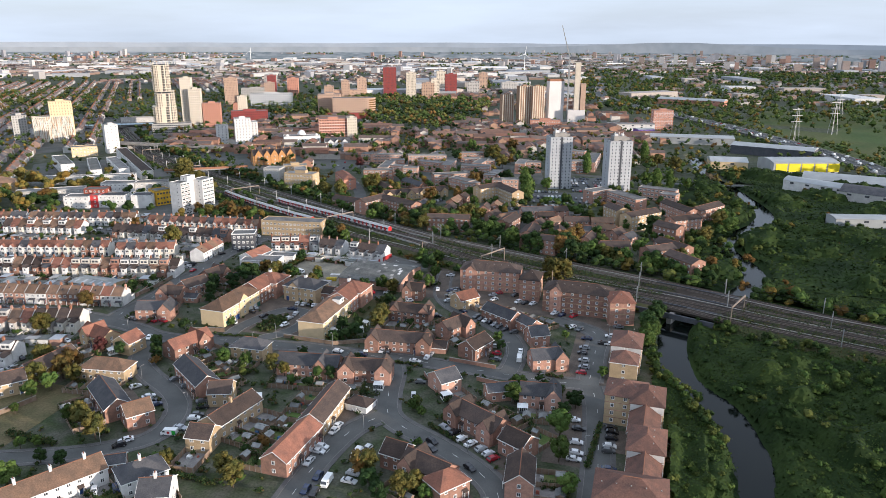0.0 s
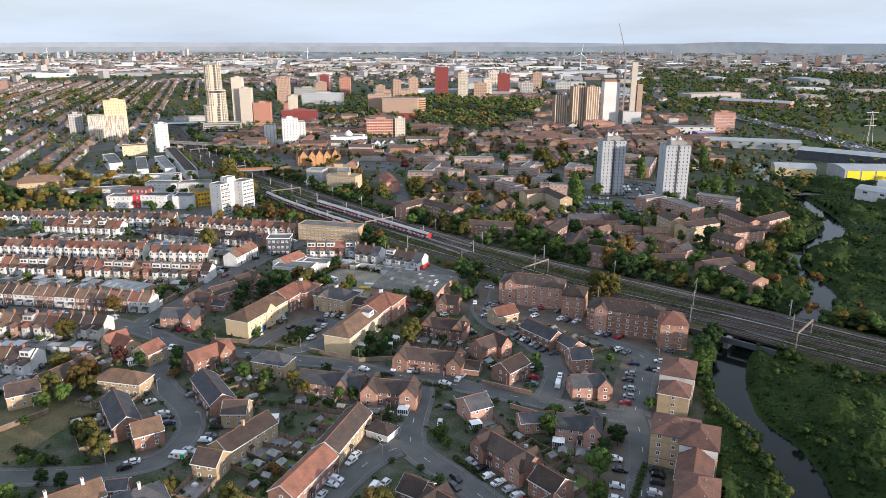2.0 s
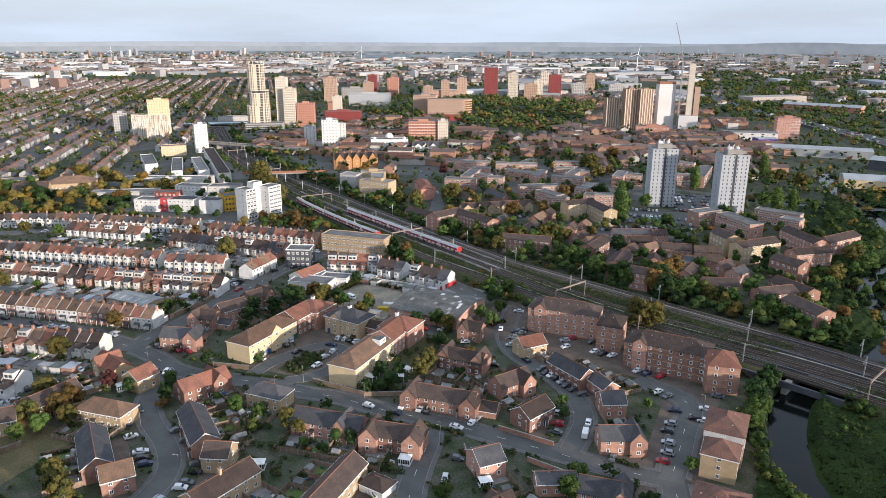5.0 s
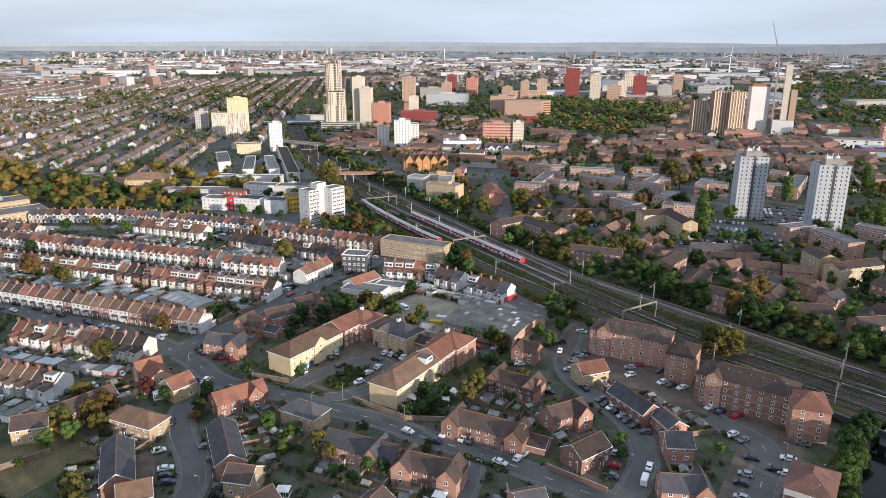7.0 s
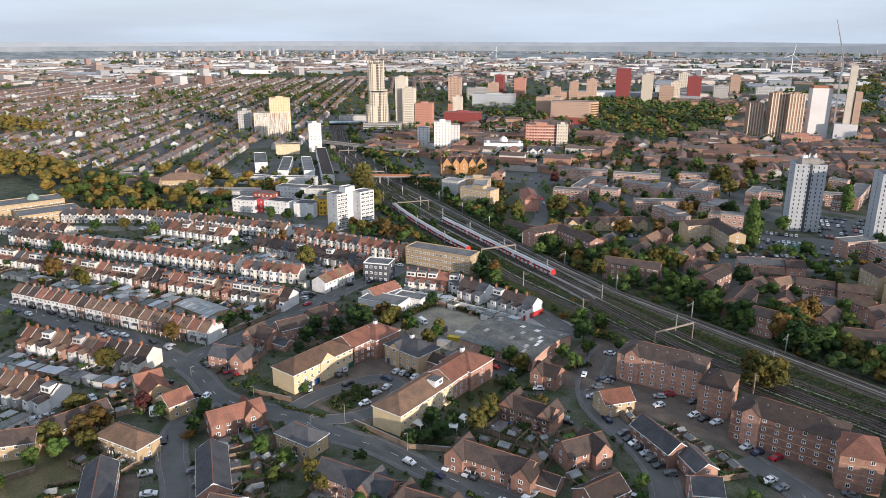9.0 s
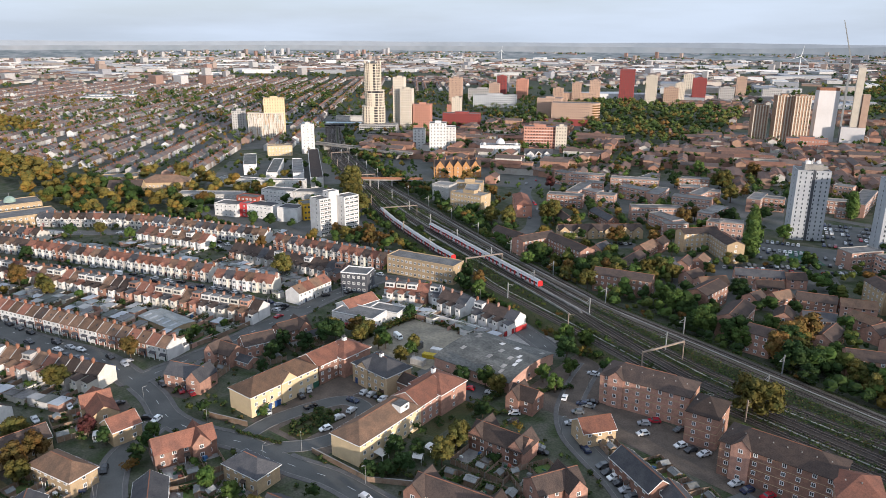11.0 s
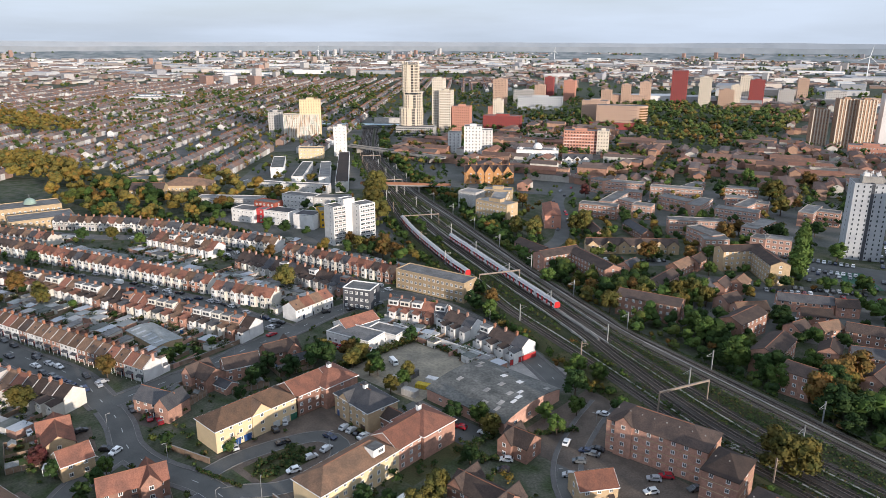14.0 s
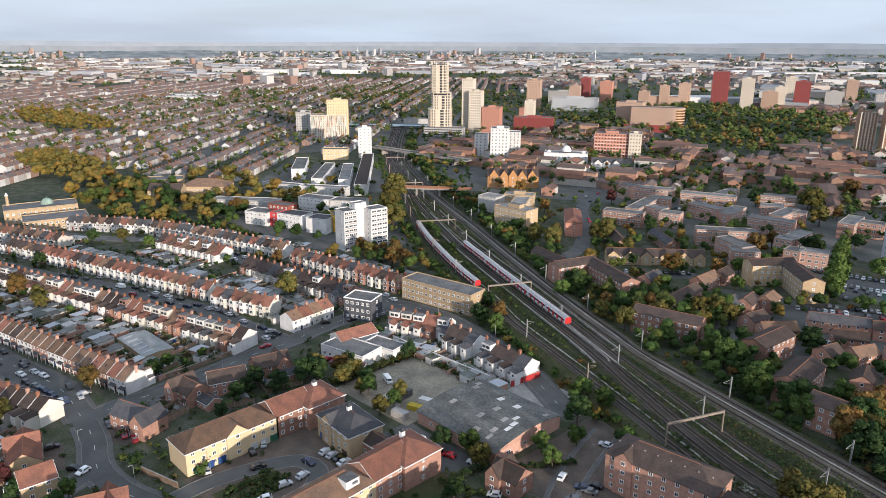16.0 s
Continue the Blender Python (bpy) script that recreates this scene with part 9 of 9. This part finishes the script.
SHED = (shed_w.mesh("wall"), shed_r.mesh("roof"))


def fence(x0, y0, x1, y1):
    L = math.hypot(x1 - x0, y1 - y0)
    n = max(1, round(L / 1.83))
    if n < 2 or on_road(Vector(((x0 + x1) / 2, (y0 + y1) / 2)), 1):
        return
    s = Shape()
    front = [(0.0, -0.03)]
    for i in range(n + 1):
        u = min(max(i * L / n, 0.07), L - 0.07)
        front += [(u - 0.06, -0.03), (u - 0.06, -0.07), (u + 0.06, -0.07), (u + 0.06, -0.03)]
    front.append((L, -0.03))
    ring = front + [(u, -v) for u, v in front[::-1]]
    s.solid([(u, v, 0.0) for u, v in ring], 1.75, TIMBER)
    post = s.slot(CONCRETE)
    m = len(ring)
    for i in range(m):
        if abs(ring[i][1]) > 0.05 or abs(ring[(i + 1) % m][1]) > 0.05:
            s.m[i] = post
    f = new("garden_fence", s.mesh("garden_fence"))
    f.matrix_basis = pose(x0, y0, 0, 0, 0, math.degrees(math.atan2(y1 - y0, x1 - x0)))
    tagged(f, "weathered timber garden fence with concrete posts", "fence", "garden fences")


def shed(x, y, turn, big=1.0):
    o = thing("garden_shed", x, y, 0, turn, "small timber garden shed with felt roof", "shed", "garden sheds")
    o.scale = (big, big, 1)
    part("wall", SHED[0], o)
    part("roof", SHED[1], o)


g_rng = random.Random(31)
def road_gap(x, y):
    return min(((pts - (x, y)) ** 2).sum(1).min() for pts in ROAD_PTS[:12])


plots, clutter, hedges = Shape(), Shape(), []
plot_n = 0
for (x, y, hl, hd, c, s_) in list(FOOT):
    if y > 262 or x < -222 or hl > 30 or hl < 3.6 or hd < 3.2 or hd > 4.6:
        continue
    n = max(1, round(hl * 2 / 6.5))
    at = lambda u, v: (x + u * c - v * s_, y + u * s_ + v * c)
    # the garden lies on the side away from the road
    f = 1 if road_gap(*at(0, hd + 8)) >= road_gap(*at(0, -hd - 8)) else -1
    fx, fy = at(0, -f * (hd + 2.6))
    if not covered(fx, fy, 0.5):
        s = Shape()
        s.box(-hl, hl, -2.5, 2.5, -0.2, 0, DRIVE)
        ob = stuff("driveway", s, "block-paved driveways in front of houses", "driveway", "structure")
        ob.matrix_basis = pose(fx, fy, 0.018 + 0.0005 * (len(bpy.data.objects) % 9), 0, 0, math.degrees(math.atan2(s_, c)))
    w = 2 * hl / n
    for i in range(n + 1):
        u = -hl + i * w
        pa, pb = at(u, f * hd), at(u, f * (hd + 9.5))
        deep = 9.5
        if covered(*pb, 0.2) or on_road(Vector(pb), 1.5):
            deep = 5.5
            pb = at(u, f * (hd + deep))
            if covered(*pb, 0.2) or on_road(Vector(pb), 1.5):
                continue
        fence(*pa, *pb)
        if i == n:
            break
        pc = at(u + w, f * (hd + deep))
        if not covered(*pc, 0.2) and not on_road(Vector(pc), 1.5):
            fence(*pb, *pc)
        # lawn, paving or bare bed inside the plot, with its clutter
        plot_n += 1
        split = g_rng.uniform(2.0, 4.5)
        for v0, v1, mat in ((hd, hd + split, PAVING), (hd + split, hd + deep - 0.2, g_rng.choice((LAWN, LAWN, LAWN, DRYLAWN, PAVING, GARDEN, DRIVE)))):
            q = [at(u + 0.15, f * v0), at(u + w - 0.15, f * v0), at(u + w - 0.15, f * v1), at(u + 0.15, f * v1)]
            if not any(covered(*p, -0.1) or on_road(Vector(p), 0.3) for p in q[2:]):
                plots.sheet([(*p, 0.06 + 0.004 * (plot_n % 5)) for p in q][::f], 0.2, mat)
        for _ in range(g_rng.randrange(2, 6)):
            p = at(u + g_rng.uniform(0.6, w - 0.6), f * (hd + g_rng.uniform(0.8, deep - 0.8)))
            if covered(*p, 0.3):
                continue
            a, b, h = g_rng.uniform(0.2, 0.8), g_rng.uniform(0.2, 0.6), g_rng.uniform(0.4, 1.2)
            clutter.box(p[0] - a, p[0] + a, p[1] - b, p[1] + b, 0.05, h, CLUTTER, taper=0.06)
        for v, chance in ((0.5, 0.55), (w - 0.5, 0.35)):
            if g_rng.random() < chance:
                lo, hi, tall = g_rng.uniform(1, 5), deep, g_rng.uniform(0.9, 2.3)
                for _ in range(int((hi - lo) * 26)):
                    p = at(u + v + g_rng.gauss(0, 0.3), f * (hd + g_rng.uniform(lo, hi)))
                    hedges.append((*p, tall * g_rng.random() ** 0.5))
        if g_rng.random() < 0.6:
            for _ in range(int(w * 26)):
                p = at(u + g_rng.uniform(0.2, w - 0.2), f * (hd + deep - 0.5 + g_rng.gauss(0, 0.3)))
                hedges.append((*p, g_rng.uniform(0.2, 1.8)))
        if g_rng.random() < 0.75:
            p = at(u + g_rng.uniform(1.5, max(1.6, w - 1.7)), f * (hd + deep - g_rng.uniform(1.4, 2.6)))
            if not covered(*p, 1) and not on_road(Vector(p), 2):
                shed(*p, math.degrees(math.atan2(s_, c)) + g_rng.choice((0, 90)), g_rng.uniform(0.8, 1.35))
stuff("garden_plots", plots, "patchwork of small lawns and paved back gardens", "gardens", "structure")
stuff("garden_clutter", clutter, "bins, planters, toys and furniture in the gardens", "garden clutter")
hs = Shape()
carpet(hs, np.random.default_rng(12), hedges, 0.26, GARDEN_LEAF)
stuff("garden_hedges", hs, "leafy hedges and border plants along the fences", "hedges")

# back yards of the terraces: outbuildings and party fences
GREENFELT = surf("mossy_roof_felt", (0.115, 0.125, 0.112), (0.175, 0.18, 0.165), scale=0.25, fine=2.0, rnd=0.3)
OUT_ROOFS = (GREENFELT, PALEGREY, SHEETROOF, GREENFELT, FELT, GREYWALL, WORKROOF)
out_meshes = []
for m_ in OUT_ROOFS:
    o = Shape()
    o.box(-2.2, 2.2, -2.6, 2.6, 0, 2.4, WHITE if m_ in (GREYWALL, GREENFELT) else IVORY if m_ is FELT else BROWNBRICK)
    r = Shape()
    r.sheet([(-2.4, -2.8, 2.45), (2.4, -2.8, 2.45), (2.4, 2.8, 2.75), (-2.4, 2.8, 2.75)], 0.12, m_)
    out_meshes.append((o.mesh("wall"), r.mesh("roof")))
yards, yclut, yfence, yhedge = Shape(), Shape(), Shape(), []
yard_n = 0
for (x, y, hl, hd, c, s_) in list(FOOT):
    if hd != 7 or x > -140:
        continue
    n = max(1, round(hl * 2 / 5))
    w = 2 * hl / n
    at = lambda u, v: (x + u * c - v * s_, y + u * s_ + v * c)
    turn = math.degrees(math.atan2(s_, c))
    for i in range(n):
        u = -hl + (i + 0.5) * w
        deep = 20.0
        while deep > 9 and any(covered(*at(u + d, deep), 0.4) or on_road(Vector(at(u + d, deep)), 1.2) for d in (-w / 2, 0, w / 2)):
            deep -= 1.5
        if deep < 10.5:
            continue
        yard_n += 1
        split = g_rng.uniform(9.5, 12)
        for v0, v1, mat in ((8.3, min(split, deep), PAVING), (min(split, deep), deep, g_rng.choice((LAWN, LAWN, LAWN, GARDEN, PAVING, DRYLAWN, CONCRETE)))):
            if v1 - v0 > 0.5:
                q = [at(u - w / 2 + 0.1, v0), at(u + w / 2 - 0.1, v0), at(u + w / 2 - 0.1, v1), at(u - w / 2 + 0.1, v1)]
                yards.sheet([(*p, 0.05 + 0.004 * (yard_n % 5)) for p in q], 0.2, mat)
        # party fence along the yard, one to each house
        p0, p1 = at(u + w / 2, 8.3), at(u + w / 2, deep)
        k = math.hypot(p1[0] - p0[0], p1[1] - p0[1])
        nx_, ny_ = -(p1[1] - p0[1]) / k * 0.05, (p1[0] - p0[0]) / k * 0.05
        yfence.solid([(p0[0] - nx_, p0[1] - ny_, 0), (p1[0] - nx_, p1[1] - ny_, 0), (p1[0] + nx_, p1[1] + ny_, 0), (p0[0] + nx_, p0[1] + ny_, 0)], g_rng.uniform(1.5, 1.9), g_rng.choice((TIMBER, TIMBER, BROWNBRICK, GREYWALL)))
        for v, prob in ((min(13.5, deep - 2.4), 0.3), (deep - 2.6, 0.68)):
            if g_rng.random() < prob and deep > 13:
                p = at(u, v)
                if covered(*p, 0.5) or on_road(Vector(p), 3.5):
                    continue
                w_, r_ = g_rng.choice(out_meshes)
                o = new("outbuilding", w_)
                o.matrix_basis = pose(p[0], p[1], 0, 0, 0, turn)
                tagged(o, "small flat-roofed outbuilding in a back yard", "outbuilding", "back-yard outbuildings")
                o.scale = (g_rng.uniform(0.8, 1.1), g_rng.uniform(0.65, 1.3), g_rng.uniform(0.85, 1.05))
                part("roof", r_, o)
        for _ in range(g_rng.randrange(2, 6)):
            p = at(u + g_rng.uniform(-w / 2 + 0.6, w / 2 - 0.6), g_rng.uniform(8.8, deep - 0.5))
            a, b, h = g_rng.uniform(0.25, 0.9), g_rng.uniform(0.25, 0.7), g_rng.uniform(0.4, 1.5)
            yclut.box(p[0] - a, p[0] + a, p[1] - b, p[1] + b, 0.05, h, CLUTTER, taper=0.06)
        for side in (-1, 1):
            if g_rng.random() < 0.45:
                lo, tall = g_rng.uniform(9, 12), g_rng.uniform(0.9, 2.6)
                for _ in range(int((deep - lo) * 14)):
                    yhedge.append((*at(u + side * (w / 2 - 0.5) + g_rng.gauss(0, 0.35), g_rng.uniform(lo, deep)), tall * g_rng.random() ** 0.5))
        if g_rng.random() < 0.3:
            cu, cv, r = u + g_rng.uniform(-1, 1), g_rng.uniform(11, max(11.5, deep - 2)), g_rng.uniform(1.0, 2.2)
            for _ in range(int(50 * r)):
                yhedge.append((*at(cu + g_rng.gauss(0, r * 0.5), cv + g_rng.gauss(0, r * 0.5)), abs(g_rng.gauss(r, r * 0.5))))
stuff("yard_plots", yards, "small lawns and paved yards behind the terraces", "back yards", "structure")
stuff("yard_clutter", yclut, "stored things and bins in the back yards", "yard clutter")
stuff("yard_fences", yfence, "party fences and walls between the back yards", "fences")
hs = Shape()
carpet(hs, np.random.default_rng(13), yhedge, 0.32, GARDEN_LEAF)
stuff("yard_hedges", hs, "leafy hedges and bushes in the back yards", "hedges")

# boundary walls and hedges
REDPAINT = surf("red_fence_paint", (0.3, 0.03, 0.03), (0.24, 0.03, 0.03), rough=0.5)
hedge_rng = np.random.default_rng(5)
for x0, y0, x1, y1, wide, tall, mat in ((-119.5, 250, -117, 266, 2.2, 2.2, GARDEN_LEAF), (-117, 252, -108, 256, 1.6, 1.6, GARDEN_LEAF), (-113, 268, -101, 285, 1.6, 1.5, GARDEN_LEAF), (-186, 262, -184, 298, 3.0, 2.6, LEAF_MIX), (-166, 196, -150, 200, 0.9, 1.0, GARDEN_LEAF), (-184, 299, -155, 299, 1.6, 1.5, LEAF_MIX), (-181, 111.5, -163, 111.7, 2.2, 2.0, GARDEN_LEAF), (-122, 110.6, -106, 110.2, 1.6, 1.6, GARDEN_LEAF), (-36, 204, -27, 203, 1.2, 1.3, GARDEN_LEAF), (-26, 176, -26, 196, 1.2, 1.5, GARDEN_LEAF), (-62, 158, -50, 151, 1.2, 1.4, GARDEN_LEAF), (-12, 150, -11, 176, 1.4, 1.4, GARDEN_LEAF), (-92, 196, -78, 196, 1.1, 1.2, GARDEN_LEAF), (-104, 196, -100, 184, 2.2, 2.0, GARDEN_LEAF), (-122, 204, -112, 212, 2.5, 3.0, LEAF_MIX)):
    L = math.hypot(x1 - x0, y1 - y0)
    m = int(L * 60 * max(1, wide * 0.7))
    t = hedge_rng.random(m)
    o = hedge_rng.normal(0, wide * 0.28, m)
    px, py = x0 + (x1 - x0) * t - (y1 - y0) / L * o, y0 + (y1 - y0) * t + (x1 - x0) / L * o
    pz = tall * hedge_rng.random(m) ** 0.4 * (0.8 + 0.3 * np.sin(t * L * 1.7))
    s = Shape()
    carpet(s, hedge_rng, np.stack([px, py, pz], 1), 0.27, mat)
    tagged(new("hedge", s.mesh("hedge")), "overgrown leafy green hedge", "hedge", "hedges")
for x0, y0, x1, y1, mat, h, lab in ((-199, 301, -150, 303, WHITE, 2.6, "white painted boundary wall of the yard"), (-180, 196, -166, 200, TIMBER, 1.8, "brown timber boundary fence by the road"), (-140, 203, -118, 203, TIMBER, 1.6, "brown timber boundary fence by the road"), (-118, 203, -100, 213, TIMBER, 1.6, "brown timber boundary fence along gardens"), (-197, 108, -191, 131, TIMBER, 1.7, "pale weathered fence beside the dry lawn"), (-143, 306, -141, 319, REDPAINT, 2.2, "red painted metal yard fence"), (-230.1, 214, -229.4, 231, TIMBER, 1.7, "weathered timber boundary fence by the road"), (-229.4, 231.5, -231.6, 252, TIMBER, 1.7, "weathered timber boundary fence by the road"), (-75, 190, -66, 178, BRICK, 1.6, "low red brick garden wall"), (-56, 192, -42, 190, BRICK, 1.6, "low red brick garden wall"), (-70, 204, -52, 203, BRICK, 1.5, "low red brick garden wall")):
    L = math.hypot(x1 - x0, y1 - y0)
    f = thing("boundary_wall", x0, y0, 0, math.degrees(math.atan2(y1 - y0, x1 - x0)), lab, "wall")
    s = Shape()
    s.box(0, L, -0.12, 0.12, -0.1, h, mat)
    s.box(-0.05, L + 0.05, -0.17, 0.17, h, h + 0.08, CONCRETE if mat is not WHITE else WHITE)
    part("wall_face", s, f)

# conservatories
for x, y, t in ((-121.5, 154.5, 30), (-86.4, 175.3, 14), (-194, 168.5, 60), (-62, 176, 40), (-58, 131, 20), (-36, 176, 10)):
    ob = thing("conservatory", x, y, 0, t, "white framed glass conservatory with peaked roof", "conservatory")
    s = Shape()
    s.box(-1.7, 1.7, -1.5, 1.5, 0, 0.6, WHITEPAINT)
    part("base", s, ob)
    s = Shape()
    s.box(-1.6, 1.6, -1.4, 1.4, 0.6, 2.1, GLASS)
    part("glazing", s, ob)
    for i in range(6):
        s = Shape()
        u = -1.65 + i * 0.66
        s.box(u - 0.05, u + 0.05, -1.5, -1.38, 0.6, 2.1, WHITEPAINT)
        part("mullion", s, ob)
    s = Shape()
    for a, b in (((-1.8, -1.6), (1.8, -1.6)), ((1.8, -1.6), (1.8, 1.6)), ((1.8, 1.6), (-1.8, 1.6)), ((-1.8, 1.6), (-1.8, -1.6))):
        s.poly([(*a, 2.1), (*b, 2.1), (0, 0, 3.0)], WHITEPAINT)
    part("roof", s, ob)

# white awnings behind the cream houses
for x, y, t, w in ((-122.9, 213.0, 2, 4.4), (-123.5, 219.7, 2, 3.2), (-113.3, 218.1, 30, 2.8), (-113.6, 224.0, 2, 2.6)):
    ob = thing("awning", x, y, 0, t, "white sloping awning over a back patio", "awning", "back-garden awnings")
    s = Shape()
    s.sheet([(-w / 2, -1.5, 2.5), (w / 2, -1.5, 2.2), (w / 2, 1.5, 2.2), (-w / 2, 1.5, 2.5)], 0.08, WHITE)
    part("cover", s, ob)
    for u in (-w / 2 + 0.1, w / 2 - 0.1):
        for v in (-1.4, 1.4):
            s = Shape()
            s.box(u - 0.05, u + 0.05, v - 0.05, v + 0.05, 0, 2.15, WHITEPAINT)
            part("post", s, ob)
# goods kept in the works yard
YELLOWPAINT = surf("yellow_skip_paint", (0.55, 0.42, 0.04), (0.48, 0.37, 0.04), rough=0.5)
for x, y, t, L, D, h, m_, lab in ((-154.1, 272.5, 20, 5.0, 2.4, 1.5, YELLOWPAINT, "yellow tipping skip in the yard"), (-154.4, 277.7, 15, 5.0, 2.3, 1.6, WHITE, "white covered trailer in the yard"), (-153.8, 265.8, 10, 5.4, 2.6, 2.2, GREYWALL, "grey storage container beside the works"), (-162.0, 268.7, 8, 6.0, 2.6, 2.4, GREYWALL, "pale storage container in the yard"), (-162.4, 274.8, 95, 6.0, 2.4, 2.4, FELT, "grey storage container in the yard")):
    ob = thing("container", x, y, 0.06, t, lab, "container", "yard containers")
    s = Shape()
    s.box(-L / 2, L / 2, -D / 2, D / 2, 0, h, m_)
    part("body", s, ob)
    for i in range(9):
        u = -L / 2 + L * (i + 0.5) / 9
        s = Shape()
        s.box(u - 0.06, u + 0.06, -D / 2 - 0.06, D / 2 + 0.06, 0.1, h + 0.04, m_)
        part("rib", s, ob)
for x, y, t in ((-193.5, 183.2, 40), (-231.7, 144.6, 20), (-234.2, 144.1, 20), (-219.4, 143.0, 75), (-218.6, 146.3, 75), (-234.0, 131.7, 30), (-235.4, 138.9, 20), (-103.0, 202.4, 95), (-90.9, 245.5, 20), (-88.5, 243.7, 20), (-85.2, 266.7, 50), (-147.9, 226.4, 100), (-147.8, 220.8, 80), (-250.9, 140.2, 20)):
    car(x, y, t, where="parked on a forecourt")

# street lamps
lamp = Shape()
lamp.tube((0, 0, 0), (0, 0, 5.8), 0.09, 0.06, STEEL, 6)
lamp.tube((0, 0, 5.8), (0.9, 0, 6.0), 0.05, 0.04, STEEL, 5)
LAMP_POST = lamp.mesh("post")
head = Shape()
head.box(0.7, 1.3, -0.13, 0.13, 5.93, 6.05, CONCRETE)
LAMP_HEAD = head.mesh("lamp_head")
for k, (w, line) in enumerate(LINES[:12]):
    a, b = sides_of(line, w / 2 + 0.5, -w / 2 - 0.5)
    for i in range(5, len(line) - 3, 11):
        p = (a, b)[(i // 11) % 2][i]
        if on_road(p, 0.2) or covered(p.x, p.y, 0.2) or p.x < -420:
            continue
        d = line[i] - p
        ob = thing("street_lamp", p.x, p.y, 0, math.degrees(math.atan2(d.y, d.x)), "grey steel street lamp beside the road", "street lamp", "street lamps")
        part("post", LAMP_POST, ob)
        part("lamp_head", LAMP_HEAD, ob)

# traffic on the motorway
m_rng = random.Random(44)
line = LINES[15][1]
for off in (-8, -5, -2, 2, 5, 8):
    a, _ = sides_of(line, off, off)
    i = m_rng.randrange(4)
    while i < min(len(a) - 2, 330):
        p, d = a[i], line[i + 1] - line[i]
        if p.x < 0.3 * p.y + 20:
            far_car(p.x, p.y, math.degrees(math.atan2(d.y, d.x)) + (180 if off > 0 else 0), 2 if m_rng.random() < 0.25 else None, 3.22)
        i += m_rng.randrange(6, 30)
for off in (-11.5, 0, 11.5):
    s = Shape()
    ribbon(s, line, off + 0.3, off - 0.3, 4.1, CONCRETE, 0.95)
    stuff("motorway_barrier", s, "concrete barrier along the motorway", "barrier", "structure")

# delivery van with a coloured side
GREENPANEL = surf("green_van_panel", (0.06, 0.42, 0.06), (0.05, 0.38, 0.05), rough=0.35, rnd=0)
v = car(-134.8, 127.4, 196, kind=2, where="with green and red side panels")
for sy in (-1, 1):
    s = Shape()
    a, b = sorted((sy * 0.9, sy * 0.965))
    s.box(-2.3, -1.1, a, b, 0.6, 1.8, GREENPANEL)
    part("side_panel", s, v, "bright green rear side panel")
    s = Shape()
    s.tube((0.0, sy * 0.9, 1.2), (0.0, sy * 0.97, 1.2), 0.42, 0.42, RED_TRAIN, 10)
    part("side_badge", s, v, "round red badge")
stuff("distant_cars", far_cars, "many distant cars in car parks and on the motorway", "cars")
